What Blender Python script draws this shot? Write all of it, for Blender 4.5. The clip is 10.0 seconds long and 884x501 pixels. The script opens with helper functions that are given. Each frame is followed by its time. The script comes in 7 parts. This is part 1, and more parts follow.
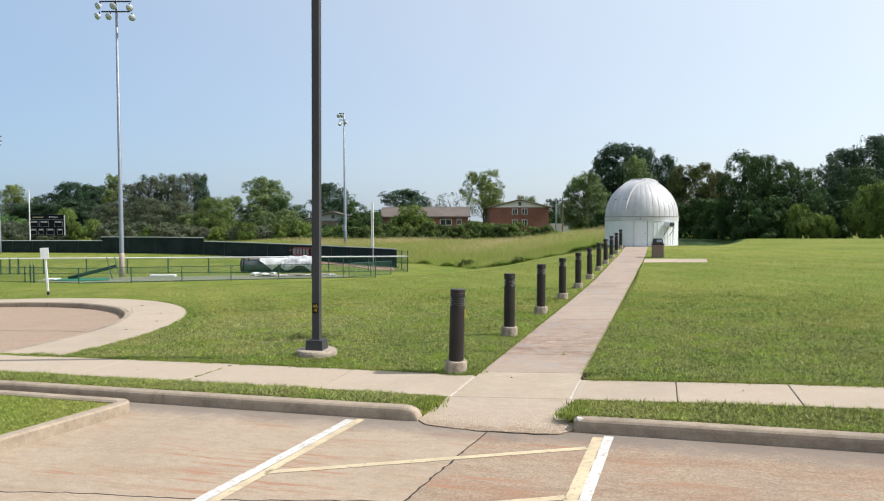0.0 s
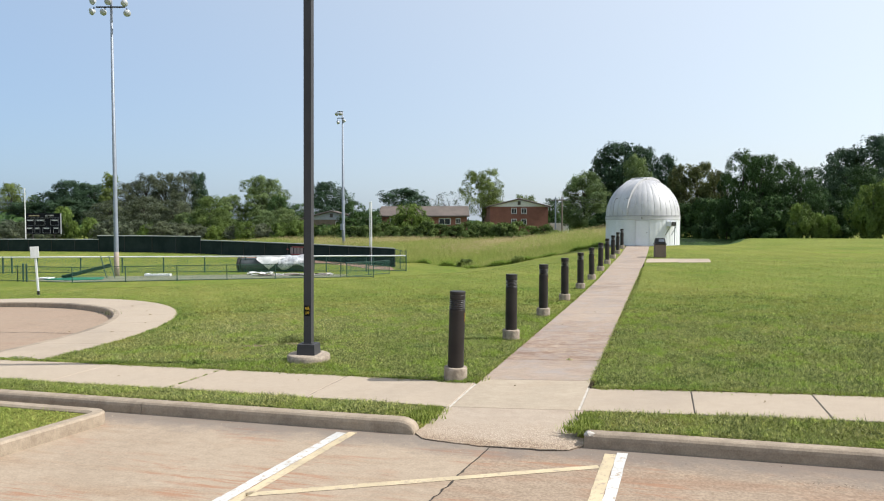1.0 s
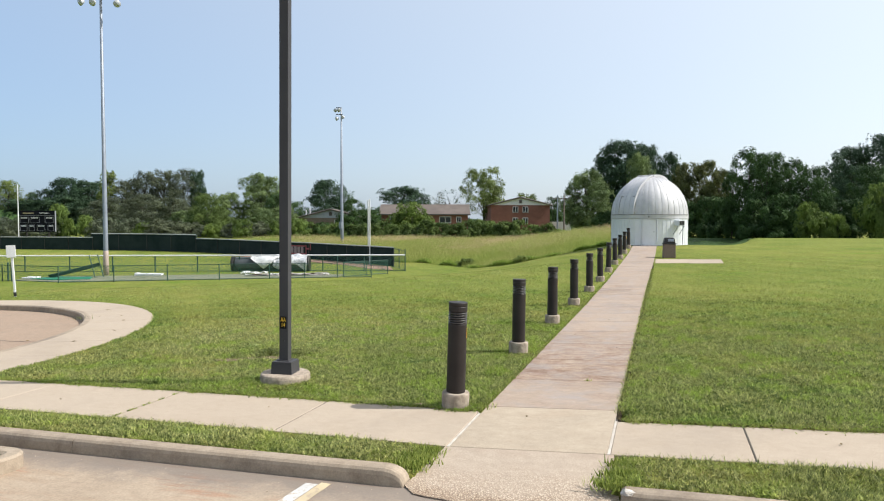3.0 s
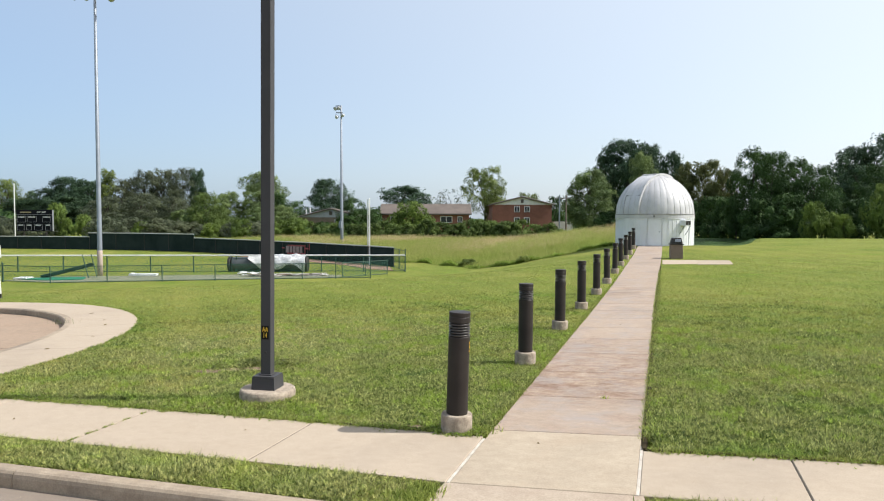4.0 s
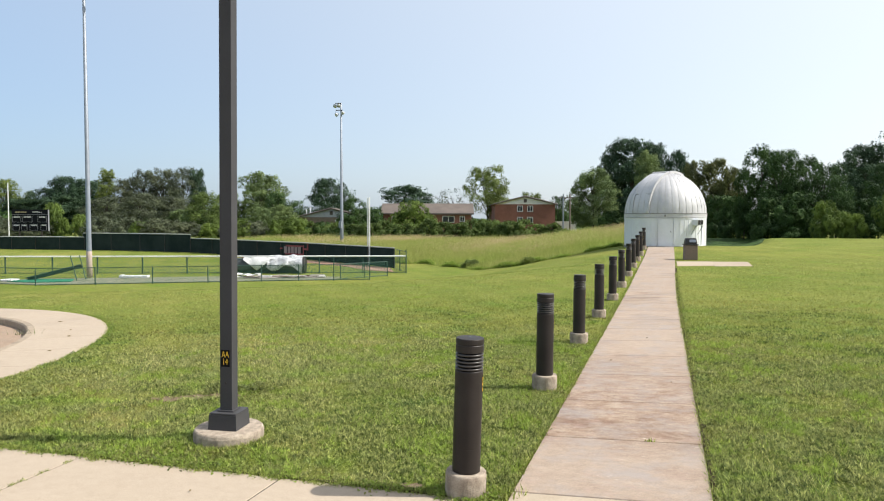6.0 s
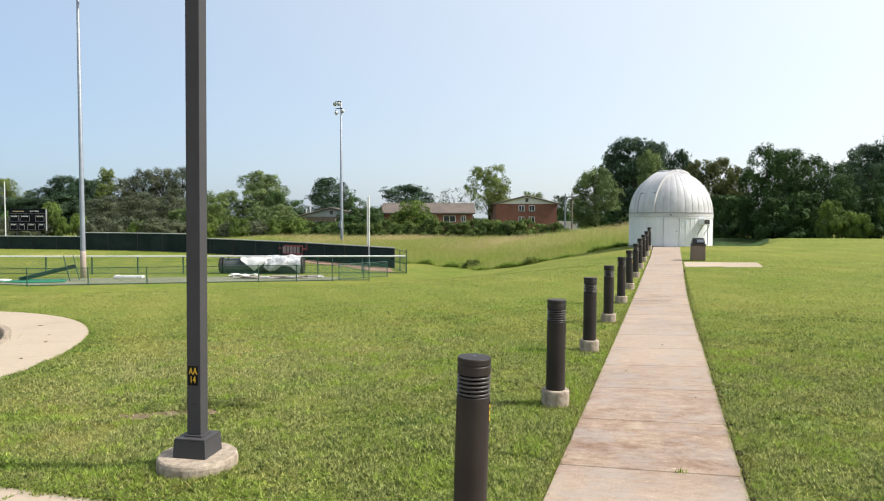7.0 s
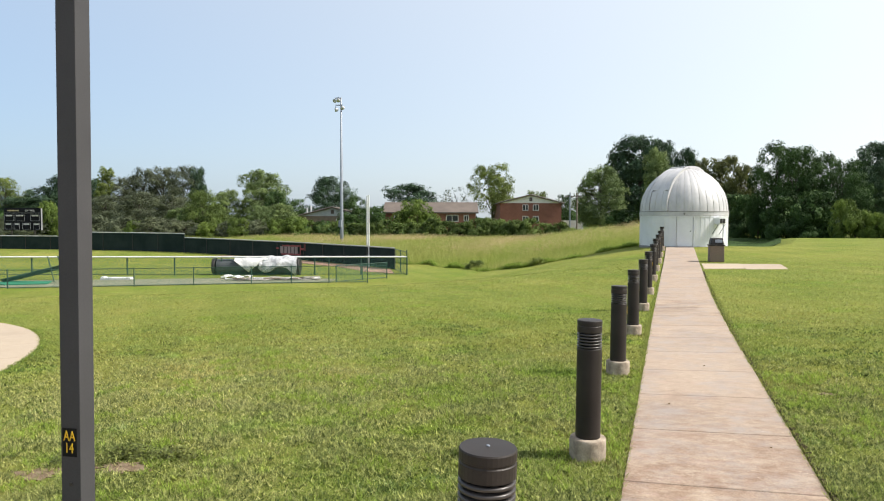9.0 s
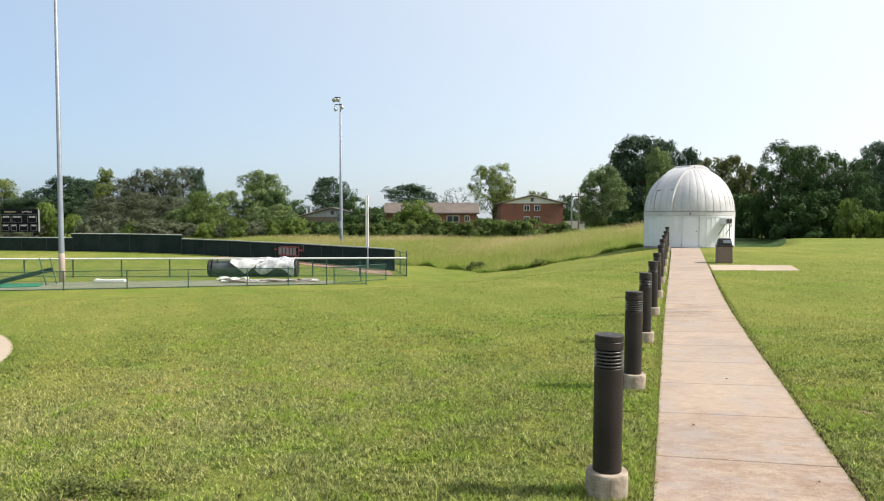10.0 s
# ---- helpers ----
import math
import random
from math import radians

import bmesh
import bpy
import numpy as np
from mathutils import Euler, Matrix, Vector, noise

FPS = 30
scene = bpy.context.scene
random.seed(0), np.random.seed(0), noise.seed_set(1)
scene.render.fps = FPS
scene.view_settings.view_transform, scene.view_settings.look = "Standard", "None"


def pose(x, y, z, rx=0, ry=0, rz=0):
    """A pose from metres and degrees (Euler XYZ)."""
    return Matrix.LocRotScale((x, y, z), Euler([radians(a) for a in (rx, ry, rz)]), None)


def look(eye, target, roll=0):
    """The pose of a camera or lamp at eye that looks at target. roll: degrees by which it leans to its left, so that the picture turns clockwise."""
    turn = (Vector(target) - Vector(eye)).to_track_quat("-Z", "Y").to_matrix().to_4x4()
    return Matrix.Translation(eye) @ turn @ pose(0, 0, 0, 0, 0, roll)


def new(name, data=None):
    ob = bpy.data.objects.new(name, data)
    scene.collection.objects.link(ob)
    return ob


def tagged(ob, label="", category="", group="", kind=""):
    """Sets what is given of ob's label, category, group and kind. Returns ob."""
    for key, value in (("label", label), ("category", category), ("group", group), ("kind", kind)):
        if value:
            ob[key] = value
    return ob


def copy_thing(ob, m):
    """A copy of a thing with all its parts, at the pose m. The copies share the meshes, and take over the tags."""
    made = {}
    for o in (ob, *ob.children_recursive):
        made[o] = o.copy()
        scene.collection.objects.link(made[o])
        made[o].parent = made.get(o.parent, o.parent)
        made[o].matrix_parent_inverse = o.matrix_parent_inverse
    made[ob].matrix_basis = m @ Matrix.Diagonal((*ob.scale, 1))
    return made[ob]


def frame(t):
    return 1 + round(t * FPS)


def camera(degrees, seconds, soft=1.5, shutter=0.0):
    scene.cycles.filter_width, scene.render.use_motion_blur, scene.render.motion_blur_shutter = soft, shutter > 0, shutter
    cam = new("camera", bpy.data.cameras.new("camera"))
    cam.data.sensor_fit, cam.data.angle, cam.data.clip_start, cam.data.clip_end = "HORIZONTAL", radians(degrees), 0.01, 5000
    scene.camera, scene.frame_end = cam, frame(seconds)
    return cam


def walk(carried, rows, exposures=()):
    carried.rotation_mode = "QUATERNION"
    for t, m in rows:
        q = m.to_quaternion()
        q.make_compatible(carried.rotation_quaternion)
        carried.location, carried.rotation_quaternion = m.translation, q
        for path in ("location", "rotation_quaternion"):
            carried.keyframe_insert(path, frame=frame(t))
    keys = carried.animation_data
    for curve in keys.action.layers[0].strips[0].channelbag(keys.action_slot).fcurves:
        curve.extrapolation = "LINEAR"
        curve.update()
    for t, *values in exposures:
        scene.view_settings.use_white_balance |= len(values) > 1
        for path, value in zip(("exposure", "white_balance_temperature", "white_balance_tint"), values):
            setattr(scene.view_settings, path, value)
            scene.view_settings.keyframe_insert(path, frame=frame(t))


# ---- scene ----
cam = camera(65.5, 10.0, 1.12)
PATH = [
    (0, (2.9191, -9.8868, 2.124), (2.3118, -7.9825, 2.045), -0.2),
    (0.5, (2.827, -9.6266, 2.118), (2.2209, -7.7216, 2.037), -0.1),
    (1, (2.7355, -9.3108, 2.104), (2.1314, -7.4058, 2.023), -0.1),
    (1.5, (2.663, -8.9929, 2.099), (2.0579, -7.0879, 2.018), -0.0),
    (2, (2.5454, -8.6161, 2.101), (1.9423, -6.7111, 2.019), -0.0),
    (2.5, (2.4298, -8.2503, 2.099), (1.8257, -6.3453, 2.015), 0.0),
    (4, (2.0207, -6.8906, 2.085), (1.412, -4.9874, 1.999), 0.1),
    (4.5, (1.8903, -6.4773, 2.079), (1.2811, -4.575, 1.993), 0.1),
    (5, (1.7331, -6.025, 2.072), (1.1214, -4.1226, 1.986), 0.2),
    (5.5, (1.6032, -5.6447, 2.069), (0.991, -3.7421, 1.983), 0.1),
    (7, (1.2161, -4.4073, 2.044), (0.5994, -2.5072, 1.957), 0.1),
    (7.5, (1.092, -3.968, 2.028), (0.473, -2.068, 1.941), 0.1),
    (8, (0.965, -3.521, 2.022), (0.344, -1.622, 1.935), 0.1),
    (8.5, (0.8196, -3.0298, 2.016), (0.1973, -1.1309, 1.927), 0.1),
    (9, (0.664, -2.541, 2.007), (0.039, -0.643, 1.919), 0.1),
    (9.5, (0.5498, -2.1294, 1.986), (-0.0754, -0.2311, 1.899), 0.1),
    (10, (0.4343, -1.7076, 1.994), (-0.1935, 0.1898, 1.908), 0.0),
]
walk(cam, [(t, look(eye, target, roll)) for t, eye, target, roll in PATH],
     exposures=((0.0, 0.52, 6200, 10), (2.5, 0.56, 6220, 10), (4.5, 0.63, 6330, 10), (7.0, 0.69, 6500, 10), (10.0, 0.73, 6600, 10)))

# ---- world, sun, exposure ----
SUN_AZ = 13.0
SUN_EL = 47.0
world = bpy.data.worlds.new("sky")
scene.world = world
world.use_nodes = True
wn = world.node_tree.nodes
sky = wn.new("ShaderNodeTexSky")
sky.sky_type = "NISHITA"
sky.sun_disc = False
sky.sun_elevation = radians(SUN_EL)
sky.sun_rotation = radians(90 - SUN_AZ)
sky.air_density, sky.dust_density, sky.ozone_density = 1.0, 1.6, 1.4
# summer haze: the clear sky and a pale veil that brightens towards the sun
veil = wn.new("ShaderNodeMix")
veil.data_type = "RGBA"
veil.inputs[0].default_value = 0.68
sky_way = wn.new("ShaderNodeTexCoord")
sunward = wn.new("ShaderNodeVectorMath")
sunward.operation = "DOT_PRODUCT"
haze = wn.new("ShaderNodeMix")
haze.data_type = "RGBA"
haze.inputs[6].default_value = (1.3, 1.95, 2.85, 1)
haze.inputs[7].default_value = (4.5, 4.6, 4.55, 1)
spread = wn.new("ShaderNodeMapRange")
spread.inputs["From Min"].default_value, spread.inputs["From Max"].default_value = -0.42, 0.5
world.node_tree.links.new(sky_way.outputs["Generated"], sunward.inputs[0])
world.node_tree.links.new(sunward.outputs["Value"], spread.inputs["Value"])
world.node_tree.links.new(spread.outputs[0], haze.inputs[0])
world.node_tree.links.new(haze.outputs[2], veil.inputs[7])
wn["Background"].inputs["Strength"].default_value = 0.145
world.node_tree.links.new(sky.outputs[0], veil.inputs[6])
world.node_tree.links.new(veil.outputs[2], wn["Background"].inputs["Color"])
sun_way = Vector((math.cos(radians(SUN_AZ)) * math.cos(radians(SUN_EL)), math.sin(radians(SUN_AZ)) * math.cos(radians(SUN_EL)), math.sin(radians(SUN_EL))))
sunward.inputs[1].default_value = sun_way
sun_data = bpy.data.lights.new("sun", "SUN")
sun_data.energy, sun_data.angle, sun_data.color = 4.2, radians(0.6), (1.0, 0.945, 0.86)
sun = new("sun", sun_data)
sun.matrix_world = look(sun_way * 80, (0, 0, 0))

# ---- lie of the land ----
PY = [-40, -2.6, -0.2, 5, 11, 15, 18.8, 22.6, 26.3, 30.1, 33.8, 37.6, 40, 46, 60, 400]
PZ = [-0.16, -0.14, -0.135, -0.18, -0.23, -0.23, -0.2, -0.1, 0.0, 0.09, 0.2, 0.38, 0.46, 0.55, 0.6, 0.6]
FIELD = -1.6
LOOP = (-19.0, -0.45)
LOOP_IN, LOOP_OUT = 9.75, 11.4
KERB_Y = -2.3


def smooth(a, b, v):
    u = np.clip((np.asarray(v, float) - a) / (b - a), 0, 1)
    return u * u * (3 - 2 * u)


def lie(x, y):
    """Height of the lawn at a place."""
    x, y = np.asarray(x, float), np.asarray(y, float)
    p = np.interp(y, PY, PZ)
    c = 0.043 + 0.012 * (1 - smooth(-0.5, 2, y)) - 0.03 * smooth(6, 32, y)
    right = p + c * 14 * (1 - np.exp(-np.maximum(x - 0.335, 0) / 14))
    fan = (x - 0.45) / np.maximum(y + 1.7, 1)
    dip = np.interp(y, [41, 43, 46, 50, 60, 70, 80, 90, 100, 110], [0, 0.1, 0.36, 0.62, 1.1, 1.35, 1.25, 1.0, 0.88, 0.93]) * (1 - smooth(0.115, 0.17, fan))
    right = right - np.maximum(dip, 0.93 * smooth(58, 100, y)) * smooth(1.5, 4.5, x) - 0.15 * smooth(34, 58, y) * smooth(2, 8, x)
    u = np.clip((0.3 - x) / (50 - 38 * smooth(8, 34, y)), 0, 1)
    low = FIELD + 0.75 * smooth(46, 75, y)
    left = p + (low - p) * (0.5 * u + 0.5 * smooth(0, 1, u))
    return np.where(x >= 0.3, right, left)


def lot(x, y=0):
    """Height of the car park."""
    return -0.2 + 0.02 * np.clip(np.asarray(x, float), -30, 30)


def lawn(x, y):
    """Height of the turf, with the strip between kerb and pavement banked up to the kerb."""
    z = lie(x, y) + 0.055 * np.exp(-((np.asarray(x, float) + 2.72) ** 2 + (np.asarray(y, float) - 0.67) ** 2) / 0.8) * smooth(-0.1, 0.3, y)
    off_path = np.maximum(smooth(0.3, -0.3, x), smooth(1.9, 2.3, x))
    k = smooth(-1.4, -1.95, y) * off_path * smooth(-3.2, -2.6, y)
    return z * (1 - k) + (lot(x) + 0.135) * k


# ---- materials ----
def nodes_of(name):
    m = bpy.data.materials.new(name)
    m.use_nodes = True
    nt = m.node_tree
    return m, nt, nt.nodes["Principled BSDF"]


def noise_at(nt, scale, detail=4.0, stretch=(1, 1, 1), rough=0.55, own=False):
    g = nt.nodes.new("ShaderNodeTexCoord" if own else "ShaderNodeNewGeometry")
    mp = nt.nodes.new("ShaderNodeMapping")
    mp.inputs["Scale"].default_value = stretch
    n = nt.nodes.new("ShaderNodeTexNoise")
    n.inputs["Scale"].default_value, n.inputs["Detail"].default_value, n.inputs["Roughness"].default_value = scale, detail, rough
    nt.links.new(g.outputs["Object" if own else "Position"], mp.inputs[0])
    nt.links.new(mp.outputs[0], n.inputs["Vector"])
    return n.outputs["Fac"]


def ramp(nt, fac, lo, hi):
    r = nt.nodes.new("ShaderNodeMapRange")
    r.inputs["From Min"].default_value, r.inputs["From Max"].default_value = lo, hi
    nt.links.new(fac, r.inputs["Value"])
    return r.outputs[0]


def mix(nt, fac, a, b, blend="MIX"):
    m = nt.nodes.new("ShaderNodeMix")
    m.data_type, m.blend_type = "RGBA", blend
    for sock, v in ((m.inputs[0], fac), (m.inputs[6], a), (m.inputs[7], b)):
        if isinstance(v, bpy.types.NodeSocket):
            nt.links.new(v, sock)
        elif isinstance(v, (int, float)):
            sock.default_value = v
        else:
            sock.default_value = (*v, 1)
    return m.outputs[2]


def relief(nt, bsdf, fac, strength, distance):
    b = nt.nodes.new("ShaderNodeBump")
    b.inputs["Strength"].default_value, b.inputs["Distance"].default_value = strength, distance
    nt.links.new(fac, b.inputs["Height"])
    nt.links.new(b.outputs[0], bsdf.inputs["Normal"])


def surface(name, c1, c2, rough=0.8, scale=2.0, fine=60.0, bump=0.3, depth=0.004, metal=0.0, grain=0.25, spec=0.4, own=False, pieces=0.0):
    """A plain material with two scales of variation."""
    m, nt, b = nodes_of(name)
    big = ramp(nt, noise_at(nt, scale, own=own), 0.35, 0.65)
    small = noise_at(nt, fine, 3.0, own=own)
    col = mix(nt, big, c1, c2)
    col = mix(nt, grain, col, mix(nt, ramp(nt, small, 0.3, 0.7), (0.25, 0.25, 0.25), (1, 1, 1)), "MULTIPLY")
    if pieces:
        info = nt.nodes.new("ShaderNodeObjectInfo")
        v = ramp(nt, info.outputs["Random"], 0, 1)
        col = mix(nt, pieces, col, mix(nt, v, (0.45, 0.45, 0.45), (1, 1, 1)), "MULTIPLY")
    nt.links.new(col, b.inputs["Base Color"])
    b.inputs["Roughness"].default_value, b.inputs["Metallic"].default_value = rough, metal
    b.inputs["Specular IOR Level"].default_value = spec
    if bump:
        relief(nt, b, small, bump, depth)
    return m


def concrete(name, clean, stain, dark, bands=(0.5, 2.2, 1), amount=0.5, pieces=0.25, rust=(0.5, 0.7), speck_size=85.0, speck_gain=0.4, bump=0.4, blotch=0.5):
    """Broom-finished concrete with rusty bands, blotches and dark wear."""
    m, nt, b = nodes_of(name)
    col = mix(nt, ramp(nt, noise_at(nt, 1.5, 7, bands, 0.62), *rust), clean, mix(nt, amount, clean, stain))
    col = mix(nt, ramp(nt, noise_at(nt, 0.5, 7, (1, 1, 1), 0.68), 0.5, 0.72), col, mix(nt, amount, col, dark))
    blot = noise_at(nt, 7.0, 8, (1, 1.6, 1), 0.72)
    col = mix(nt, blotch, col, mix(nt, ramp(nt, blot, 0.32, 0.66), (0.55, 0.52, 0.5), (1.0, 1.0, 1.0)), "MULTIPLY")
    speck = noise_at(nt, speck_size, 2)
    col = mix(nt, speck_gain, col, mix(nt, ramp(nt, speck, 0.35, 0.65), (0.35, 0.32, 0.3), (1, 1, 1)), "MULTIPLY")
    info = nt.nodes.new("ShaderNodeObjectInfo")
    col = mix(nt, pieces, col, mix(nt, info.outputs["Random"], (0.6, 0.57, 0.55), (1, 1, 1)), "MULTIPLY")
    nt.links.new(col, b.inputs["Base Color"])
    b.inputs["Roughness"].default_value = 0.9
    b.inputs["Specular IOR Level"].default_value = 0.25
    relief(nt, b, speck, bump, 0.004)
    return m


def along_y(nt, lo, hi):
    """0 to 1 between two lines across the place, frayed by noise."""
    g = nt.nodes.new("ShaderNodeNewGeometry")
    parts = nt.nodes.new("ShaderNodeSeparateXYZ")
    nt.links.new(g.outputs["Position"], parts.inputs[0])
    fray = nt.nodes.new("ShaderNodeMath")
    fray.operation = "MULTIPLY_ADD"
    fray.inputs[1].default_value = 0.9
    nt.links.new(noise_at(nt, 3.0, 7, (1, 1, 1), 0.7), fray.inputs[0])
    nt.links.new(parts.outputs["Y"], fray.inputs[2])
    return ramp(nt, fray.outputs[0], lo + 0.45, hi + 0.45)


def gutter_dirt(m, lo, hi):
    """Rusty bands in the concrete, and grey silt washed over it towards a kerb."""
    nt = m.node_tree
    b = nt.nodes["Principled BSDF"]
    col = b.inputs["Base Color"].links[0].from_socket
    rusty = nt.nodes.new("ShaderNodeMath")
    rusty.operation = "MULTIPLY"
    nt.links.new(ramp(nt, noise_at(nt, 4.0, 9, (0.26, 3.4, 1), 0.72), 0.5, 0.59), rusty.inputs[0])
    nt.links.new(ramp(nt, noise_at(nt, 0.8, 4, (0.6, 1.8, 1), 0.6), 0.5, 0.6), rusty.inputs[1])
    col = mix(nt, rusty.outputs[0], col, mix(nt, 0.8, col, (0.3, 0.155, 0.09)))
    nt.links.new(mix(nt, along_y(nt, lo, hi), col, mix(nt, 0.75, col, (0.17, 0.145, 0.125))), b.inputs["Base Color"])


def brown_stain(m):
    """A blotchy brown stain over one stretch of the path, streaked crosswise."""
    nt = m.node_tree
    b = nt.nodes["Principled BSDF"]
    col = b.inputs["Base Color"].links[0].from_socket
    inside = mix(nt, along_y(nt, 3.6, 7.5), along_y(nt, 1.2, 2.0), (0, 0, 0))
    blot = ramp(nt, noise_at(nt, 5.0, 9, (0.9, 1.25, 1), 0.8), 0.4, 0.6)
    mask = mix(nt, 1.0, inside, blot, "MULTIPLY")
    grey = nt.nodes.new("ShaderNodeSeparateColor")
    nt.links.new(mask, grey.inputs[0])
    nt.links.new(mix(nt, grey.outputs[0], col, mix(nt, 1.0, col, (0.66, 0.56, 0.52), "MULTIPLY")), b.inputs["Base Color"])


def weathered(m):
    """Grey lichen-like weathering in blotches, and pale worn flecks."""
    nt = m.node_tree
    b = nt.nodes["Principled BSDF"]
    col = b.inputs["Base Color"].links[0].from_socket
    grey = ramp(nt, noise_at(nt, 1.7, 9, (1, 1.2, 1), 0.74), 0.47, 0.64)
    col = mix(nt, grey, col, mix(nt, 0.65, col, (0.285, 0.255, 0.238)))
    pink = ramp(nt, noise_at(nt, 4.5, 8, (0.8, 1.5, 1), 0.76), 0.54, 0.66)
    col = mix(nt, pink, col, mix(nt, 0.35, col, (0.36, 0.25, 0.21)))
    fleck = ramp(nt, noise_at(nt, 16.0, 6, (0.6, 1.6, 1), 0.72), 0.63, 0.69)
    col = mix(nt, fleck, col, mix(nt, 0.55, col, (0.62, 0.54, 0.45)))
    nt.links.new(col, b.inputs["Base Color"])


def aggregate_ramp():
    """Smooth concrete worn down to its pebbles towards the car park."""
    m = concrete("worn exposed aggregate", (0.46, 0.38, 0.295), (0.4, 0.3, 0.225), (0.3, 0.25, 0.2), (0.8, 1.2, 1), 0.5, 0.1, (0.5, 0.72), 85, 0.35, 0.5, 0.35)
    nt = m.node_tree
    b = nt.nodes["Principled BSDF"]
    col = b.inputs["Base Color"].links[0].from_socket
    g = nt.nodes.new("ShaderNodeNewGeometry")
    v = nt.nodes.new("ShaderNodeTexVoronoi")
    v.inputs["Scale"].default_value = 62
    nt.links.new(g.outputs["Position"], v.inputs["Vector"])
    shade = nt.nodes.new("ShaderNodeSeparateColor")
    nt.links.new(v.outputs["Color"], shade.inputs[0])
    stones = mix(nt, shade.outputs[0], (0.36, 0.28, 0.2), (0.6, 0.51, 0.395))
    stones = mix(nt, ramp(nt, v.outputs["Distance"], 0.35, 0.6), stones, (0.27, 0.205, 0.15))
    stones = mix(nt, along_y(nt, -2.25, -2.7), stones, mix(nt, 1.0, stones, (0.68, 0.6, 0.53), "MULTIPLY"))
    worn = along_y(nt, -1.8, -2.5)
    nt.links.new(mix(nt, worn, col, stones), b.inputs["Base Color"])
    bump = nt.nodes["Bump"]
    nt.links.new(v.outputs["Distance"], bump.inputs["Height"])
    bump.invert = True
    nt.links.new(worn, bump.inputs["Strength"])
    bump.inputs["Distance"].default_value = 0.006
    return m


def worn_paint(name, paint, under, bare):
    """Road paint flaking off the concrete."""
    m, nt, b = nodes_of(name)
    gone = ramp(nt, noise_at(nt, 14, 6, (1, 1, 1), 0.75), bare, bare + 0.08)
    grime = mix(nt, ramp(nt, noise_at(nt, 3, 5), 0.4, 0.65), paint, tuple(0.8 * a for a in paint))
    nt.links.new(mix(nt, gone, grime, under), b.inputs["Base Color"])
    b.inputs["Roughness"].default_value = 0.8
    relief(nt, b, noise_at(nt, 90, 2), 0.3, 0.003)
    return m


def leafy(name, c1, c2, through_light=0.35, rough=0.75, patch=0.0, c3=None, patch_scale=0.35, spec=0.08, bough=0.0):
    """Leaves and blades: colour by island and by bough, light passing through."""
    m, nt, b = nodes_of(name)
    g = nt.nodes.new("ShaderNodeNewGeometry")
    col = mix(nt, g.outputs["Random Per Island"], c1, c2)
    if patch:
        col = mix(nt, ramp(nt, noise_at(nt, patch_scale, 4), 0.42, 0.66), col, mix(nt, patch, col, c3))
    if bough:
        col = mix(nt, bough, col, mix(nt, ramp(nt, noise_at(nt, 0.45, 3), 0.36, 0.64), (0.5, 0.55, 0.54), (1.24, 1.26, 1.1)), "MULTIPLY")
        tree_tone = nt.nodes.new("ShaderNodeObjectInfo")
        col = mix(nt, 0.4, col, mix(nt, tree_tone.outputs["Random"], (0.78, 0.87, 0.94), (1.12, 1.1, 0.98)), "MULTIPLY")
    nt.links.new(col, b.inputs["Base Color"])
    b.inputs["Roughness"].default_value = rough
    b.inputs["Specular IOR Level"].default_value = spec
    t = nt.nodes.new("ShaderNodeBsdfTranslucent")
    nt.links.new(col, t.inputs["Color"])
    s = nt.nodes.new("ShaderNodeMixShader")
    s.inputs[0].default_value = through_light
    nt.links.new(b.outputs[0], s.inputs[1])
    nt.links.new(t.outputs[0], s.inputs[2])
    nt.links.new(s.outputs[0], nt.nodes["Material Output"].inputs["Surface"])
    return m


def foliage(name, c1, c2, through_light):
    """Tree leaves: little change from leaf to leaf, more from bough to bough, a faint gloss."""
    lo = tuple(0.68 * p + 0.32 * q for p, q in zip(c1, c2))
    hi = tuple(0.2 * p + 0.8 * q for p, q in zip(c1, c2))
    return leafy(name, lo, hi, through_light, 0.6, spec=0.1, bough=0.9)


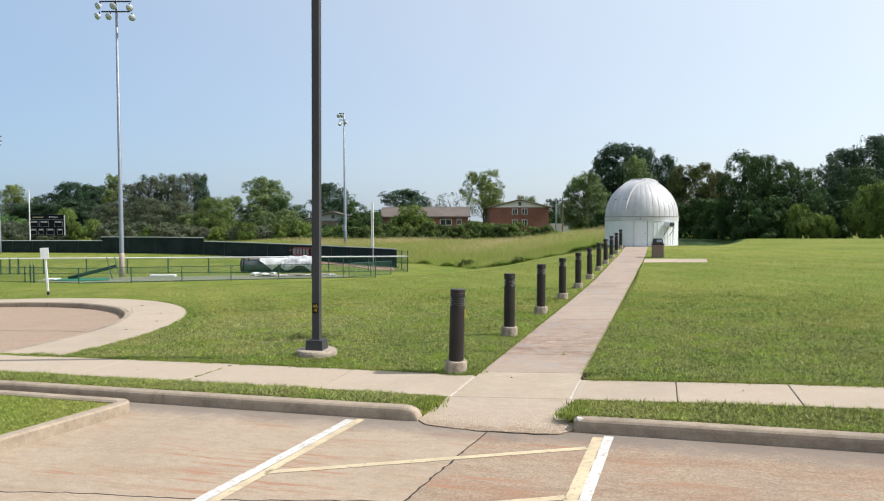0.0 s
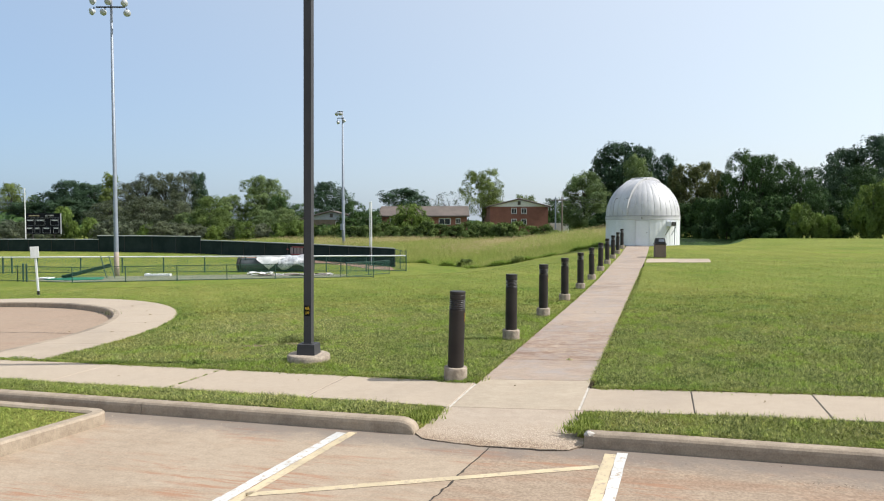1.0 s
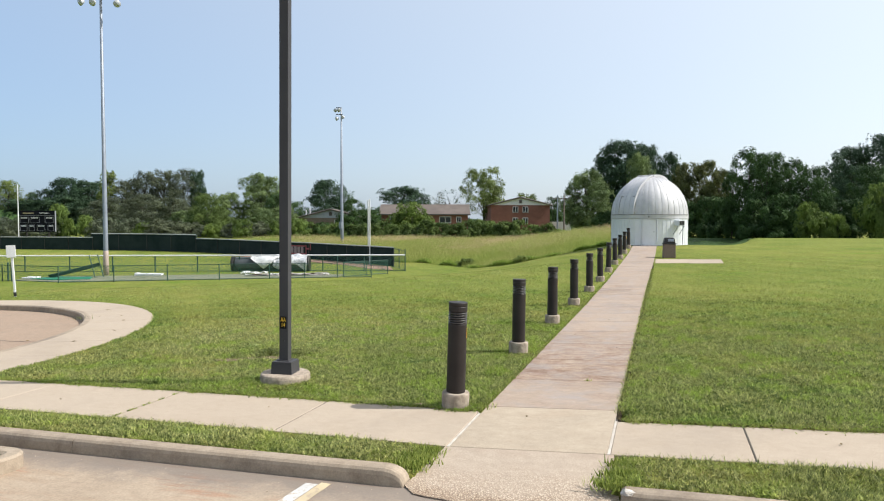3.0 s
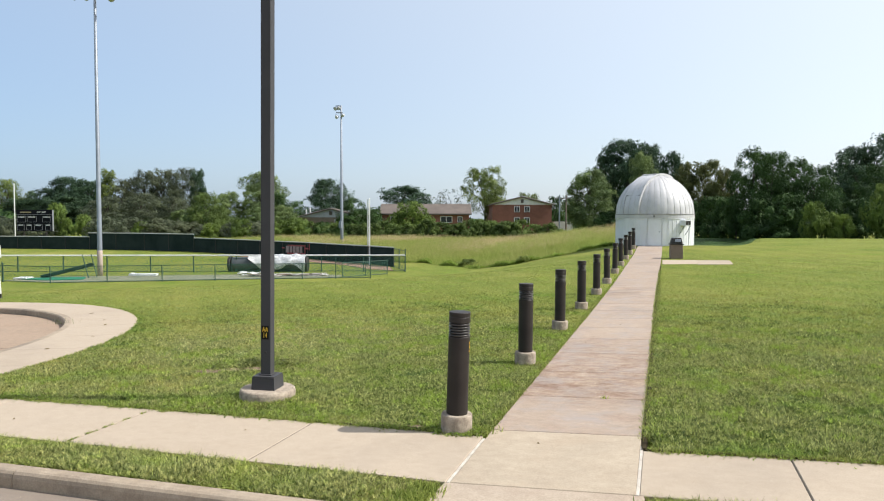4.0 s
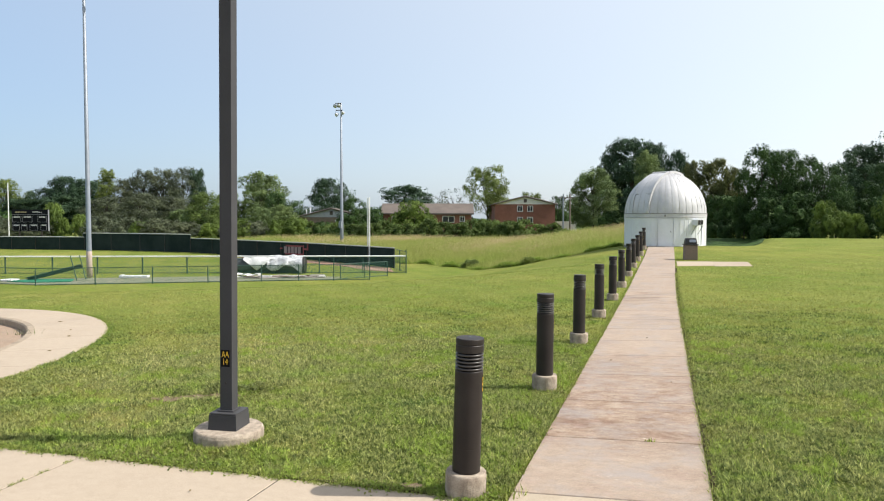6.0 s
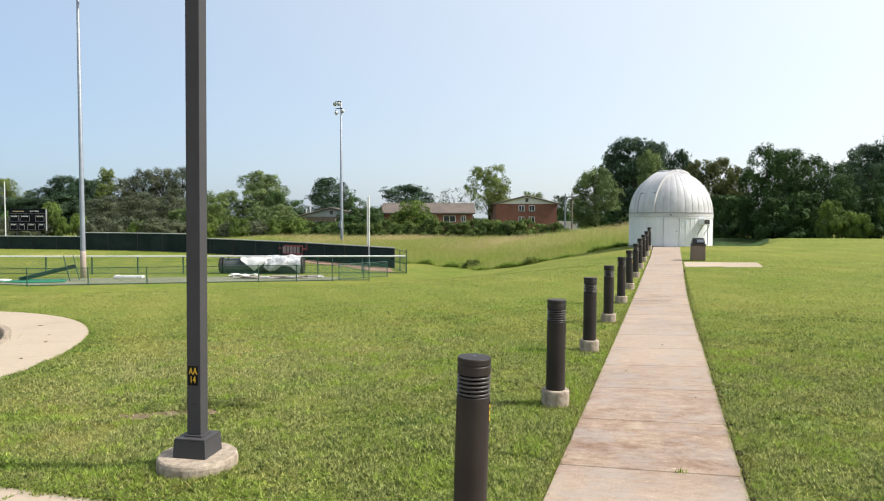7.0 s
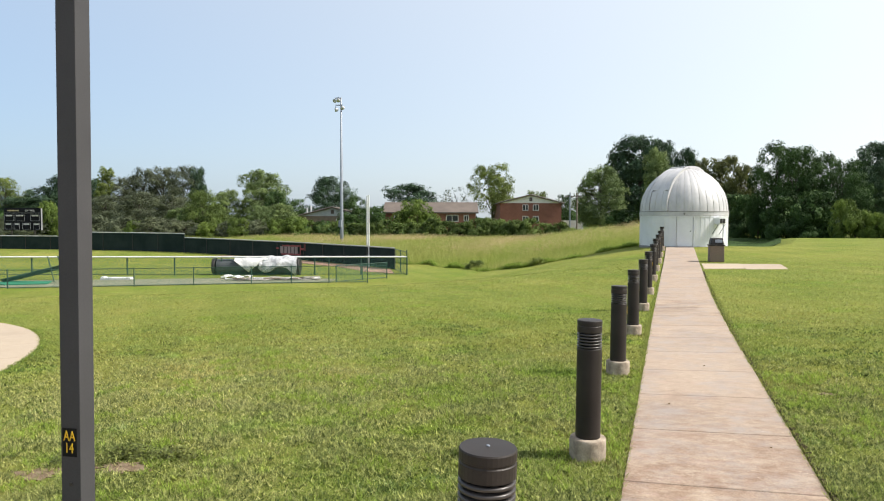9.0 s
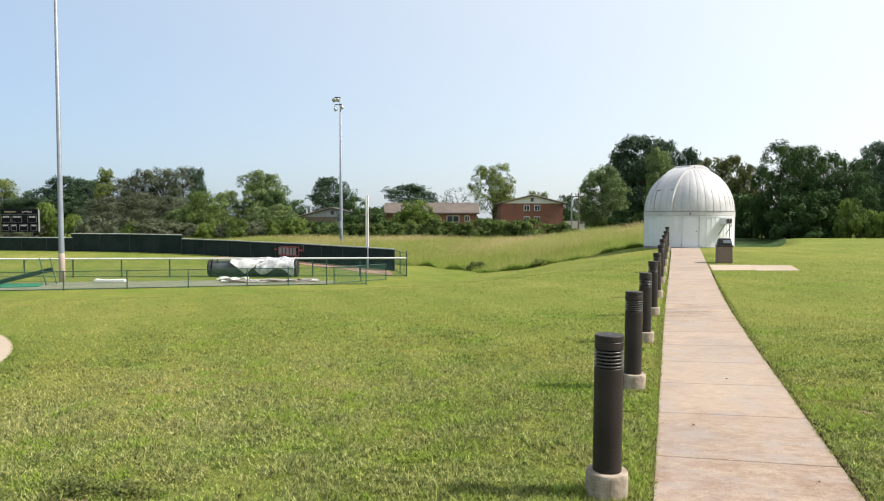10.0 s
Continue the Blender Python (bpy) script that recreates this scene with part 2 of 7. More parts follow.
def lawn_tint(nt, col):
    """Dry and lush patches of the lawn and faint mowing stripes."""
    dry = ramp(nt, noise_at(nt, 0.16, 5, (0.55, 1.3, 1), 0.6), 0.45, 0.68)
    col = mix(nt, dry, col, mix(nt, 1.0, col, (1.17, 1.08, 1.22), "MULTIPLY"))
    g = nt.nodes.new("ShaderNodeNewGeometry")
    shift = nt.nodes.new("ShaderNodeMapping")
    shift.inputs["Location"].default_value, shift.inputs["Scale"].default_value = (1.3, -1.3, 0), (0.24, 0.22, 0)
    nt.links.new(g.outputs["Position"], shift.inputs[0])
    away = nt.nodes.new("ShaderNodeVectorMath")
    away.operation = "LENGTH"
    nt.links.new(shift.outputs[0], away.inputs[0])
    fray = nt.nodes.new("ShaderNodeMath")
    fray.operation = "MULTIPLY_ADD"
    fray.inputs[1].default_value = 1.6
    nt.links.new(noise_at(nt, 0.6, 5, (1, 1, 1), 0.65), fray.inputs[0])
    nt.links.new(away.outputs["Value"], fray.inputs[2])
    worn = ramp(nt, fray.outputs[0], 1.9, 1.1)
    col = mix(nt, worn, col, mix(nt, 1.0, col, (1.2, 1.12, 1.35), "MULTIPLY"))
    lush = ramp(nt, noise_at(nt, 0.75, 4, (0.7, 1.2, 1), 0.65), 0.55, 0.68)
    col = mix(nt, lush, col, mix(nt, 1.0, col, (0.9, 1.08, 0.7), "MULTIPLY"))
    dull = ramp(nt, noise_at(nt, 0.33, 6, (0.8, 1.4, 1), 0.7), 0.53, 0.66)
    col = mix(nt, dull, col, mix(nt, 1.0, col, (0.87, 0.91, 0.9), "MULTIPLY"))
    turn = nt.nodes.new("ShaderNodeMapping")
    turn.inputs["Rotation"].default_value = (0, 0, radians(-38))
    nt.links.new(g.outputs["Position"], turn.inputs[0])
    rows = nt.nodes.new("ShaderNodeTexWave")
    rows.inputs["Scale"].default_value, rows.inputs["Distortion"].default_value, rows.inputs["Detail"].default_value = 0.16, 2.5, 3
    rows.inputs["Detail Scale"].default_value = 0.5
    nt.links.new(turn.outputs[0], rows.inputs["Vector"])
    return mix(nt, ramp(nt, rows.outputs["Fac"], 0.2, 0.9), col, mix(nt, 1.0, col, (1.1, 1.06, 1.12), "MULTIPLY"))


def turf_material():
    m, nt, b = nodes_of("mown turf")
    col = mix(nt, ramp(nt, noise_at(nt, 0.35, 5), 0.38, 0.64), (0.162, 0.207, 0.038), (0.199, 0.236, 0.051))
    col = mix(nt, ramp(nt, noise_at(nt, 0.12, 3, (0.6, 1.4, 1)), 0.42, 0.62), col, mix(nt, 0.22, col, (0.385, 0.325, 0.095)))
    # dark gaps between clumps and tufts: shade and thatch put into the colour
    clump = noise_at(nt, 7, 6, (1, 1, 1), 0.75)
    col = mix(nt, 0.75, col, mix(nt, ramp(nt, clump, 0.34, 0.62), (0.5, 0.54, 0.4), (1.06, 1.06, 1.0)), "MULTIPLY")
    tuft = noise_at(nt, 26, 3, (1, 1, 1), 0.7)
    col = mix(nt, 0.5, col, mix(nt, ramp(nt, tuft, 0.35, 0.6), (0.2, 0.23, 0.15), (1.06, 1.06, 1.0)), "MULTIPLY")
    col = lawn_tint(nt, col)
    nt.links.new(col, b.inputs["Base Color"])
    b.inputs["Roughness"].default_value = 0.95
    b.inputs["Specular IOR Level"].default_value = 0.1
    relief(nt, b, noise_at(nt, 28, 4, (1, 1, 1), 0.7), 0.9, 0.05)
    return m


def lawn_blades(name, c0, c1, c2, c3):
    """Short leaves of a weedy lawn: dark, fresh and straw ones, with clovery and dry patches."""
    m = leafy(name, (0, 0, 0), (1, 1, 1), 0.4, 0.45)
    nt = m.node_tree
    b = nt.nodes["Principled BSDF"]
    pick = nt.nodes.new("ShaderNodeValToRGB")
    r = pick.color_ramp
    r.elements[0].color, r.elements[1].color = (*c0, 1), (*c3, 1)
    for at, c in ((0.36, c1), (0.76, c2)):
        r.elements.new(at).color = (*c, 1)
    g = nt.nodes.new("ShaderNodeNewGeometry")
    nt.links.new(g.outputs["Random Per Island"], pick.inputs[0])
    col = mix(nt, ramp(nt, noise_at(nt, 0.3, 5, (0.6, 1.3, 1), 0.6), 0.42, 0.66), pick.outputs[0], mix(nt, 0.45, pick.outputs[0], (0.38, 0.325, 0.1)))
    darker_leaf = mix(nt, 1.0, col, (0.85, 0.99, 1.05), "MULTIPLY")
    col = mix(nt, ramp(nt, noise_at(nt, 1.3, 5, (1, 1, 1), 0.6), 0.5, 0.62), col, darker_leaf)
    col = lawn_tint(nt, col)
    nt.links.new(col, b.inputs["Base Color"])
    nt.links.new(col, nt.nodes["Translucent BSDF"].inputs["Color"])
    b.inputs["Specular IOR Level"].default_value = 0.2
    return m


def tuft_blades():
    """Broad blades whose green changes from tuft to tuft."""
    m = leafy("broad tuft blades", (0.05, 0.076, 0.018), (0.485, 0.535, 0.185), 0.4, 0.5)
    nt = m.node_tree
    b = nt.nodes["Principled BSDF"]
    col = b.inputs["Base Color"].links[0].from_socket
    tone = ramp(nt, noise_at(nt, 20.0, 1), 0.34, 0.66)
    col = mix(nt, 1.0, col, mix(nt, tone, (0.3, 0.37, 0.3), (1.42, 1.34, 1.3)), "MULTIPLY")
    fresh = ramp(nt, noise_at(nt, 1.8, 4, (1, 1, 1), 0.65), 0.58, 0.67)
    col = mix(nt, fresh, col, mix(nt, 1.0, col, (1.08, 1.28, 0.7), "MULTIPLY"))
    col = lawn_tint(nt, col)
    nt.links.new(col, b.inputs["Base Color"])
    nt.links.new(col, nt.nodes["Translucent BSDF"].inputs["Color"])
    b.inputs["Specular IOR Level"].default_value = 0.1
    return m


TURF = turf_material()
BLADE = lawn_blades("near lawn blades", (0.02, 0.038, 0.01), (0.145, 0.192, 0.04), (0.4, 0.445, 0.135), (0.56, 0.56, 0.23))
BLADE_FINE = lawn_blades("fine lawn blades", (0.07, 0.104, 0.02), (0.19, 0.24, 0.045), (0.325, 0.372, 0.085), (0.44, 0.46, 0.145))
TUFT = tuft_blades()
# serves dark weeds, and lawn gaps whose shade is put into blade colour
SHADE_WEED = lawn_blades("dark leaves of weeds and shaded gaps", (0.016, 0.033, 0.008), (0.046, 0.08, 0.015), (0.12, 0.175, 0.035), (0.25, 0.31, 0.085))
THATCH = leafy("dead grass", (0.1, 0.07, 0.035), (0.34, 0.25, 0.13), 0.2, 0.7)
LUSH = leafy("lush lime blades", (0.1, 0.16, 0.02), (0.42, 0.54, 0.1), 0.45, 0.5)
RANK = leafy("rank strip blades", (0.065, 0.11, 0.014), (0.47, 0.52, 0.135), 0.4, 0.45)
PATH_MAT = concrete("stained path concrete", (0.438, 0.35, 0.272), (0.335, 0.238, 0.182), (0.25, 0.2, 0.165), (0.8, 1.2, 1), 0.6, 0.22, (0.5, 0.72))
PATH_PALE = concrete("pale path concrete", (0.455, 0.38, 0.285), (0.39, 0.3, 0.215), (0.29, 0.24, 0.185), (0.8, 1.2, 1), 0.5, 0.1, (0.5, 0.72), 85, 0.3, 0.4, 0.35)
PATH_DARK = concrete("darkly stained path concrete", (0.442, 0.35, 0.264), (0.28, 0.195, 0.148), (0.19, 0.15, 0.125), (1.1, 1.6, 1), 0.8, 0.1, (0.44, 0.66))
for stained in (PATH_MAT, PATH_DARK):
    brown_stain(stained)
for stained in (PATH_MAT, PATH_DARK):
    weathered(stained)
WALK = concrete("pale pavement concrete", (0.428, 0.354, 0.27), (0.352, 0.28, 0.203), (0.3, 0.25, 0.2), (0.8, 1.2, 1), 0.4, 0.12, (0.5, 0.75), 110, 0.22, 0.25, 0.22)
LOT = concrete("car park concrete", (0.41, 0.328, 0.24), (0.355, 0.255, 0.17), (0.335, 0.26, 0.185), (0.35, 2.4, 1), 0.8, 0.1, (0.55, 0.68), 45, 0.24, 0.4, 0.4)
LOT_WORN = concrete("worn reddish car park concrete", (0.375, 0.29, 0.208), (0.32, 0.2, 0.13), (0.28, 0.215, 0.16), (0.5, 1.8, 1), 0.8, 0.1, (0.48, 0.68), 38, 0.4, 0.5, 0.5)
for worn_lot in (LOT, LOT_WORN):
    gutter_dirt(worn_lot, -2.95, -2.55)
RAMP = aggregate_ramp()
LOOP_ROAD = concrete("turning loop concrete", (0.375, 0.28, 0.202), (0.325, 0.22, 0.152), (0.3, 0.24, 0.18), (0.4, 1.5, 1), 0.45, 0.1, (0.5, 0.7), 60, 0.3)
KERB = concrete("kerb concrete", (0.4, 0.33, 0.247), (0.285, 0.225, 0.162), (0.13, 0.108, 0.095), (2.0, 2.0, 2.5), 0.6, 0.15, (0.45, 0.68), 80, 0.25, 0.4, 0.6)
BASE = surface("footing concrete", (0.47, 0.395, 0.31), (0.28, 0.225, 0.172), 0.95, 14, 110, 0.7, 0.007, grain=0.45, own=True)
CRACK = surface("dirt in joints", (0.04, 0.032, 0.025), (0.07, 0.056, 0.043), 0.95, 6, 60)
SOIL = surface("bare soil", (0.29, 0.215, 0.14), (0.15, 0.1, 0.055), 0.95, 9, 60, 0.9, 0.02, grain=0.5)
WHITE_LINE = worn_paint("worn white paint", (0.58, 0.57, 0.54), (0.36, 0.29, 0.215), 0.53)
YELLOW_LINE = worn_paint("worn yellow paint", (0.54, 0.44, 0.28), (0.36, 0.285, 0.205), 0.53)
EDGE_SOIL_SHADE = surface("dark soil and shade at the turf's edge", (0.026, 0.021, 0.013), (0.055, 0.042, 0.024), 1.0, 9, 60, 0.8, 0.01, spec=0.05)
CHIP = surface("pale chipped concrete", (0.6, 0.57, 0.52), (0.4, 0.36, 0.31), 0.9, 22, 90, 0.8, 0.01)
SEALANT = surface("white joint sealant", (0.56, 0.51, 0.44), (0.42, 0.37, 0.31), 0.8, 8, 60)
BRONZE = surface("dark bronze paint", (0.02, 0.0155, 0.0135), (0.03, 0.024, 0.021), 0.5, 3, 120, 0.08, 0.001, 0.0, 0.2, 0.3, True)
POLE_GREY = surface("bronze grey pole paint", (0.054, 0.053, 0.056), (0.064, 0.063, 0.066), 0.5, 1.5, 120, 0.05, 0.001, 0.0, 0.15, 0.12, True)
LABEL_BLACK = surface("black plate", (0.006, 0.006, 0.006), (0.01, 0.01, 0.01), 0.7, 9, 80, 0, spec=0.15)
LABEL_YELLOW = surface("yellow lettering", (0.8, 0.5, 0.02), (0.72, 0.45, 0.02), 0.5, 9, 80, 0)
GALV = surface("galvanised steel", (0.26, 0.29, 0.335), (0.21, 0.235, 0.275), 0.5, 2, 40, 0.05, 0.001, 0.3, 0.15, 0.5, True)
PINK_STEEL = surface("weathered steel foot", (0.5, 0.4, 0.34), (0.42, 0.34, 0.29), 0.7, 2, 40, 0.1)
LAMP_GLASS = surface("floodlight face", (0.52, 0.54, 0.57), (0.4, 0.42, 0.45), 0.25, 3, 30, 0)
DOME_WHITE = surface("weathered white dome panels", (0.58, 0.575, 0.585), (0.48, 0.475, 0.485), 0.5, 1.2, 30, 0.08, 0.002, 0.15, 0.2, pieces=0.12)
DOME_SEAM = surface("grey dome seams", (0.43, 0.425, 0.42), (0.36, 0.355, 0.35), 0.6, 1.2, 30, 0)
WALL_WHITE = surface("white painted sheet wall", (0.72, 0.735, 0.755), (0.64, 0.655, 0.675), 0.55, 1.0, 40, 0.06, 0.002, 0, 0.12)
GREY_BAND = surface("grey foundation", (0.2, 0.2, 0.2), (0.27, 0.26, 0.25), 0.9, 3, 40)
# paler and glossier than the post: rim glints put into the colour
RIM = surface("paler bronze rims", (0.034, 0.029, 0.027), (0.055, 0.048, 0.045), 0.38, 6, 120, 0.1, 0.001, 0.0, 0.2, 0.5, True)
DARK = surface("black plastic", (0.018, 0.017, 0.016), (0.03, 0.028, 0.027), 0.5, 4, 60, 0.1, 0.002)
AGGREGATE = surface("brown aggregate concrete", (0.27, 0.2, 0.155), (0.19, 0.145, 0.115), 0.9, 20, 70, 0.8, 0.01, grain=0.5)
GREEN_STEEL = surface("dark green fence paint", (0.02, 0.06, 0.045), (0.03, 0.08, 0.06), 0.5, 3, 60, 0)
GREEN_WIRE = surface("green vinyl wire", (0.045, 0.13, 0.095), (0.06, 0.15, 0.11), 0.5, 3, 60, 0)
RAIL_CAP = surface("white fence capping", (0.74, 0.74, 0.73), (0.64, 0.65, 0.66), 0.5, 1, 30, 0)
SCREEN = surface("black windscreen mesh", (0.015, 0.026, 0.025), (0.026, 0.039, 0.037), 1.0, 0.8, 20, 0.3, 0.02, spec=0.08)
SCREEN_TOP = surface("grey fence edging", (0.4, 0.42, 0.4), (0.5, 0.51, 0.5), 0.6, 2, 30, 0)
LOGO_RED = surface("dull red print", (0.3, 0.075, 0.08), (0.22, 0.06, 0.06), 0.8, 3, 30, 0)
LOGO_GREY = surface("grey print", (0.3, 0.25, 0.25), (0.24, 0.2, 0.2), 0.8, 3, 30, 0)
TRACK = surface("red warning track", (0.3, 0.17, 0.125), (0.36, 0.22, 0.16), 0.95, 1, 20, 0.3, 0.01)
INFIELD = surface("bullpen gravel", (0.14, 0.155, 0.09), (0.2, 0.2, 0.135), 0.95, 0.7, 20, 0.4, 0.01)
TARP_GREY = surface("dark grey roller", (0.05, 0.06, 0.065), (0.08, 0.09, 0.095), 0.5, 1.5, 20, 0.1)
TARP_WHITE = surface("crumpled white tarpaulin", (0.74, 0.74, 0.72), (0.58, 0.58, 0.57), 0.45, 2.5, 14, 0.8, 0.06)
TARP_SILVER = surface("crumpled silver sheeting", (0.72, 0.73, 0.74), (0.4, 0.41, 0.42), 0.4, 4, 18, 0.9, 0.08, 0.2, 0.35)
GREEN_MAT = surface("green turf mat", (0.01, 0.19, 0.1), (0.015, 0.15, 0.085), 0.9, 2, 50)
BRICK = surface("red brick", (0.24, 0.105, 0.078), (0.19, 0.085, 0.064), 0.9, 0.8, 8, 0.2, 0.01, grain=0.3)
ROOF_BROWN = surface("brown shingles", (0.15, 0.122, 0.105), (0.115, 0.095, 0.082), 0.95, 0.6, 6, 0.3, 0.02, grain=0.3)
GREY_SIDING = surface("grey blue siding", (0.37, 0.4, 0.45), (0.32, 0.35, 0.39), 0.7, 0.5, 6, 0.1)
SIDING = surface("pale siding", (0.72, 0.72, 0.7), (0.64, 0.65, 0.64), 0.7, 0.5, 6, 0.1)
FASCIA = surface("dark fascia", (0.07, 0.06, 0.055), (0.1, 0.085, 0.075), 0.7, 1, 10, 0)
GLASS = surface("dark window glass", (0.02, 0.025, 0.03), (0.03, 0.035, 0.04), 0.08, 1, 10, 0)
FRAME_WHITE = surface("white window frame", (0.75, 0.75, 0.73), (0.68, 0.68, 0.66), 0.6, 1, 20, 0)
SCORE_BLACK = surface("scoreboard black", (0.008, 0.009, 0.013), (0.012, 0.013, 0.018), 0.9, 1, 20, 0, spec=0.1)
SCORE_WHITE = surface("scoreboard print", (0.58, 0.58, 0.58), (0.48, 0.49, 0.5), 0.6, 1, 20, 0)
SCORE_GREY = surface("scoreboard outline grey", (0.25, 0.26, 0.28), (0.2, 0.21, 0.23), 0.7, 1, 20, 0)
SCORE_GOLD = surface("dull gold print", (0.4, 0.34, 0.2), (0.33, 0.28, 0.17), 0.7, 1, 20, 0)
WOOD_POLE = surface("weathered pole wood", (0.2, 0.16, 0.13), (0.15, 0.12, 0.1), 0.9, 2, 30)
BARK = surface("tree bark", (0.07, 0.058, 0.046), (0.045, 0.038, 0.03), 0.95, 2, 20, 0.6, 0.03)
# distance haze is put into the OAK, ELM, DUSTY and VINE leaf colours
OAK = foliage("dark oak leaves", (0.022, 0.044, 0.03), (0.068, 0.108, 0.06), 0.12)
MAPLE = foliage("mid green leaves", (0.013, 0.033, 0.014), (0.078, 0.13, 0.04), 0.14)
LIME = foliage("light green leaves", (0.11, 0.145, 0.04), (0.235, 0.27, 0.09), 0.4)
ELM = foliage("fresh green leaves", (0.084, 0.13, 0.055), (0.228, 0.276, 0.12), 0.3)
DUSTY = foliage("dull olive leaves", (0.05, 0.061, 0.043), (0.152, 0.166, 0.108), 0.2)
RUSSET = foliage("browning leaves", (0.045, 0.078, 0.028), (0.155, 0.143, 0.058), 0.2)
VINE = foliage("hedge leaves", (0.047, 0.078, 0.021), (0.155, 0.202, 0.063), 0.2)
MEADOW = leafy("tall meadow grass", (0.2, 0.27, 0.052), (0.4, 0.435, 0.125), 0.5, 0.6, 0.35, (0.45, 0.37, 0.17), 0.12)
SUNLIT = foliage("sunlit bush leaves", (0.062, 0.105, 0.025), (0.215, 0.275, 0.072), 0.35)
WEEDS = leafy("lush weed leaves", (0.13, 0.2, 0.03), (0.3, 0.4, 0.075), 0.45, 0.6, 0.3, (0.2, 0.26, 0.055), 0.5)
SEED = leafy("reddish seed heads", (0.42, 0.32, 0.17), (0.54, 0.42, 0.24), 0.4)


# ---- mesh helpers ----
def part(name, bm, material, parent=None, label="", smooth_shade=False):
    me = bpy.data.meshes.new(name)
    bmesh.ops.recalc_face_normals(bm, faces=bm.faces)
    bm.to_mesh(me)
    bm.free()
    if smooth_shade:
        me.shade_smooth()
    me.materials.append(material)
    ob = new(name, me)
    ob.parent = parent
    if label:
        tagged(ob, label)
    return ob


def thing(name, label, category, at=(0, 0, 0), group="", kind="", rz=0.0, rx=0.0, ry=0.0):
    e = new(name)
    e.empty_display_size = 0.2
    e.matrix_world = pose(*at, rx, ry, rz)
    return tagged(e, label, category, group, kind)


def raw(name, verts, faces, material, parent=None, smooth_shade=False):
    me = bpy.data.meshes.new(name)
    me.from_pydata([tuple(v) for v in verts], [], faces)
    me.validate()
    if smooth_shade:
        me.shade_smooth()
    me.materials.append(material)
    ob = new(name, me)
    ob.parent = parent
    return ob


def box(bm, size, at=(0, 0, 0), rz=0.0, bevel=0.0, rx=0.0, ry=0.0, taper=1.0):
    r = bmesh.ops.create_cube(bm, size=1.0)
    for v in r["verts"]:
        k = taper if v.co.z > 0 else 1.0
        v.co = Vector((v.co.x * size[0] * k, v.co.y * size[1] * k, v.co.z * size[2]))
    if bevel:
        es = list({e for v in r["verts"] for e in v.link_edges})
        out = bmesh.ops.bevel(bm, geom=es, offset=bevel, segments=2, profile=0.6, affect="EDGES")
        vs = list({v for f in out["faces"] for v in f.verts} | {v for v in r["verts"] if v.is_valid})
    else:
        vs = r["verts"]
    bmesh.ops.transform(bm, matrix=pose(*at, rx, ry, rz), verts=vs)
    return bm


def lathe(bm, rz_pairs, segs=24, at=(0, 0, 0)):
    """A turned shape from pairs of radius and height."""
    rings = []
    for r, z in rz_pairs:
        if r < 1e-5:
            rings.append([bm.verts.new((at[0], at[1], at[2] + z))])
        else:
            rings.append([bm.verts.new((at[0] + r * math.cos(2 * math.pi * i / segs), at[1] + r * math.sin(2 * math.pi * i / segs), at[2] + z)) for i in range(segs)])
    for a, b in zip(rings, rings[1:]):
        for i in range(segs):
            j = (i + 1) % segs
            if len(a) == 1:
                bm.faces.new((a[0], b[j], b[i]))
            elif len(b) == 1:
                bm.faces.new((a[i], a[j], b[0]))
            else:
                bm.faces.new((a[i], a[j], b[j], b[i]))
    for ring in (rings[0], rings[-1]):
        if len(ring) > 1:
            bm.faces.new(ring)
    return bm


def rod(bm, a, b, r0, r1=None, segs=8):
    """A round bar from a to b."""
    a, b = Vector(a), Vector(b)
    r1 = r0 if r1 is None else r1
    q = (b - a).to_track_quat("Z", "Y").to_matrix()
    ra, rb = [], []
    for i in range(segs):
        d = q @ Vector((math.cos(2 * math.pi * i / segs), math.sin(2 * math.pi * i / segs), 0))
        ra.append(bm.verts.new(a + d * r0))
        rb.append(bm.verts.new(b + d * r1))
    for i in range(segs):
        j = (i + 1) % segs
        bm.faces.new((ra[i], ra[j], rb[j], rb[i]))
    bm.faces.new(ra[::-1])
    bm.faces.new(rb)
    return bm


def prism(bm, outline, z_top, z_low):
    """A slab with an outline of (x, y), whose top and underside follow z_top(x, y) and z_low(x, y)."""
    top = [bm.verts.new((x, y, float(z_top(x, y)))) for x, y in outline]
    low = [bm.verts.new((x, y, float(z_low(x, y)))) for x, y in outline]
    bm.faces.new(top)
    bm.faces.new(low[::-1])
    n = len(outline)
    for i in range(n):
        j = (i + 1) % n
        bm.faces.new((top[j], top[i], low[i], low[j]))
    return bm


def sweep(bm, line, section, closed_ends=True):
    """A section of (across, up) led along a line of points."""
    rings = []
    pts = [Vector(p) for p in line]
    for i, p in enumerate(pts):
        t = (pts[min(i + 1, len(pts) - 1)] - pts[max(i - 1, 0)])
        t.z = 0
        t.normalize()
        side = Vector((-t.y, t.x, 0))
        rings.append([bm.verts.new(p + side * s + Vector((0, 0, u))) for s, u in section])
    n = len(section)
    for a, b in zip(rings, rings[1:]):
        for i in range(n):
            j = (i + 1) % n
            bm.faces.new((a[i], a[j], b[j], b[i]))
    if closed_ends:
        bm.faces.new(rings[0][::-1])
        bm.faces.new(rings[-1])
    return bm


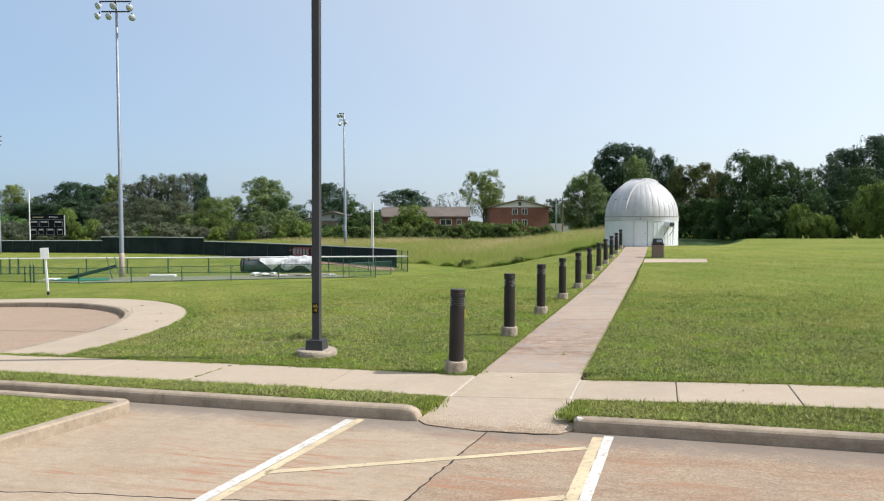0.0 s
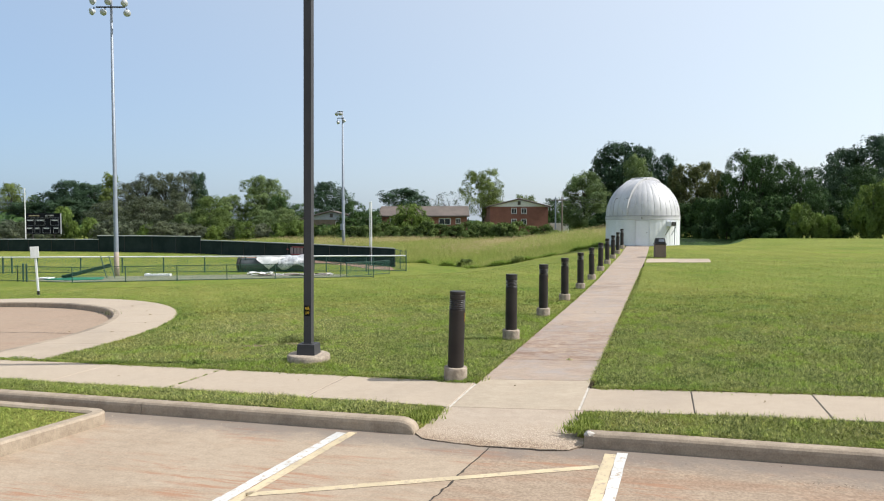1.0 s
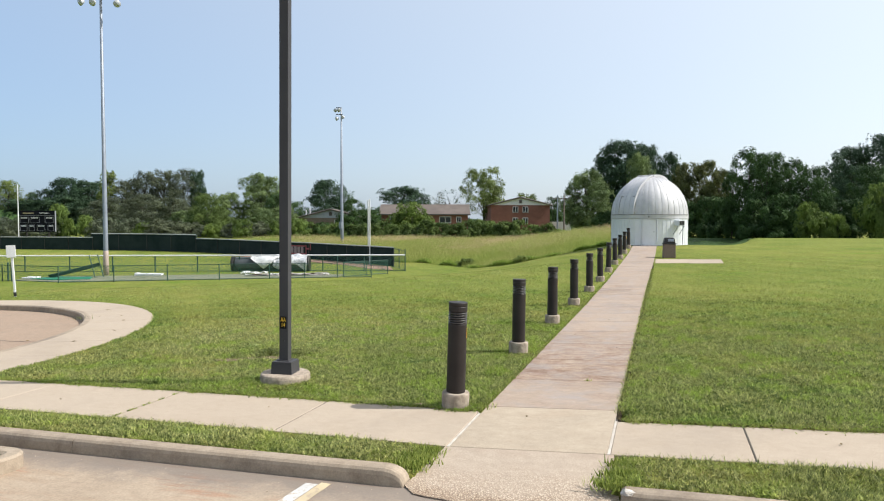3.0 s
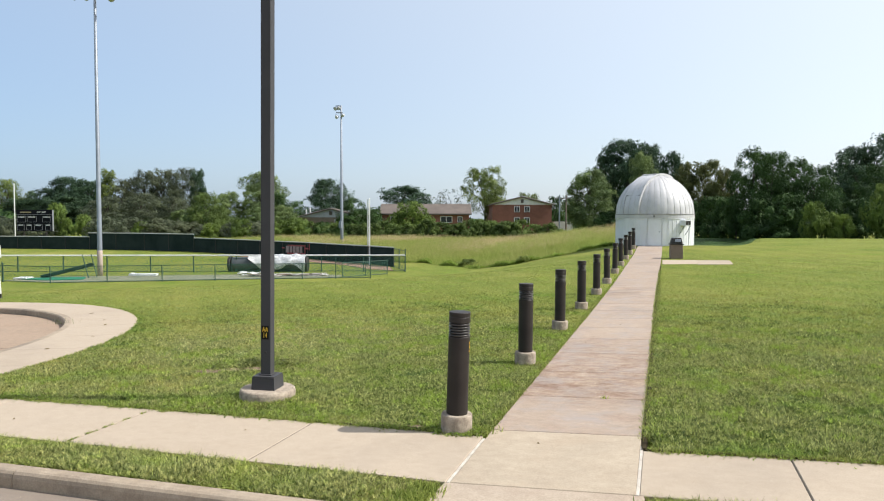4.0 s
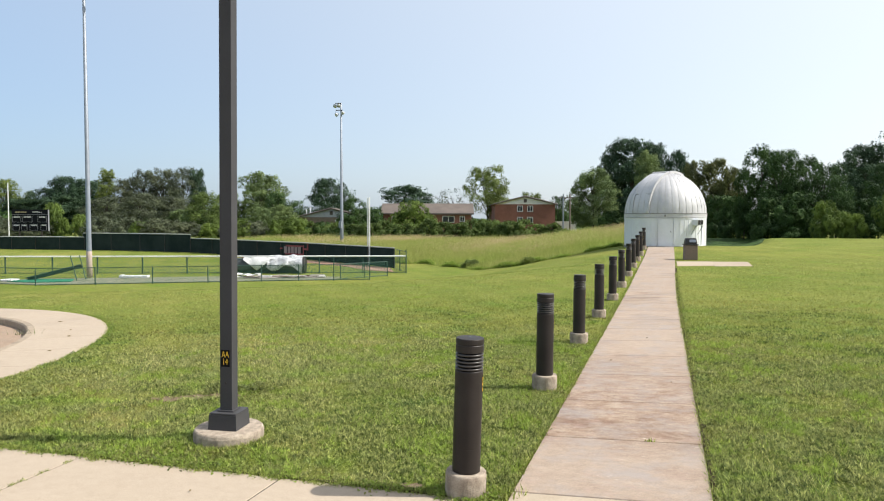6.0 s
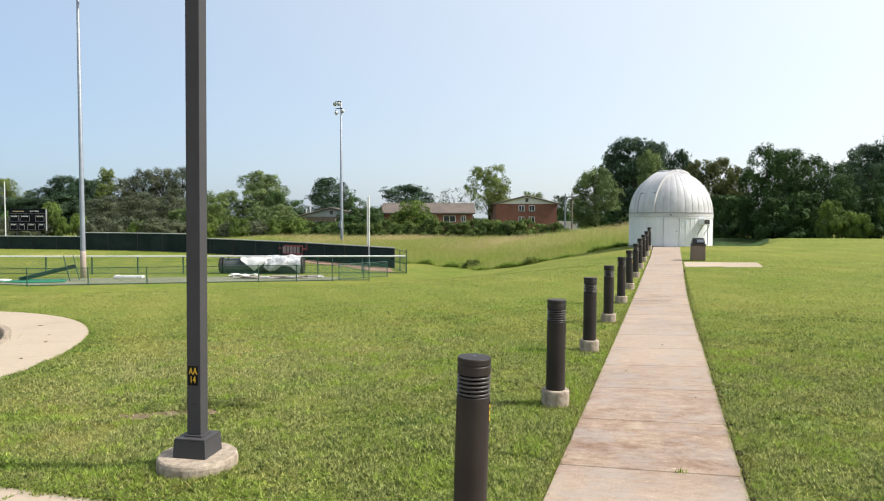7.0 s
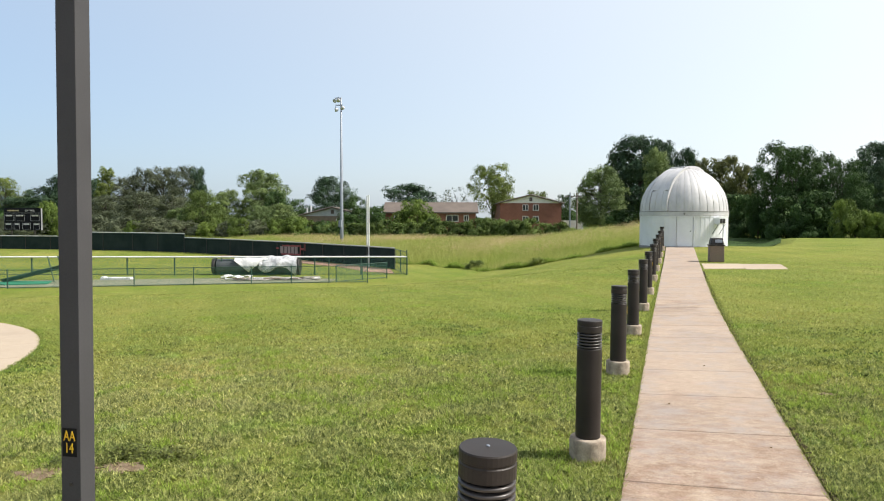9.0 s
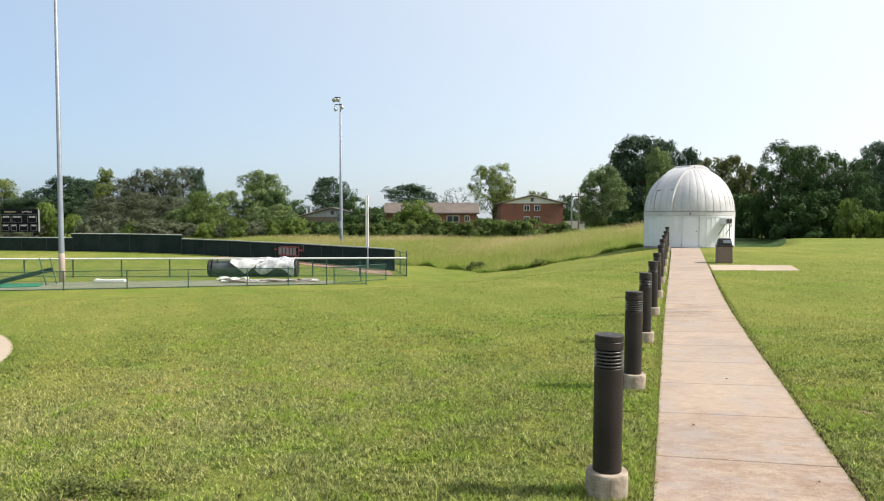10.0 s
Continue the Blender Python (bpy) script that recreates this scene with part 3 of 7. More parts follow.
def lettering(name, text, size, m, material, parent, depth=0.002):
    cu = bpy.data.curves.new(name, "FONT")
    cu.body, cu.size, cu.extrude, cu.align_x, cu.align_y = text, size, depth, "CENTER", "CENTER"
    tmp = new(name + "_draft", cu)
    bpy.context.view_layer.update()
    me = bpy.data.meshes.new_from_object(tmp.evaluated_get(bpy.context.evaluated_depsgraph_get()))
    bpy.data.objects.remove(tmp)
    bpy.data.curves.remove(cu)
    me.materials.clear()
    me.materials.append(material)
    ob = new(name, me)
    ob.parent = parent
    ob.matrix_basis = m
    return ob


# ---- ground sheet ----
def axis_lines(lo, hi, step, extra=()):
    inner = list(np.arange(lo, hi + 1e-6, step))
    grow, out = step, []
    a, b = lo, hi
    while b < 2600:
        grow *= 1.5
        a, b = a - grow, b + grow
        out += [a, b]
    return np.array(sorted(set(np.round(inner + out + list(extra), 3))))


gx = axis_lines(-44, 30, 0.5, (-3.75, -3.25, -2.75, -2.25, -1.75, -0.4, -0.3, -0.2, -0.1, 0.1, 0.2, 0.3, 1.87, 1.95, 2.05, 2.15, 2.25, 2.35, 32, 34, 36, 40))
gy = axis_lines(-14, 62, 0.5, (-0.25, 0.25, 0.75, 1.25, 1.75, KERB_Y + 0.05, KERB_Y + 0.12, -2.1, -1.9, -1.8, -1.7, -1.6, -1.45, -1.38, *range(63, 113, 2)))
GX, GY = np.meshgrid(gx, gy)
GZ = lawn(GX, GY)
GZ = GZ + 0.004 * np.sin(GX * 2.1 + 1.3 * np.sin(GY * 1.7)) * np.sin(GY * 1.9 + GX * 0.4) * (np.hypot(GX - 1.1, GY * 0) > 1.3)
lot_zone = (GY < KERB_Y + 0.1) & (GX > -31) & (GX < 31) & (GY > -31)
loop_zone = (np.hypot(GX - LOOP[0], GY - LOOP[1]) < LOOP_IN + 0.75) & (GY > -1.2)
paved = (GX > 0.2) & (GX < 2.0) & (GY > -2.4) & (GY < 39.6)
GZ = np.where(lot_zone, lot(GX) - 0.25, np.where(loop_zone, lie(GX, GY) - 0.5, GZ))
GZ = np.where(paved & ~lot_zone, lie(GX, GY) - 0.06, GZ)
nx, ny = len(gx), len(gy)
idx = np.arange(nx * ny).reshape(ny, nx)
quads = np.stack([idx[:-1, :-1], idx[:-1, 1:], idx[1:, 1:], idx[1:, :-1]], -1).reshape(-1, 4)
ground = raw("ground", np.stack([GX, GY, GZ], -1).reshape(-1, 3), quads.tolist(), TURF, None, True)
tagged(ground, "mown green lawn sloping down to a ball field", "lawn", "", "structure")


# ---- paving ----
def slab_piece(name, outline, z_top, thick, material, parent):
    bm = bmesh.new()
    prism(bm, outline, z_top, lambda x, y: z_top(x, y) - thick)
    bmesh.ops.bevel(bm, geom=[e for e in bm.edges if all(abs(v.co.z - float(z_top(v.co.x, v.co.y))) < 1e-4 for v in e.verts)], offset=0.006, segments=1, affect="EDGES")
    return part(name, bm, material, parent)


def on_lie(h):
    return lambda x, y: lie(x, y) + h


def joint_strip(a, b, parent, lift=0.006):
    """Dirt lying in the joint between two slabs."""
    bm = bmesh.new()
    t = (Vector(b) - Vector(a)).normalized() * 0.016
    s = Vector((-t.y, t.x)) * 0.5
    prism(bm, [(a[0] + s.x, a[1] + s.y), (a[0] - s.x, a[1] - s.y), (b[0] - s.x, b[1] - s.y), (b[0] + s.x, b[1] + s.y)], on_lie(lift), on_lie(lift - 0.05))
    part("joint", bm, CRACK, parent, "dirt in the joint")


path = thing("path", "straight concrete footpath with reddish stains", "footpath", kind="structure")


def path_edge(y):
    """Shift of the path to the right towards its far end."""
    return 0.2 * smooth(12, 40, y)


joints = [-1.42] + [0.135 + 1.57 * k for k in range(0, 25)] + [39.75]
for a, b in zip(joints, joints[1:]):
    g = 0.008
    outline = [(0.34 + path_edge(a), a + g), (1.86 + path_edge(a), a + g), (1.86 + path_edge(b), b - g), (0.34 + path_edge(b), b - g)]
    stained = 1.5 < a < 3.0 or 14 < a < 16
    slab_piece("slab", outline, on_lie(0.012), 0.12, PATH_DARK if stained else PATH_PALE if a < 0.1 else PATH_MAT, path)
    joint_strip((0.345 + float(path_edge(b)), b), (1.855 + float(path_edge(b)), b), path)
bm = bmesh.new()
n = 14
ramp_top, ramp_low = [], []
rng = random.Random(5)
for i in range(n + 1):
    u = i / n
    ramp_top.append((0.3 + 1.62 * u, -1.43))
    ramp_low.append((0.225 + 1.8 * u, -2.36 - 0.23 * math.sin(math.pi * u) ** 0.3 + rng.uniform(-0.015, 0.015)))
prism(bm, ramp_low + ramp_top[::-1], lambda x, y: (lie(x, y) + 0.012) * float(smooth(-2.7, -1.5, y)) + (lot(x) + 0.005) * (1 - float(smooth(-2.7, -1.5, y))), lambda x, y: -0.4)
part("ramp", bm, RAMP, path, "worn ramp of exposed aggregate down to the car park")
for x in (0.325, 1.8715):
    bm = bmesh.new()
    box(bm, (0.026, 1.24, 0.034), (x, -0.8, float(lie(x, -0.8)) - 0.006))
    part("joint_sealant", bm, SEALANT, path, "white sealant strip")

vs = [(x, y + s * rng.uniform(0.002, 0.005 if x < 1.0 else 0.014), float(lot(x)) + 0.011) for x, y in ramp_low for s in (-1, 1)]
raw("crack", vs, [(2 * i, 2 * i + 2, 2 * i + 3, 2 * i + 1) for i in range(n)], CRACK, path)

walk_left = thing("pavement_west", "pale concrete pavement between lawn and kerb strip", "pavement", kind="structure")
xs = [0.31, -1.64, -3.8, -5.95, -8.1, -10.25, -12.4]
for a, b in zip(xs, xs[1:]):
    n = 5
    far = [(a - 0.006 + (b - a + 0.012) * i / n, -0.13) for i in range(n + 1)]
    near = [(x, -1.42) for x, y in far]
    slab_piece("slab", near + far[::-1], on_lie(0.014), 0.12, WALK, walk_left)
    joint_strip((b, -1.415), (b, -0.135), walk_left, 0.009)
walk_right = thing("pavement_east", "pale concrete pavement beside the lawn", "pavement", kind="structure")
xs = [1.879] + [3.12 + 1.34 * k for k in range(0, 9)]
for a, b in zip(xs, xs[1:]):
    slab_piece("slab", [(a + 0.006, -1.42), (b - 0.006, -1.42), (b - 0.006, -0.34), (a + 0.006, -0.34)], on_lie(0.014), 0.12, WALK, walk_right)
    joint_strip((b, -1.415), (b, -0.345), walk_right, 0.009)

loop_walk = thing("pavement_loop", "pale curved concrete pavement round the turning loop", "pavement", kind="structure")
steps = [radians(a) for a in np.arange(1.8, 150, 9.0)]
for a, b in zip(steps, steps[1:]):
    inner = [(LOOP[0] + (LOOP_IN + 0.16) * math.cos(t), LOOP[1] + (LOOP_IN + 0.16) * math.sin(t)) for t in np.linspace(a + 0.0003, b - 0.0003, 5)]
    outer = [(LOOP[0] + LOOP_OUT * math.cos(t), LOOP[1] + LOOP_OUT * math.sin(t)) for t in np.linspace(a + 0.0003, b - 0.0003, 5)]
    slab_piece("slab", inner[::-1] + outer, on_lie(0.018), 0.3, WALK, loop_walk)

road = thing("road_loop", "tan concrete turning loop below its kerb", "road", kind="structure")
vs, fs = [(LOOP[0], LOOP[1], float(lie(*LOOP)) - 0.15)], []
rings = np.linspace(1.5, LOOP_IN + 0.02, 10)
segs = 72
for r in rings:
    for i in range(segs):
        t = 2 * math.pi * i / segs
        x, y = LOOP[0] + r * math.cos(t), max(LOOP[1] + r * math.sin(t), -0.9)
        vs.append((x, y, float(lie(x, y)) - 0.15))
for i in range(segs):
    fs.append((0, 1 + i, 1 + (i + 1) % segs))
for k in range(len(rings) - 1):
    for i in range(segs):
        j = (i + 1) % segs
        a, b = 1 + k * segs, 1 + (k + 1) * segs
        fs.append((a + i, b + i, b + j, a + j))
raw("carriageway", vs, fs, LOOP_ROAD, road, True)
bm = bmesh.new()
arc = []
for t in np.linspace(radians(1.8), radians(150), 70):
    x, y = LOOP[0] + (LOOP_IN + 0.08) * math.cos(t), LOOP[1] + (LOOP_IN + 0.08) * math.sin(t)
    arc.append((x, y, float(lie(x, y))))
sweep(bm, arc, [(-0.09, -0.3), (-0.09, 0.01), (-0.07, 0.02), (0.06, 0.02), (0.09, -0.01), (0.1, -0.3)])
part("kerb", bm, KERB, road)

# car park in four panels, cracked joints between them
car_park = thing("car_park", "tan concrete car park with rusty streaks and cracks", "car park", kind="structure")
rng = random.Random(11)
cut_x = [(0.9 + 0.1 * (y + 4.68) + rng.uniform(-0.011, 0.011), y) for y in np.linspace(-4.68, -2.32, 40)]
cut_far = [(x, -4.68 + 0.185 * max(x - 0.9, -5) + 0.03 * math.sin(x * 2.3) + rng.uniform(-0.014, 0.014)) for x in np.concatenate([np.linspace(-30, -4.2, 30), np.linspace(-4, 0.9, 50)])]
cut_right = [(x, -4.68 + rng.uniform(-0.008, 0.008)) for x in np.linspace(0.9, 30, 30)]
G = 0.007
z_lot = lambda x, y: lot(x)
low_lot = lambda x, y: lot(x) - 0.2
for outline in (
    [(x, y + G) for x, y in cut_far[:-1]] + [(x - 0.009, y) for x, y in cut_x] + [(-30, -2.32)],
    [(x + 0.006, y) for x, y in cut_x[::-1]] + [(x, y + G) for x, y in cut_right[1:]] + [(30, -2.32)],
    [(-30, -30)] + [(0.9 - G, -30)] + [(x, y - G) for x, y in cut_far[::-1]],
    [(0.9 + G, -30), (30, -30)] + [(x, y - G) for x, y in cut_right[::-1]],
):
    bm = bmesh.new()
    prism(bm, outline, z_lot, low_lot)
    bmesh.ops.triangulate(bm, faces=bm.faces)
    part("slab", bm, LOT if max(x for x, y in outline) < 2 else LOT_WORN, car_park)
bm = bmesh.new()
box(bm, (60, 28, 0.05), (0, -16.3, -0.5))
part("bed", bm, CRACK, car_park)
bm = bmesh.new()
for v in [bm.verts.new((x, y, float(lot(x)) - 0.03)) for x, y in ((-30, -30), (30, -30), (30, -2.3), (-30, -2.3))]:
    pass
bm.faces.new(bm.verts)
part("joint_filling", bm, CRACK, car_park, "dark dirt in the cracks")


def crack_line(points, width, seed):
    """Dirt lying in a crack, of uneven width."""
    rng = random.Random(seed)
    vs = [(x + sx * w, y + sy * w, float(lot(x)) + 0.003) for x, y in points for w in (width * rng.uniform(0.35, 1.2),) for sx, sy in ((-0.7, -0.7), (0.7, 0.7))]
    raw("crack", vs, [(2 * i, 2 * i + 2, 2 * i + 3, 2 * i + 1) for i in range(len(points) - 1)], CRACK, car_park)


crack_line(cut_x, 0.016, 1)
crack_line([p for p in cut_far if p[0] > -6], 0.007, 2)


def stripe(a, b, width, material, label, seed):
    rng = random.Random(seed)
    a, b = Vector(a), Vector(b)
    t = (b - a).normalized()
    s = Vector((-t.y, t.x))
    n = max(4, int((b - a).length / 0.12))
    one = [a.lerp(b, i / n) + s * (width / 2 + rng.uniform(-0.004, 0.003)) for i in range(n + 1)]
    two = [a.lerp(b, i / n) - s * (width / 2 + rng.uniform(-0.004, 0.003)) for i in range(n + 1)]
    vs = [(p.x, p.y, float(lot(p.x)) + 0.004) for p in one + two]
    fs = [(i, i + 1, n + 2 + i, n + 1 + i) for i in range(n)]
    ob = raw("parking_line", vs, fs, material)
    return tagged(ob, label, "painted line", "parking lines", "structure")


stripe((-0.905, -6.6), (-0.59, -2.5), 0.12, WHITE_LINE, "worn white painted parking line on concrete", 1)
stripe((-0.785, -6.6), (-0.47, -2.46), 0.1, YELLOW_LINE, "worn yellow painted line beside a white one", 2)
stripe((2.14, -6.6), (2.3, -2.52), 0.11, YELLOW_LINE, "flaking yellow painted line beside a white one", 3)
stripe((2.25, -6.6), (2.41, -2.46), 0.1, WHITE_LINE, "flaking white painted parking line on concrete", 4)
stripe((-0.61, -4.325), (2.22, -2.9), 0.09, YELLOW_LINE, "yellow hatching line across the access aisle", 5)
stripe((-0.6, -5.62), (2.18, -4.22), 0.09, YELLOW_LINE, "yellow hatching line across the access aisle", 6)


def kerb(name, x0, x1, label, round_end):
    k = thing(name, label, "kerb", kind="structure")
    cuts = [x0]
    step = -3.6 if x1 < x0 else 4.2
    while abs(cuts[-1] + step - x0) < abs(x1 - x0):
        cuts.append(cuts[-1] + step)
    cuts.append(x1)
    sec = [(-0.088, -0.2), (-0.082, 0.09), (-0.074, 0.122), (-0.056, 0.143), (-0.03, 0.152), (0.06, 0.153), (0.082, 0.143), (0.09, 0.125), (0.09, -0.2)]
    for i, (a, b) in enumerate(zip(cuts, cuts[1:])):
        d = 0.004 * (1 if b > a else -1)
        bm = bmesh.new()
        pts = [(x, KERB_Y, float(lot(x))) for x in np.linspace(a + d, b - d, 6)]
        if i == 0:
            s = 1 if b > a else -1
            ends = [(0.0, 0.12), (0.012, 0.085), (0.035, 0.052), (0.07, 0.027), (0.12, 0.009), (0.18, 0.0)] if round_end else [(0.0, 0.03), (0.03, 0.005)]
            pts = [(a + s * e, KERB_Y, float(lot(a)) - dz) for e, dz in ends] + pts[1:]
        if b < a:
            sweep(bm, pts, [(-s, u) for s, u in sec][::-1])
        else:
            sweep(bm, pts, sec)
        part("kerb_stone", bm, KERB, k)
    return k


kerb("kerb_west", 0.22, -20, "long rounded concrete kerb along the car park", True)
kerb("kerb_east", 2.03, 16, "concrete kerb with a chipped end beside a grass strip", False)

# chipped corner of the kerb's end
bm = bmesh.new()
bmesh.ops.create_icosphere(bm, subdivisions=2, radius=1.0)
rng = random.Random(41)
for v in bm.verts:
    v.co = Vector((v.co.x * 0.06, v.co.y * 0.05, v.co.z * 0.035)) * rng.uniform(0.75, 1.15) + Vector((2.085, KERB_Y - 0.04, float(lot(2.03)) + 0.128))
part("chip", bm, CHIP, bpy.data.objects["kerb_east"], "pale chipped corner")
# planted island in the car park
island = thing("traffic_island", "grassed traffic island edged with a concrete kerb", "traffic island", kind="structure")
edge = [(-3.98, -9.0), (-3.87, -5.4), (-3.74, -4.2), (-3.6, -3.1)]
for t in np.linspace(0, 1, 8):
    a = t * math.pi / 2
    edge.append((-3.72 + 0.14 * math.cos(a), -2.93 + 0.13 * math.sin(a)))
edge += [(-4.4, -2.8), (-6, -2.78), (-9, -2.75), (-14, -2.72)]
bm = bmesh.new()
sweep(bm, [(x, y, float(lot(x))) for x, y in edge], [(-0.085, -0.2), (-0.08, 0.125), (-0.055, 0.148), (0.055, 0.148), (0.08, 0.125), (0.085, -0.2)])
part("kerb", bm, KERB, island)
inner = [(x - 0.05, y - 0.03) for x, y in edge]
bm = bmesh.new()
prism(bm, inner + [(-14, -9)], lambda x, y: lot(x) + 0.115, lambda x, y: lot(x) - 0.1)
part("turf", bm, TURF, island)


# cracks across the turning loop
rng = random.Random(71)
for y0, slope in ((3.4, 0.05), (0.6, -0.04)):
    pts = [(x, y0 + slope * (x + 19) + rng.uniform(-0.05, 0.05)) for x in np.arange(-28, -9.5, 0.25)]
    pts = [p for p in pts if math.hypot(p[0] - LOOP[0], p[1] - LOOP[1]) < LOOP_IN - 0.1]
    vs = [(x, y + s * 0.012, float(lie(x, y)) - 0.15 + 0.006) for x, y in pts for s in (-1, 1)]
    raw("crack", vs, [(2 * i, 2 * i + 2, 2 * i + 3, 2 * i + 1) for i in range(len(pts) - 1)], CRACK, road)


# ---- bollard lights ----
def bollard():
    b = thing("bollard_light", "dark bronze louvred bollard light on a round concrete footing", "bollard light", group="bollards along the path")
    bm = lathe(bmesh.new(), [(0.15, -0.35), (0.152, 0.145), (0.149, 0.166), (0.143, 0.174), (0, 0.176)], 40)
    part("footing", bm, BASE, b, "pale round concrete footing")
    bm = lathe(bmesh.new(), [(0.098, 0.168), (0.104, 0.178), (0.1045, 0.2), (0.1035, 0.206), (0.1035, 0.21), (0.1035, 0.369), (0.1035, 0.372), (0.1029, 0.3735), (0.1029, 0.3765), (0.1035, 0.378), (0.1035, 0.381), (0.103, 0.975), (0.103, 0.98), (0.1, 0.987), (0.06, 0.987)], 32)
    part("post", bm, BRONZE, b, "", True)
    bm = lathe(bmesh.new(), [(0.062, 0.98), (0.062, 1.13)], 20)
    part("lens", bm, DARK, b, "dark lens core")
    for k in range(5):
        z = 0.994 + 0.0275 * k
        bm = lathe(bmesh.new(), [(0.06, z + 0.012), (0.098, z), (0.1035, z + 0.001), (0.1035, z + 0.011), (0.098, z + 0.015), (0.06, z + 0.02)], 32)
        part("louvre", bm, RIM, b, "", True)
    bm = lathe(bmesh.new(), [(0.06, 1.128), (0.1, 1.128), (0.1035, 1.132), (0.1035, 1.185), (0.1, 1.189), (0.1, 1.195), (0.1035, 1.199), (0.1035, 1.232), (0.1005, 1.238), (0, 1.241)], 36)
    part("cap", bm, BRONZE, b, "flat round cap")
    bm = lathe(bmesh.new(), [(0.007, 1.238), (0.007, 1.245), (0, 1.247)], 8, (0.0, 0.0, 0))
    part("screw", bm, GALV, b, "bright screw")
    bm = bmesh.new()
    arc = [(0.1042 * math.cos(t), 0.1042 * math.sin(t)) for t in np.linspace(-0.13, 0.13, 5)]
    lo = [bm.verts.new((x, y, 0.80)) for x, y in arc]
    hi = [bm.verts.new((x, y, 0.955)) for x, y in arc]
    for i in range(4):
        bm.faces.new((lo[i], lo[i + 1], hi[i + 1], hi[i]))
    plate = part("number_plate", bm, LABEL_BLACK, b, "black plate with yellow marks")
    for z in (0.835, 0.877, 0.92):
        bm = bmesh.new()
        arc = [(0.1052 * math.cos(t), 0.1052 * math.sin(t)) for t in np.linspace(-0.1, 0.1, 4)]
        lo = [bm.verts.new((x, y, z - 0.015)) for x, y in arc]
        hi = [bm.verts.new((x, y, z + 0.015)) for x, y in arc]
        for i in range(3):
            bm.faces.new((lo[i], lo[i + 1], hi[i + 1], hi[i]))
        part("mark", bm, LABEL_YELLOW, plate, "yellow bar")
    for o in b.children_recursive:
        o.data.transform(Matrix.Diagonal((1.09, 1.09, 1.014, 1)))
    return b


BOLLARD_Y = [3.8 * k for k in range(11)]
BOLLARD_X = [-0.02, -0.012, 0.0, 0.03, 0.08, 0.12, 0.16, 0.19, 0.23, 0.27, 0.33]
first = bollard()
rng = random.Random(3)
leans = [(0.4, 1.7), (0.2, 0.4), (-0.3, 0.3)] + [(rng.uniform(-0.6, 0.6), rng.uniform(-0.7, 0.7)) for k in range(8)]
for k, (x, y) in enumerate(zip(BOLLARD_X, BOLLARD_Y)):
    m = pose(x, y, float(np.interp(y, PY, PZ)) + 0.018, leans[k][0], leans[k][1], rng.uniform(-12, 12))
    if k == 0:
        first.matrix_world = m
    else:
        copy_thing(first, m)

# ---- car park lamp pole ----
LP = (-2.72, 0.67)
lamp = thing("lamp_post", "square bronze-grey lamp post on a round concrete footing", "lamp post", (LP[0], LP[1], float(lie(*LP)) + 0.022), rz=8.5, ry=0.55)
bm = lathe(bmesh.new(), [(0.345, -0.4), (0.347, 0.1), (0.338, 0.128), (0.325, 0.14), (0, 0.14)], 40)
part("footing", bm, BASE, lamp, "weathered round concrete footing")
bm = bmesh.new()
box(bm, (0.305, 0.305, 0.155), (0, 0, 0.2145), taper=0.94)
box(bm, (0.284, 0.284, 0.018), (0, 0, 0.301), bevel=0.006)
box(bm, (0.17, 0.17, 0.014), (0, 0, 0.317), bevel=0.004)
part("base_cover", bm, POLE_GREY, lamp, "square steel base cover")
bm = bmesh.new()
box(bm, (0.128, 0.128, 8.0), (0, 0, 4.3), bevel=0.004)
part("shaft", bm, POLE_GREY, lamp)
bm = bmesh.new()
box(bm, (0.094, 0.004, 0.172), (-0.005, -0.0665, 0.852), bevel=0.001)
tag = part("number_plate", bm, LABEL_BLACK, lamp, "black plate with yellow letters")
turn = pose(0, 0, 0, 90, 0, 0)
lettering("letters", "AA", 0.088, Matrix.Translation((-0.004, -0.0695, 0.889)) @ turn @ Matrix.Diagonal((0.66, 1.0, 1, 1)), LABEL_YELLOW, tag)
lettering("digits", "14", 0.088, Matrix.Translation((-0.006, -0.0695, 0.816)) @ turn @ Matrix.Diagonal((0.68, 1.0, 1, 1)), LABEL_YELLOW, tag)
bm = lathe(bmesh.new(), [(0.012, 0), (0.012, 0.004), (0, 0.006)], 10)
bmesh.ops.transform(bm, matrix=pose(0.0, -0.065, 0.6, 90, 0, 0), verts=bm.verts)
part("bolt", bm, DARK, lamp)


# ---- observatory ----
DOME = (1.52, 42.36)
R = 2.56
DZ = 0.45
obs = thing("observatory", "small white domed observatory with a closed door", "observatory", (DOME[0], DOME[1], DZ))
FRONT = math.atan2(-1.7 - DOME[1], 0.44 - DOME[0])
WALL_H = 1.8
SPRING = 2.11
DOOR_AZ = FRONT + 0.043
TALL = 1.05


def ring_part(name, r0, r1, z0, z1, material, a0=0.0, a1=2 * math.pi, segs=72, label="", holes=()):
    bm = bmesh.new()
    closed = a1 - a0 > 6.28
    n = segs if closed else segs + 1
    c = [a0 + (a1 - a0) * i / segs for i in range(n)]
    rings = [[bm.verts.new((r * math.cos(t), r * math.sin(t), z)) for t in c] for r, z in ((r1, z0), (r1, z1), (r0, z1), (r0, z0))]
    m = segs
    for k in range(4):
        p, q = rings[k], rings[(k + 1) % 4]
        for i in range(m):
            j = (i + 1) % n
            bm.faces.new((p[i], p[j], q[j], q[i]))
    if not closed:
        bm.faces.new([rings[k][0] for k in range(4)])
        bm.faces.new([rings[k][-1] for k in range(4)][::-1])
    return part(name, bm, material, obs, label)


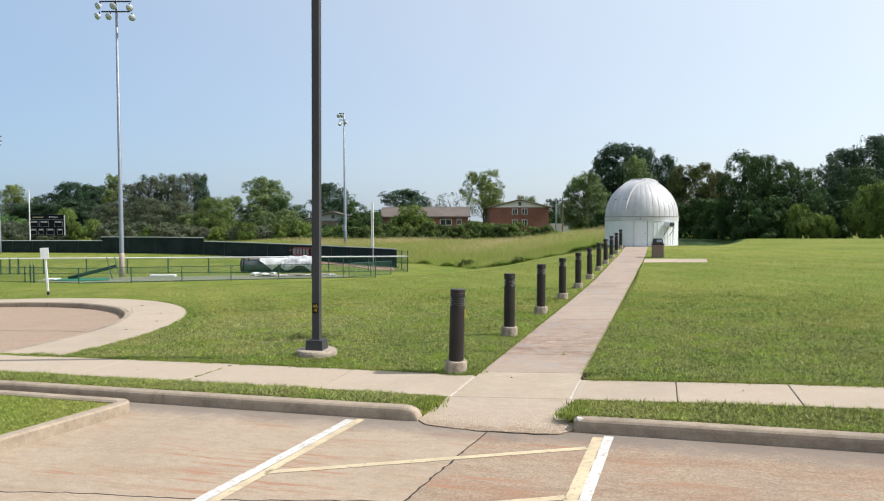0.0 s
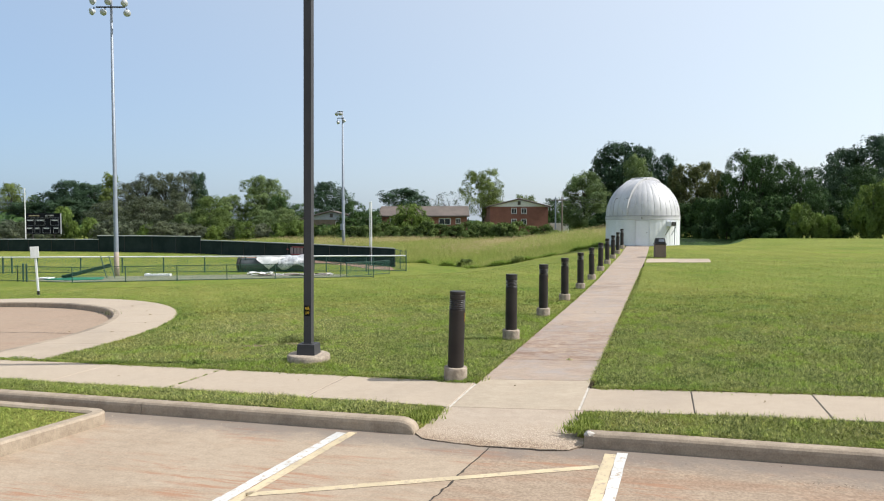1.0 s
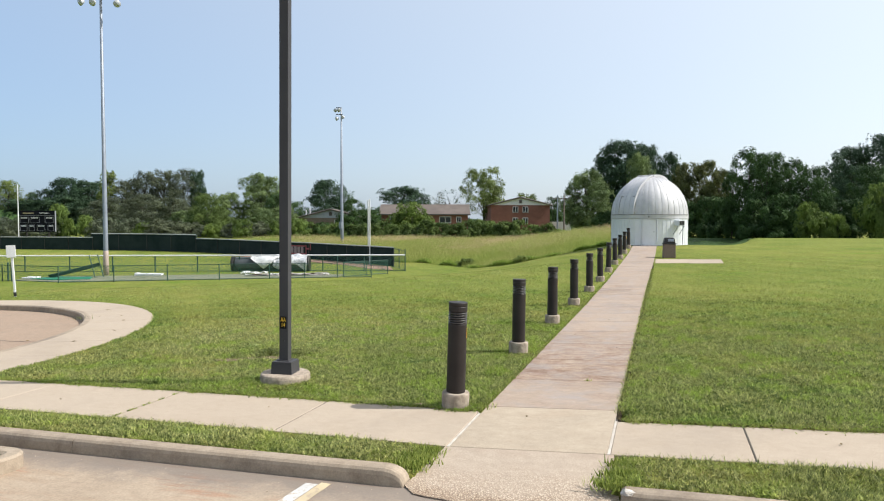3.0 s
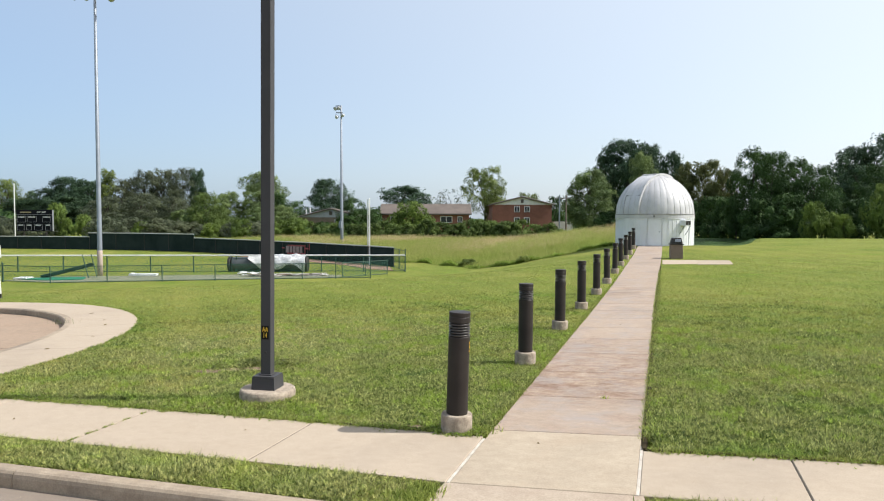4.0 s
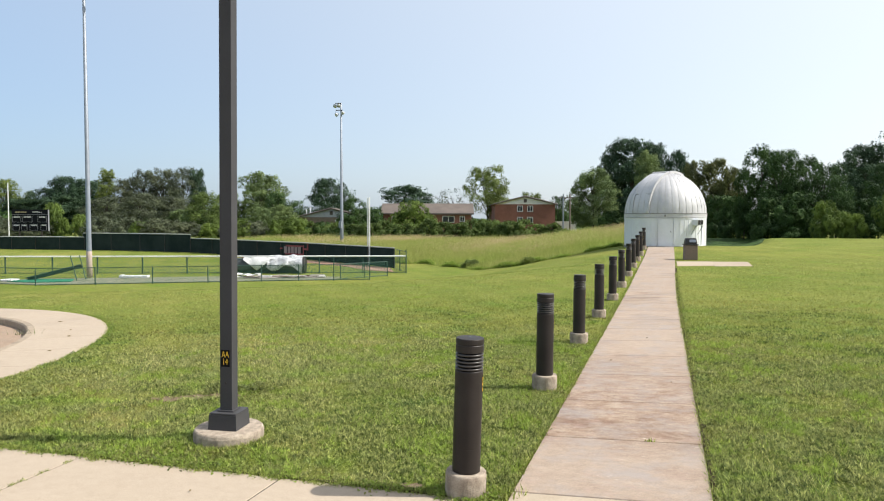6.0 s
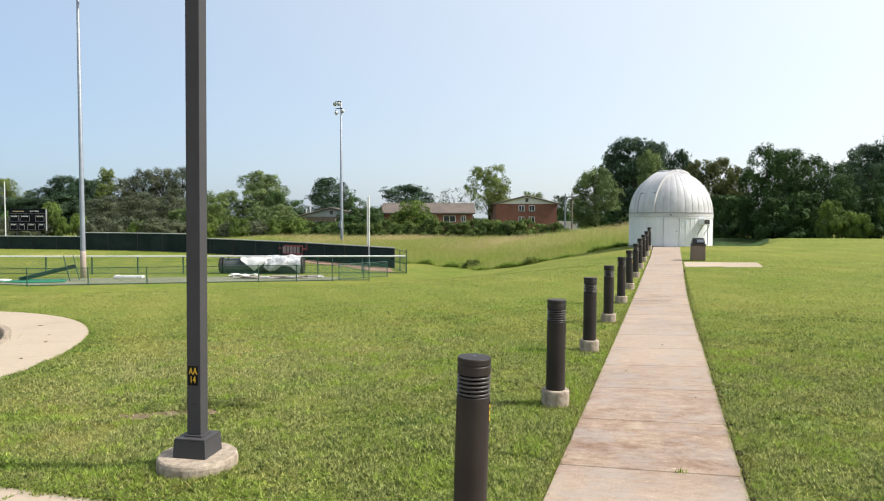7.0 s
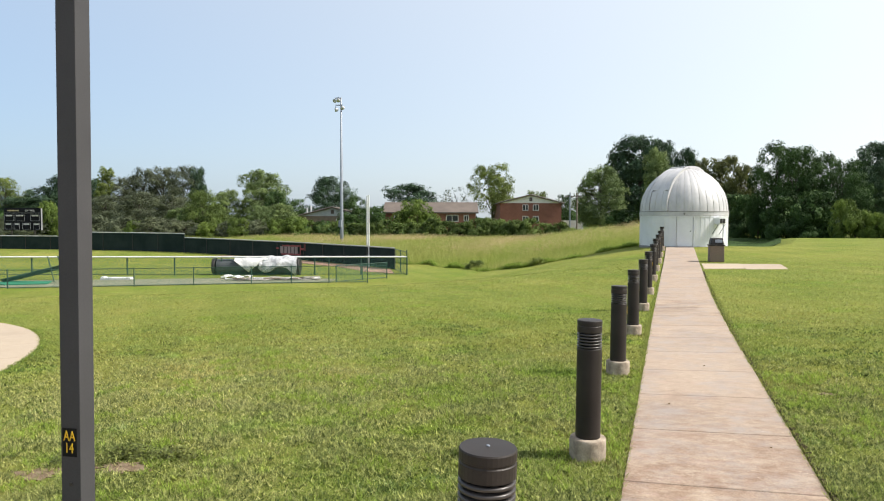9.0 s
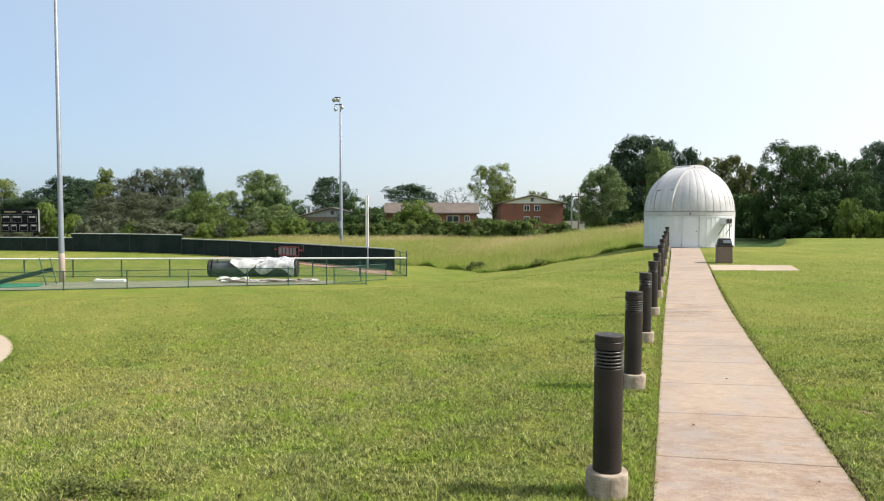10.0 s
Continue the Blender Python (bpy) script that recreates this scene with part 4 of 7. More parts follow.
ring_part("foundation", R - 0.3, R + 0.03, -0.8, 0.05, GREY_BAND, label="grey concrete foundation ring")
door_half = 0.47 / R
# wall sheets with a gap for the door
sheets = 18
span = (2 * math.pi - 2 * door_half) / sheets
for k in range(sheets):
    a = DOOR_AZ + door_half + span * k
    ring_part("wall_sheet", R - 0.06, R, 0.03, WALL_H, WALL_WHITE, a + 0.0016, a + span - 0.0016, 8)
for k in range(54):
    a = DOOR_AZ + door_half + (2 * math.pi - 2 * door_half) * (k + 0.5) / 54
    bm = bmesh.new()
    box(bm, (0.018, 0.03, WALL_H - 0.04), ((R + 0.005) * math.cos(a), (R + 0.005) * math.sin(a), WALL_H / 2 + 0.02), math.degrees(a), 0.004)
    part("wall_rib", bm, WALL_WHITE, obs)
ring_part("wall_plate", R - 0.1, R + 0.03, WALL_H - 0.02, WALL_H + 0.03, WALL_WHITE, label="thin drip ledge")
ring_part("dome_skirt", R - 0.08, R + 0.035, WALL_H + 0.045, SPRING - 0.03, DOME_WHITE, label="white skirt band under the dome")
ring_part("dome_rail", R - 0.08, R + 0.06, SPRING - 0.03, SPRING + 0.005, GREY_BAND, label="dark seam under the dome")
door = ring_part("door", R - 0.05, R - 0.004, 0.06, WALL_H - 0.03, WALL_WHITE, DOOR_AZ - door_half + 0.008, DOOR_AZ + door_half - 0.008, 8, "white flush steel door, shut")
for s in (-1, 1):
    bm = bmesh.new()
    a = DOOR_AZ + s * (door_half + 0.01)
    box(bm, (0.06, 0.05, WALL_H - 0.02), (R * math.cos(a), R * math.sin(a), WALL_H / 2 + 0.02), math.degrees(a), 0.006)
    part("door_jamb", bm, WALL_WHITE, obs)
bm = lathe(bmesh.new(), [(0.0, 0.0), (0.03, 0.005), (0.03, 0.04), (0, 0.05)], 12)
a = DOOR_AZ + door_half * 0.66
bmesh.ops.transform(bm, matrix=pose((R - 0.01) * math.cos(a), (R - 0.01) * math.sin(a), 0.95, 0, 90, math.degrees(a)), verts=bm.verts)
part("door_knob", bm, DARK, door, "dark door knob")
bm = bmesh.new()
box(bm, (0.5, 1.05, 0.06), ((R + 0.2) * math.cos(DOOR_AZ), (R + 0.2) * math.sin(DOOR_AZ), 0.02), math.degrees(DOOR_AZ), 0.01)
part("door_step", bm, GREY_BAND, obs, "grey door sill")

SLIT = FRONT - 0.60
SLIT_W = 0.62


def dome_point(az, el, r):
    return (r * math.cos(el) * math.cos(az), r * math.cos(el) * math.sin(az), SPRING + TALL * r * math.sin(el))


gores = 36
for k in range(gores):
    a0, a1 = 2 * math.pi * k / gores, 2 * math.pi * (k + 1) / gores
    bm = bmesh.new()
    n = 14
    rows = []
    for i in range(n):
        el = math.pi / 2 * i / n
        rows.append([bm.verts.new(dome_point(a0 + (a1 - a0) * u, el, R + 0.018 * (1 - abs(2 * u - 1)))) for u in (0.02, 0.35, 0.65, 0.98)])
    tip = bm.verts.new(dome_point(0, math.pi / 2, R))
    for p, q in zip(rows, rows[1:]):
        for i in range(3):
            bm.faces.new((p[i], p[i + 1], q[i + 1], q[i]))
    for i in range(3):
        bm.faces.new((rows[-1][i], rows[-1][i + 1], tip))
    part("dome_gore", bm, DOME_WHITE, obs, "", True)
    bm = bmesh.new()
    line = [dome_point(a0, math.pi / 2 * i / 16, R + 0.006) for i in range(16)]
    for p, q in zip(line, line[1:]):
        rod(bm, p, q, 0.009, 0.009, 5)
    part("dome_seam", bm, DOME_SEAM, obs)


def slit_frame():
    """Points across and along the shutter: s runs from the front rim over the top, w to the side."""
    f = Vector((math.cos(SLIT), math.sin(SLIT), 0))
    side = Vector((-f.y, f.x, 0))
    return f, side


def over(s, w, r):
    f, side = slit_frame()
    rr = math.sqrt(max(r * r - w * w, 0.01))
    return f * (rr * math.cos(s)) + side * w + Vector((0, 0, SPRING + TALL * rr * math.sin(s)))


def arch(name, w0, w1, r0, r1, s0, s1, material, label=""):
    bm = bmesh.new()
    n = 30
    rings = []
    for i in range(n + 1):
        s = s0 + (s1 - s0) * i / n
        rings.append([bm.verts.new(over(s, w, r)) for w, r in ((w0, r0), (w1, r0), (w1, r1), (w0, r1))])
    for p, q in zip(rings, rings[1:]):
        for i in range(4):
            j = (i + 1) % 4
            bm.faces.new((p[i], p[j], q[j], q[i]))
    bm.faces.new(rings[0])
    bm.faces.new(rings[-1][::-1])
    return part(name, bm, material, obs, label)


arch("shutter", -SLIT_W, SLIT_W, R - 0.05, R + 0.075, radians(28), radians(122), DOME_WHITE, "curved white shutter over the slit")
arch("lower_hatch", -SLIT_W + 0.03, SLIT_W - 0.03, R - 0.05, R + 0.045, radians(1), radians(27), DOME_WHITE, "flat lower hatch of the slit")
arch("shutter_rail", SLIT_W - 0.03, SLIT_W + 0.04, R - 0.05, R + 0.13, radians(0.5), radians(130), DOME_WHITE, "raised white shutter rail")
arch("shutter_rail", -SLIT_W - 0.03, -SLIT_W + 0.02, R - 0.05, R + 0.085, radians(0.5), radians(130), DOME_WHITE)
arch("shutter_cap", -SLIT_W - 0.06, SLIT_W + 0.07, R, R + 0.15, radians(79), radians(113), DOME_WHITE, "raised white cap over the top of the slit")
for w in (-SLIT_W + 0.03, SLIT_W - 0.05):
    arch("hatch_seam", w - 0.012, w + 0.012, R, R + 0.052, radians(2), radians(27), GREY_BAND)
arch("hatch_seam", -SLIT_W + 0.03, SLIT_W - 0.03, R, R + 0.052, radians(26.6), radians(27.4), GREY_BAND)
# air conditioner and its bracket
a = FRONT + 0.79
ac = thing("air_conditioner", "white window air conditioner on a bracket", "air conditioner", (DOME[0] + R * math.cos(a), DOME[1] + R * math.sin(a), DZ + 1.53), rz=math.degrees(a))
bm = bmesh.new()
box(bm, (0.46, 0.5, 0.36), (0.2, 0.06, 0), bevel=0.02)
part("case", bm, WALL_WHITE, ac)
for y in (-0.07, 0.15):
    bm = bmesh.new()
    box(bm, (0.02, 0.18, 0.28), (0.452, y, 0.01), bevel=0.004)
    part("grille", bm, DARK, ac, "dark grille")
for y in (-0.28, 0.28):
    bm = bmesh.new()
    rod(bm, (0.42, y, -0.19), (0.0, y, -0.75), 0.018)
    part("strut", bm, GALV, ac)
bm = bmesh.new()
rod(bm, (R * math.cos(0.4 + FRONT + 0.65), R * math.sin(0.4 + FRONT + 0.65), 0.1), (R * math.cos(0.4 + FRONT + 0.65) * 1.012, R * math.sin(0.4 + FRONT + 0.65) * 1.012, 1.6), 0.025)
part("conduit", bm, GALV, obs)
a = FRONT + 0.03
bm = bmesh.new()
box(bm, (0.04, 0.1, 0.12), ((R + 0.05) * math.cos(a), (R + 0.05) * math.sin(a), 1.96), math.degrees(a), 0.01)
part("latch", bm, GREY_BAND, obs)

# ---- spur of pavement and litter bin ----
spur = thing("pavement_spur", "short concrete pad beside the path", "pavement", kind="structure")
for a, b in ((2.07, 3.62), (3.64, 5.2)):
    slab_piece("slab", [(a, 27.2), (b, 27.5), (b + 0.05, 29.9), (a, 29.8)], on_lie(0.015), 0.12, WALK, spur)
BIN = (2.74, 31.05)
litter = thing("litter_bin", "square brown aggregate litter bin with a black hood", "litter bin", (BIN[0], BIN[1], float(lie(*BIN))), rz=6)
bm = bmesh.new()
box(bm, (0.62, 0.62, 0.72), (0, 0, 0.36), bevel=0.015, taper=0.97)
part("body", bm, AGGREGATE, litter, "brown aggregate concrete body")
bm = bmesh.new()
box(bm, (0.68, 0.68, 0.06), (0, 0, 0.75), bevel=0.015)
part("rim", bm, DARK, litter)
bm = bmesh.new()
box(bm, (0.6, 0.6, 0.3), (0, 0, 0.93), bevel=0.05, taper=0.8)
part("hood", bm, DARK, litter, "black plastic hood")
bm = bmesh.new()
box(bm, (0.3, 0.03, 0.14), (0.06, -0.275, 0.94), bevel=0.01, rx=-12)
part("flap", bm, GALV, litter, "grey push flap")


# ---- ball field fences ----
def along(line, step):
    """Points at even steps along a polyline."""
    out = []
    for a, b in zip(line, line[1:]):
        a, b = Vector(a), Vector(b)
        n = max(1, round((b - a).length / step))
        out += [a.lerp(b, i / n) for i in range(n)]
    return out + [Vector(line[-1])]


def z_field(x, y):
    return float(lie(x, y))


def wire_mesh(bm, a, b, z0, z1, pitch=0.075, w=0.0035):
    """Diagonal wires of a chain-link panel from a to b."""
    a, b = Vector((*a, 0)), Vector((*b, 0))
    t = (b - a)
    length = t.length
    t.normalize()
    h = z1 - z0
    lo = z_field(a.x, a.y), z_field(b.x, b.y)
    n = int((length + h) / pitch)
    for s in (1, -1):
        for k in range(n):
            u0 = k * pitch - h
            c0, c1 = max(u0, 0.0), min(u0 + h, length)
            if c1 - c0 < 0.02:
                continue
            za, zb = (c0 - u0), (c1 - u0)
            if s < 0:
                za, zb = h - za, h - zb
            g0 = lo[0] + (lo[1] - lo[0]) * c0 / length + z0
            g1 = lo[0] + (lo[1] - lo[0]) * c1 / length + z0
            p, q = a + t * c0, a + t * c1
            p, q = Vector((p.x, p.y, g0 + za)), Vector((q.x, q.y, g1 + zb))
            up = Vector((0, 0, w))
            bm.faces.new([bm.verts.new(v) for v in (p - up, q - up, q + up, p + up)])


def chain_fence(name, label, line, height, step, cap=None, tall=(), wires=True, post_r=0.03, rail_r=0.02):
    f = thing(name, label, "fence", group="ball field fences")
    pts = along(line, step)
    for i, p in enumerate(pts):
        h = height + (tall[i - len(pts)] if tall and i >= len(pts) - len(tall) else 0)
        bm = bmesh.new()
        z = z_field(p.x, p.y)
        lathe(bm, [(post_r, z - 0.3), (post_r, z + h + 0.02), (post_r * 0.6, z + h + 0.05), (0, z + h + 0.055)], 8, (p.x, p.y, 0))
        part("post", bm, GREEN_STEEL, f)
    for a, b in zip(pts, pts[1:]):
        za, zb = z_field(a.x, a.y), z_field(b.x, b.y)
        bm = bmesh.new()
        rod(bm, (a.x, a.y, za + height), (b.x, b.y, zb + height), rail_r)
        part("rail", bm, GREEN_STEEL, f)
        bm = bmesh.new()
        rod(bm, (a.x, a.y, za + 0.06), (b.x, b.y, zb + 0.06), rail_r)
        part("lower_rail", bm, GREEN_STEEL, f)
        if cap:
            bm = bmesh.new()
            rod(bm, (a.x, a.y, za + height + 0.02), (b.x, b.y, zb + height + 0.02), cap, None, 10)
            part("capping", bm, RAIL_CAP, f, "white plastic capping")
        if wires:
            bm = bmesh.new()
            wire_mesh(bm, a, b, 0.05, height)
            part("wire_mesh", bm, GREEN_WIRE, f, "green chain-link mesh")
    return f


FOUL = [(-62, 22.6), (-38.3, 31.2), (-15.7, 39.75)]
chain_fence("foul_line_fence", "low green chain-link fence with white top capping", FOUL, 1.17, 3.2, 0.055, (), True, 0.045)
PEN = [(-48, 22.4), (-36.3, 24.2), (-31.9, 24.2), (-21.5, 30.6), (-19.6, 31.7), (-17.75, 32.7), (-15.75, 33.6)]
chain_fence("bullpen_fence", "low dark green chain-link fence round the bullpen", PEN, 0.98, 3.1, None, (0.42, 0.42))
chain_fence("bullpen_side_fence", "short dark green chain-link side fence", [(-17.6, 33.3), (-15.9, 36.8)], 0.98, 1.9, None)


def gate_posts(fence, places, height, r=0.05):
    """Pairs of stout posts where a gate is hung."""
    for x, y in places:
        z = z_field(x, y)
        bm = lathe(bmesh.new(), [(r, z - 0.3), (r, z + height), (r * 0.6, z + height + 0.04), (0, z + height + 0.05)], 8, (x, y, 0))
        part("gate_post", bm, GREEN_STEEL, fence, "stout dark green gate post")


gate_posts(bpy.data.objects["foul_line_fence"], ((-43.6, 29.28), (-43.0, 29.5)), 1.22, 0.06)
gate_posts(bpy.data.objects["bullpen_fence"], ((-35.9, 24.26), (-35.55, 24.2)), 1.12)


def screen_fence(name, label, line, height, step=3.4):
    f = thing(name, label, "fence", group="ball field fences")
    pts = along(line, step)
    for a, b in zip(pts, pts[1:]):
        za, zb = z_field(a.x, a.y), z_field(b.x, b.y)
        t = (b - a).normalized()
        s = Vector((-t.y, t.x)) * 0.02
        bm = bmesh.new()
        n = 6
        grid = []
        for i in range(n + 1):
            u = i / n
            sag = 0.03 * math.sin(math.pi * u)
            p = a.lerp(b, u)
            z = za + (zb - za) * u
            grid.append([(p.x + s.x * k * (1 + 2 * math.sin(3.0 * u + zz)), p.y + s.y * k, z + zz) for k in (-1, 1) for zz in (0.02, height - sag)])
        vv = [[bm.verts.new(c) for c in g] for g in grid]
        for p, q in zip(vv, vv[1:]):
            for i, j in ((0, 1), (1, 3), (3, 2), (2, 0)):
                bm.faces.new((p[i], p[j], q[j], q[i]))
        bm.faces.new([vv[0][i] for i in (0, 1, 3, 2)])
        bm.faces.new([vv[-1][i] for i in (0, 2, 3, 1)])
        part("windscreen", bm, SCREEN, f)
        bm = bmesh.new()
        box(bm, (0.07, 0.05, height - 0.06), (a.x - s.x, a.y - 0.03, za + height / 2), math.degrees(math.atan2(t.y, t.x)), 0.01)
        part("lap_seam", bm, DARK, f, "lapped seam of the windscreen")
        bm = bmesh.new()
        rod(bm, (a.x, a.y, za + height + 0.01), (b.x, b.y, zb + height + 0.01), 0.05)
        part("top_edging", bm, SCREEN_TOP, f, "pale grey top edging")
    for p in pts:
        z = z_field(p.x, p.y)
        bm = lathe(bmesh.new(), [(0.04, z - 0.3), (0.04, z + height), (0, z + height + 0.04)], 8, (p.x, p.y + 0.05, 0))
        part("post", bm, GREEN_STEEL, f)
    return f


CORNER = (-15.7, 39.75)
chain_fence("corner_fence", "green chain-link fence at the field's corner", [(-18.3, 44.0), CORNER], 1.5, 2.5, None, (0.1,), True, 0.04)
screen_fence("outfield_screen", "outfield fence hung with black windscreen", [(-18.3, 44.0), (-21.7, 46.6), (-29.8, 51.0), (-39.9, 54.6), (-46.7, 56.4)], 1.55)
screen_fence("tall_outfield_screen", "taller stretch of outfield fence hung with black windscreen", [(-46.7, 56.4), (-54, 57.2), (-62, 57.2)], 1.95)
screen_fence("far_outfield_screen", "far outfield fence hung with black windscreen", [(-61.8, 57.19), (-72, 56.5), (-84, 55.5), (-95, 53)], 1.5)
# red warning track and the bare ground of the bullpen
def ground_patch(name, outline, material, label, lift=0.03):
    bm = bmesh.new()
    prism(bm, outline, lambda x, y: float(lie(x, y)) + lift, lambda x, y: float(lie(x, y)) - 0.2)
    bmesh.ops.triangulate(bm, faces=bm.faces)
    ob = part(name, bm, material)
    return tagged(ob, label, "ground", "", "structure")


ground_patch("ground_warning_track", [(-16.9, 40.4), (-18.6, 43.9), (-21.9, 46.4), (-29.9, 50.8), (-39.9, 54.4), (-40.5, 53.2), (-30.4, 49.3), (-22.8, 44.6), (-19.4, 41.3)], TRACK, "reddish warning track along the outfield fence", 0.03)
ground_patch("ground_bullpen", [(-36.0, 24.5), (-31.9, 24.6), (-21.5, 31.0), (-17.9, 33.0), (-18.4, 35.2), (-23.5, 34.2), (-31, 30.2), (-36.2, 27.6)], INFIELD, "worn grey-green ground of the bullpen", 0.03)

# printed mark on the windscreen, as plain shapes
mark = thing("screen_print", "red and grey printed shape on the windscreen", "print")
a, b = Vector((-33.1, 52.18)), Vector((-29.0, 50.72))
t = (b - a).normalized()
face = Vector((t.y, -t.x))
ang = math.degrees(math.atan2(t.y, t.x))
zc = z_field(-31, 51.3) + 0.86
for u, w, h, dz, m in ((0.44, 1.95, 0.1, 0.3, LOGO_RED), (0.44, 2.1, 0.1, -0.3, LOGO_RED), (0.16, 0.34, 0.5, 0, LOGO_GREY), (0.28, 0.3, 0.48, 0, LOGO_GREY), (0.39, 0.3, 0.52, 0, LOGO_GREY), (0.5, 0.3, 0.48, 0, LOGO_GREY), (0.61, 0.3, 0.5, 0, LOGO_GREY), (0.74, 0.1, 0.7, 0.03, LOGO_RED), (0.8, 0.34, 0.12, 0.1, LOGO_RED), (0.88, 0.09, 0.5, 0.25, LOGO_RED), (0.02, 0.3, 0.09, 0.1, LOGO_RED)):
    p = a.lerp(b, u) + face * 0.11
    bm = bmesh.new()
    box(bm, (w * 1.22, 0.012, h * 1.25), (p.x, p.y, zc + dz * 1.25), ang)
    part("bar", bm, m, mark)


def foul_pole(name, at, height, label, double):
    f = thing(name, label, "foul pole", (at[0], at[1], z_field(*at)))
    bm = lathe(bmesh.new(), [(0.06, -0.3), (0.06, height), (0, height + 0.02)], 10)
    part("pole", bm, RAIL_CAP, f)
    if double:
        bm = lathe(bmesh.new(), [(0.05, 1.6), (0.05, height - 0.05), (0, height - 0.03)], 10, (-0.17, 0.05, 0))
        part("wing_bar", bm, RAIL_CAP, f)
        for z in np.linspace(1.65, height - 0.1, 6):
            bm = bmesh.new()
            rod(bm, (-0.17, 0.05, z), (0, 0, z), 0.018)
            part("wing_tie", bm, RAIL_CAP, f)
    return f


foul_pole("foul_pole", (-21.4, 46.3), 5.55, "white steel foul pole with a narrow wing", True)
foul_pole("foul_pole", (-73.0, 57.0), 7.9, "thin pale foul pole behind the far fence", False)


# ---- floodlight masts ----
def floodlight(parent, at, yaw):
    bm = bmesh.new()
    lathe(bm, [(0.0, 0.0), (0.09, 0.01), (0.14, 0.1), (0.235, 0.3), (0.24, 0.33), (0.0, 0.34)], 14)
    bmesh.ops.transform(bm, matrix=pose(*at, 115, 0, yaw) @ Matrix.Translation((0, 0, -0.1)), verts=bm.verts)
    head = part("floodlight", bm, LAMP_GLASS, parent, "white floodlight head", True)
    bm = bmesh.new()
    box(bm, (0.06, 0.06, 0.3), (at[0], at[1], at[2] + 0.14))
    part("bracket", bm, DARK, head)


def mast(name, at, height, r0, r1, lamps, arms, label, foot=True, z=None):
    m = thing(name, label, "floodlight mast", (at[0], at[1], z_field(*at) if z is None else z), group="floodlight masts", rz=18)
    bm = lathe(bmesh.new(), [(r0 * 1.06, -0.5), (r0, 1.7), (r1, height), (0, height + 0.05)], 16)
    part("shaft", bm, GALV, m, "", True)
    if foot:
        bm = lathe(bmesh.new(), [(r0 * 1.16, -0.3), (r0 * 1.1, 1.65), (r0 * 1.02, 1.68)], 16)
        part("foot", bm, PINK_STEEL, m, "pinkish weathered foot sleeve", True)
    for half, z, mid in arms:
        bm = bmesh.new()
        box(bm, (2 * half, 0.07, 0.09), (mid, -0.12, height + z))
        part("crossarm", bm, DARK, m)
    for x, z, yaw in lamps:
        floodlight(m, (x, -0.2, height + z), yaw)
    return m


SIX = [(-1.05, -0.6, -25), (-0.05, -0.62, 0), (1.0, -0.72, 25), (-1.1, -1.3, -35), (-0.35, -1.33, -8), (1.15, -1.4, 30)]
mast("floodlight_mast", (-33.6, 29.7), 19.6, 0.155, 0.08, SIX, [(1.1, -0.3, 0), (1.0, -1.0, 0)], "tall grey floodlight mast with six lamps")
mast("floodlight_mast", (-34.9, 68.7), 16.8, 0.2, 0.09, [(-0.6, -0.32, -20), (-0.27, -0.28, 10), (-0.6, -1.3, 150), (0.14, -1.08, 160)], [(0.34, -0.06, -0.3), (0.36, -0.86, -0.26)], "tall grey floodlight mast with four lamps", False, -0.9)
mast("floodlight_mast", (-75.6, 54.9), 14.6, 0.2, 0.09, [(0.5, -0.4, 10), (0.5, -0.95, 20), (-0.5, -0.4, -10)], [(0.7, -0.1, 0), (0.7, -0.7, 0)], "tall grey floodlight mast beyond the outfield", False)
bm = bmesh.new()
box(bm, (0.35, 0.25, 0.8), (-34.9, 68.35, 1.6), bevel=0.03)
tagged(part("meter_box", bm, GALV), "grey metal box strapped to a floodlight mast", "meter box")

# ---- scoreboard ----
SB = (-83.1, 68.8)
sb_ang = math.degrees(math.atan2(1.55, 5.1))
score = thing("scoreboard", "black ball-game scoreboard with white captions", "scoreboard", (SB[0], SB[1], 0.5), rz=sb_ang)
bm = bmesh.new()
box(bm, (5.15, 0.25, 3.05), (0, 0, 1.55), bevel=0.02)
part("cabinet", bm, SCORE_BLACK, score)
for x, z, w in ((-1.85, 1.75, 1.2), (-0.35, 1.75, 1.35), (1.75, 1.75, 1.2), (-1.95, 0.6, 0.95), (-0.8, 0.6, 0.75), (0.55, 0.6, 1.1), (1.95, 0.6, 0.8)):
    bm = bmesh.new()
    for dx, dz, sx, sz in ((0, 0.42, w, 0.03), (0, -0.42, w, 0.03), (-w / 2, 0, 0.03, 0.84), (w / 2, 0, 0.03, 0.84)):
        box(bm, (sx, 0.03, sz), (x + dx, -0.14, z + dz))
    part("panel_outline", bm, SCORE_GREY, score)
    bm = bmesh.new()
    for k in range(5):
        box(bm, (w * 0.11, 0.03, 0.17), (x + w * 0.15 * (k - 2), -0.145, z + 0.28))
    part("caption_bar", bm, SCORE_WHITE, score)
lettering("heading", "SOFTBALL", 0.3, pose(1.05, -0.15, 2.72, 90, 0, 0), SCORE_WHITE, score, 0.01)
bm = bmesh.new()
for k in range(8):
    box(bm, (0.16, 0.03, 0.16), (-1.95 + 0.2 * k, -0.142, 2.72))
part("name_bar", bm, SCORE_GOLD, score, "row of dull gold bars")
bm = bmesh.new()
box(bm, (0.05, 0.27, 3.0), (2.59, 0, 1.55))
part("side_trim", bm, SCORE_GREY, score, "thin grey side trim")
bm = bmesh.new()
box(bm, (5.1, 0.03, 0.04), (0, -0.14, 2.4))
part("heading_rule", bm, SCORE_GREY, score)
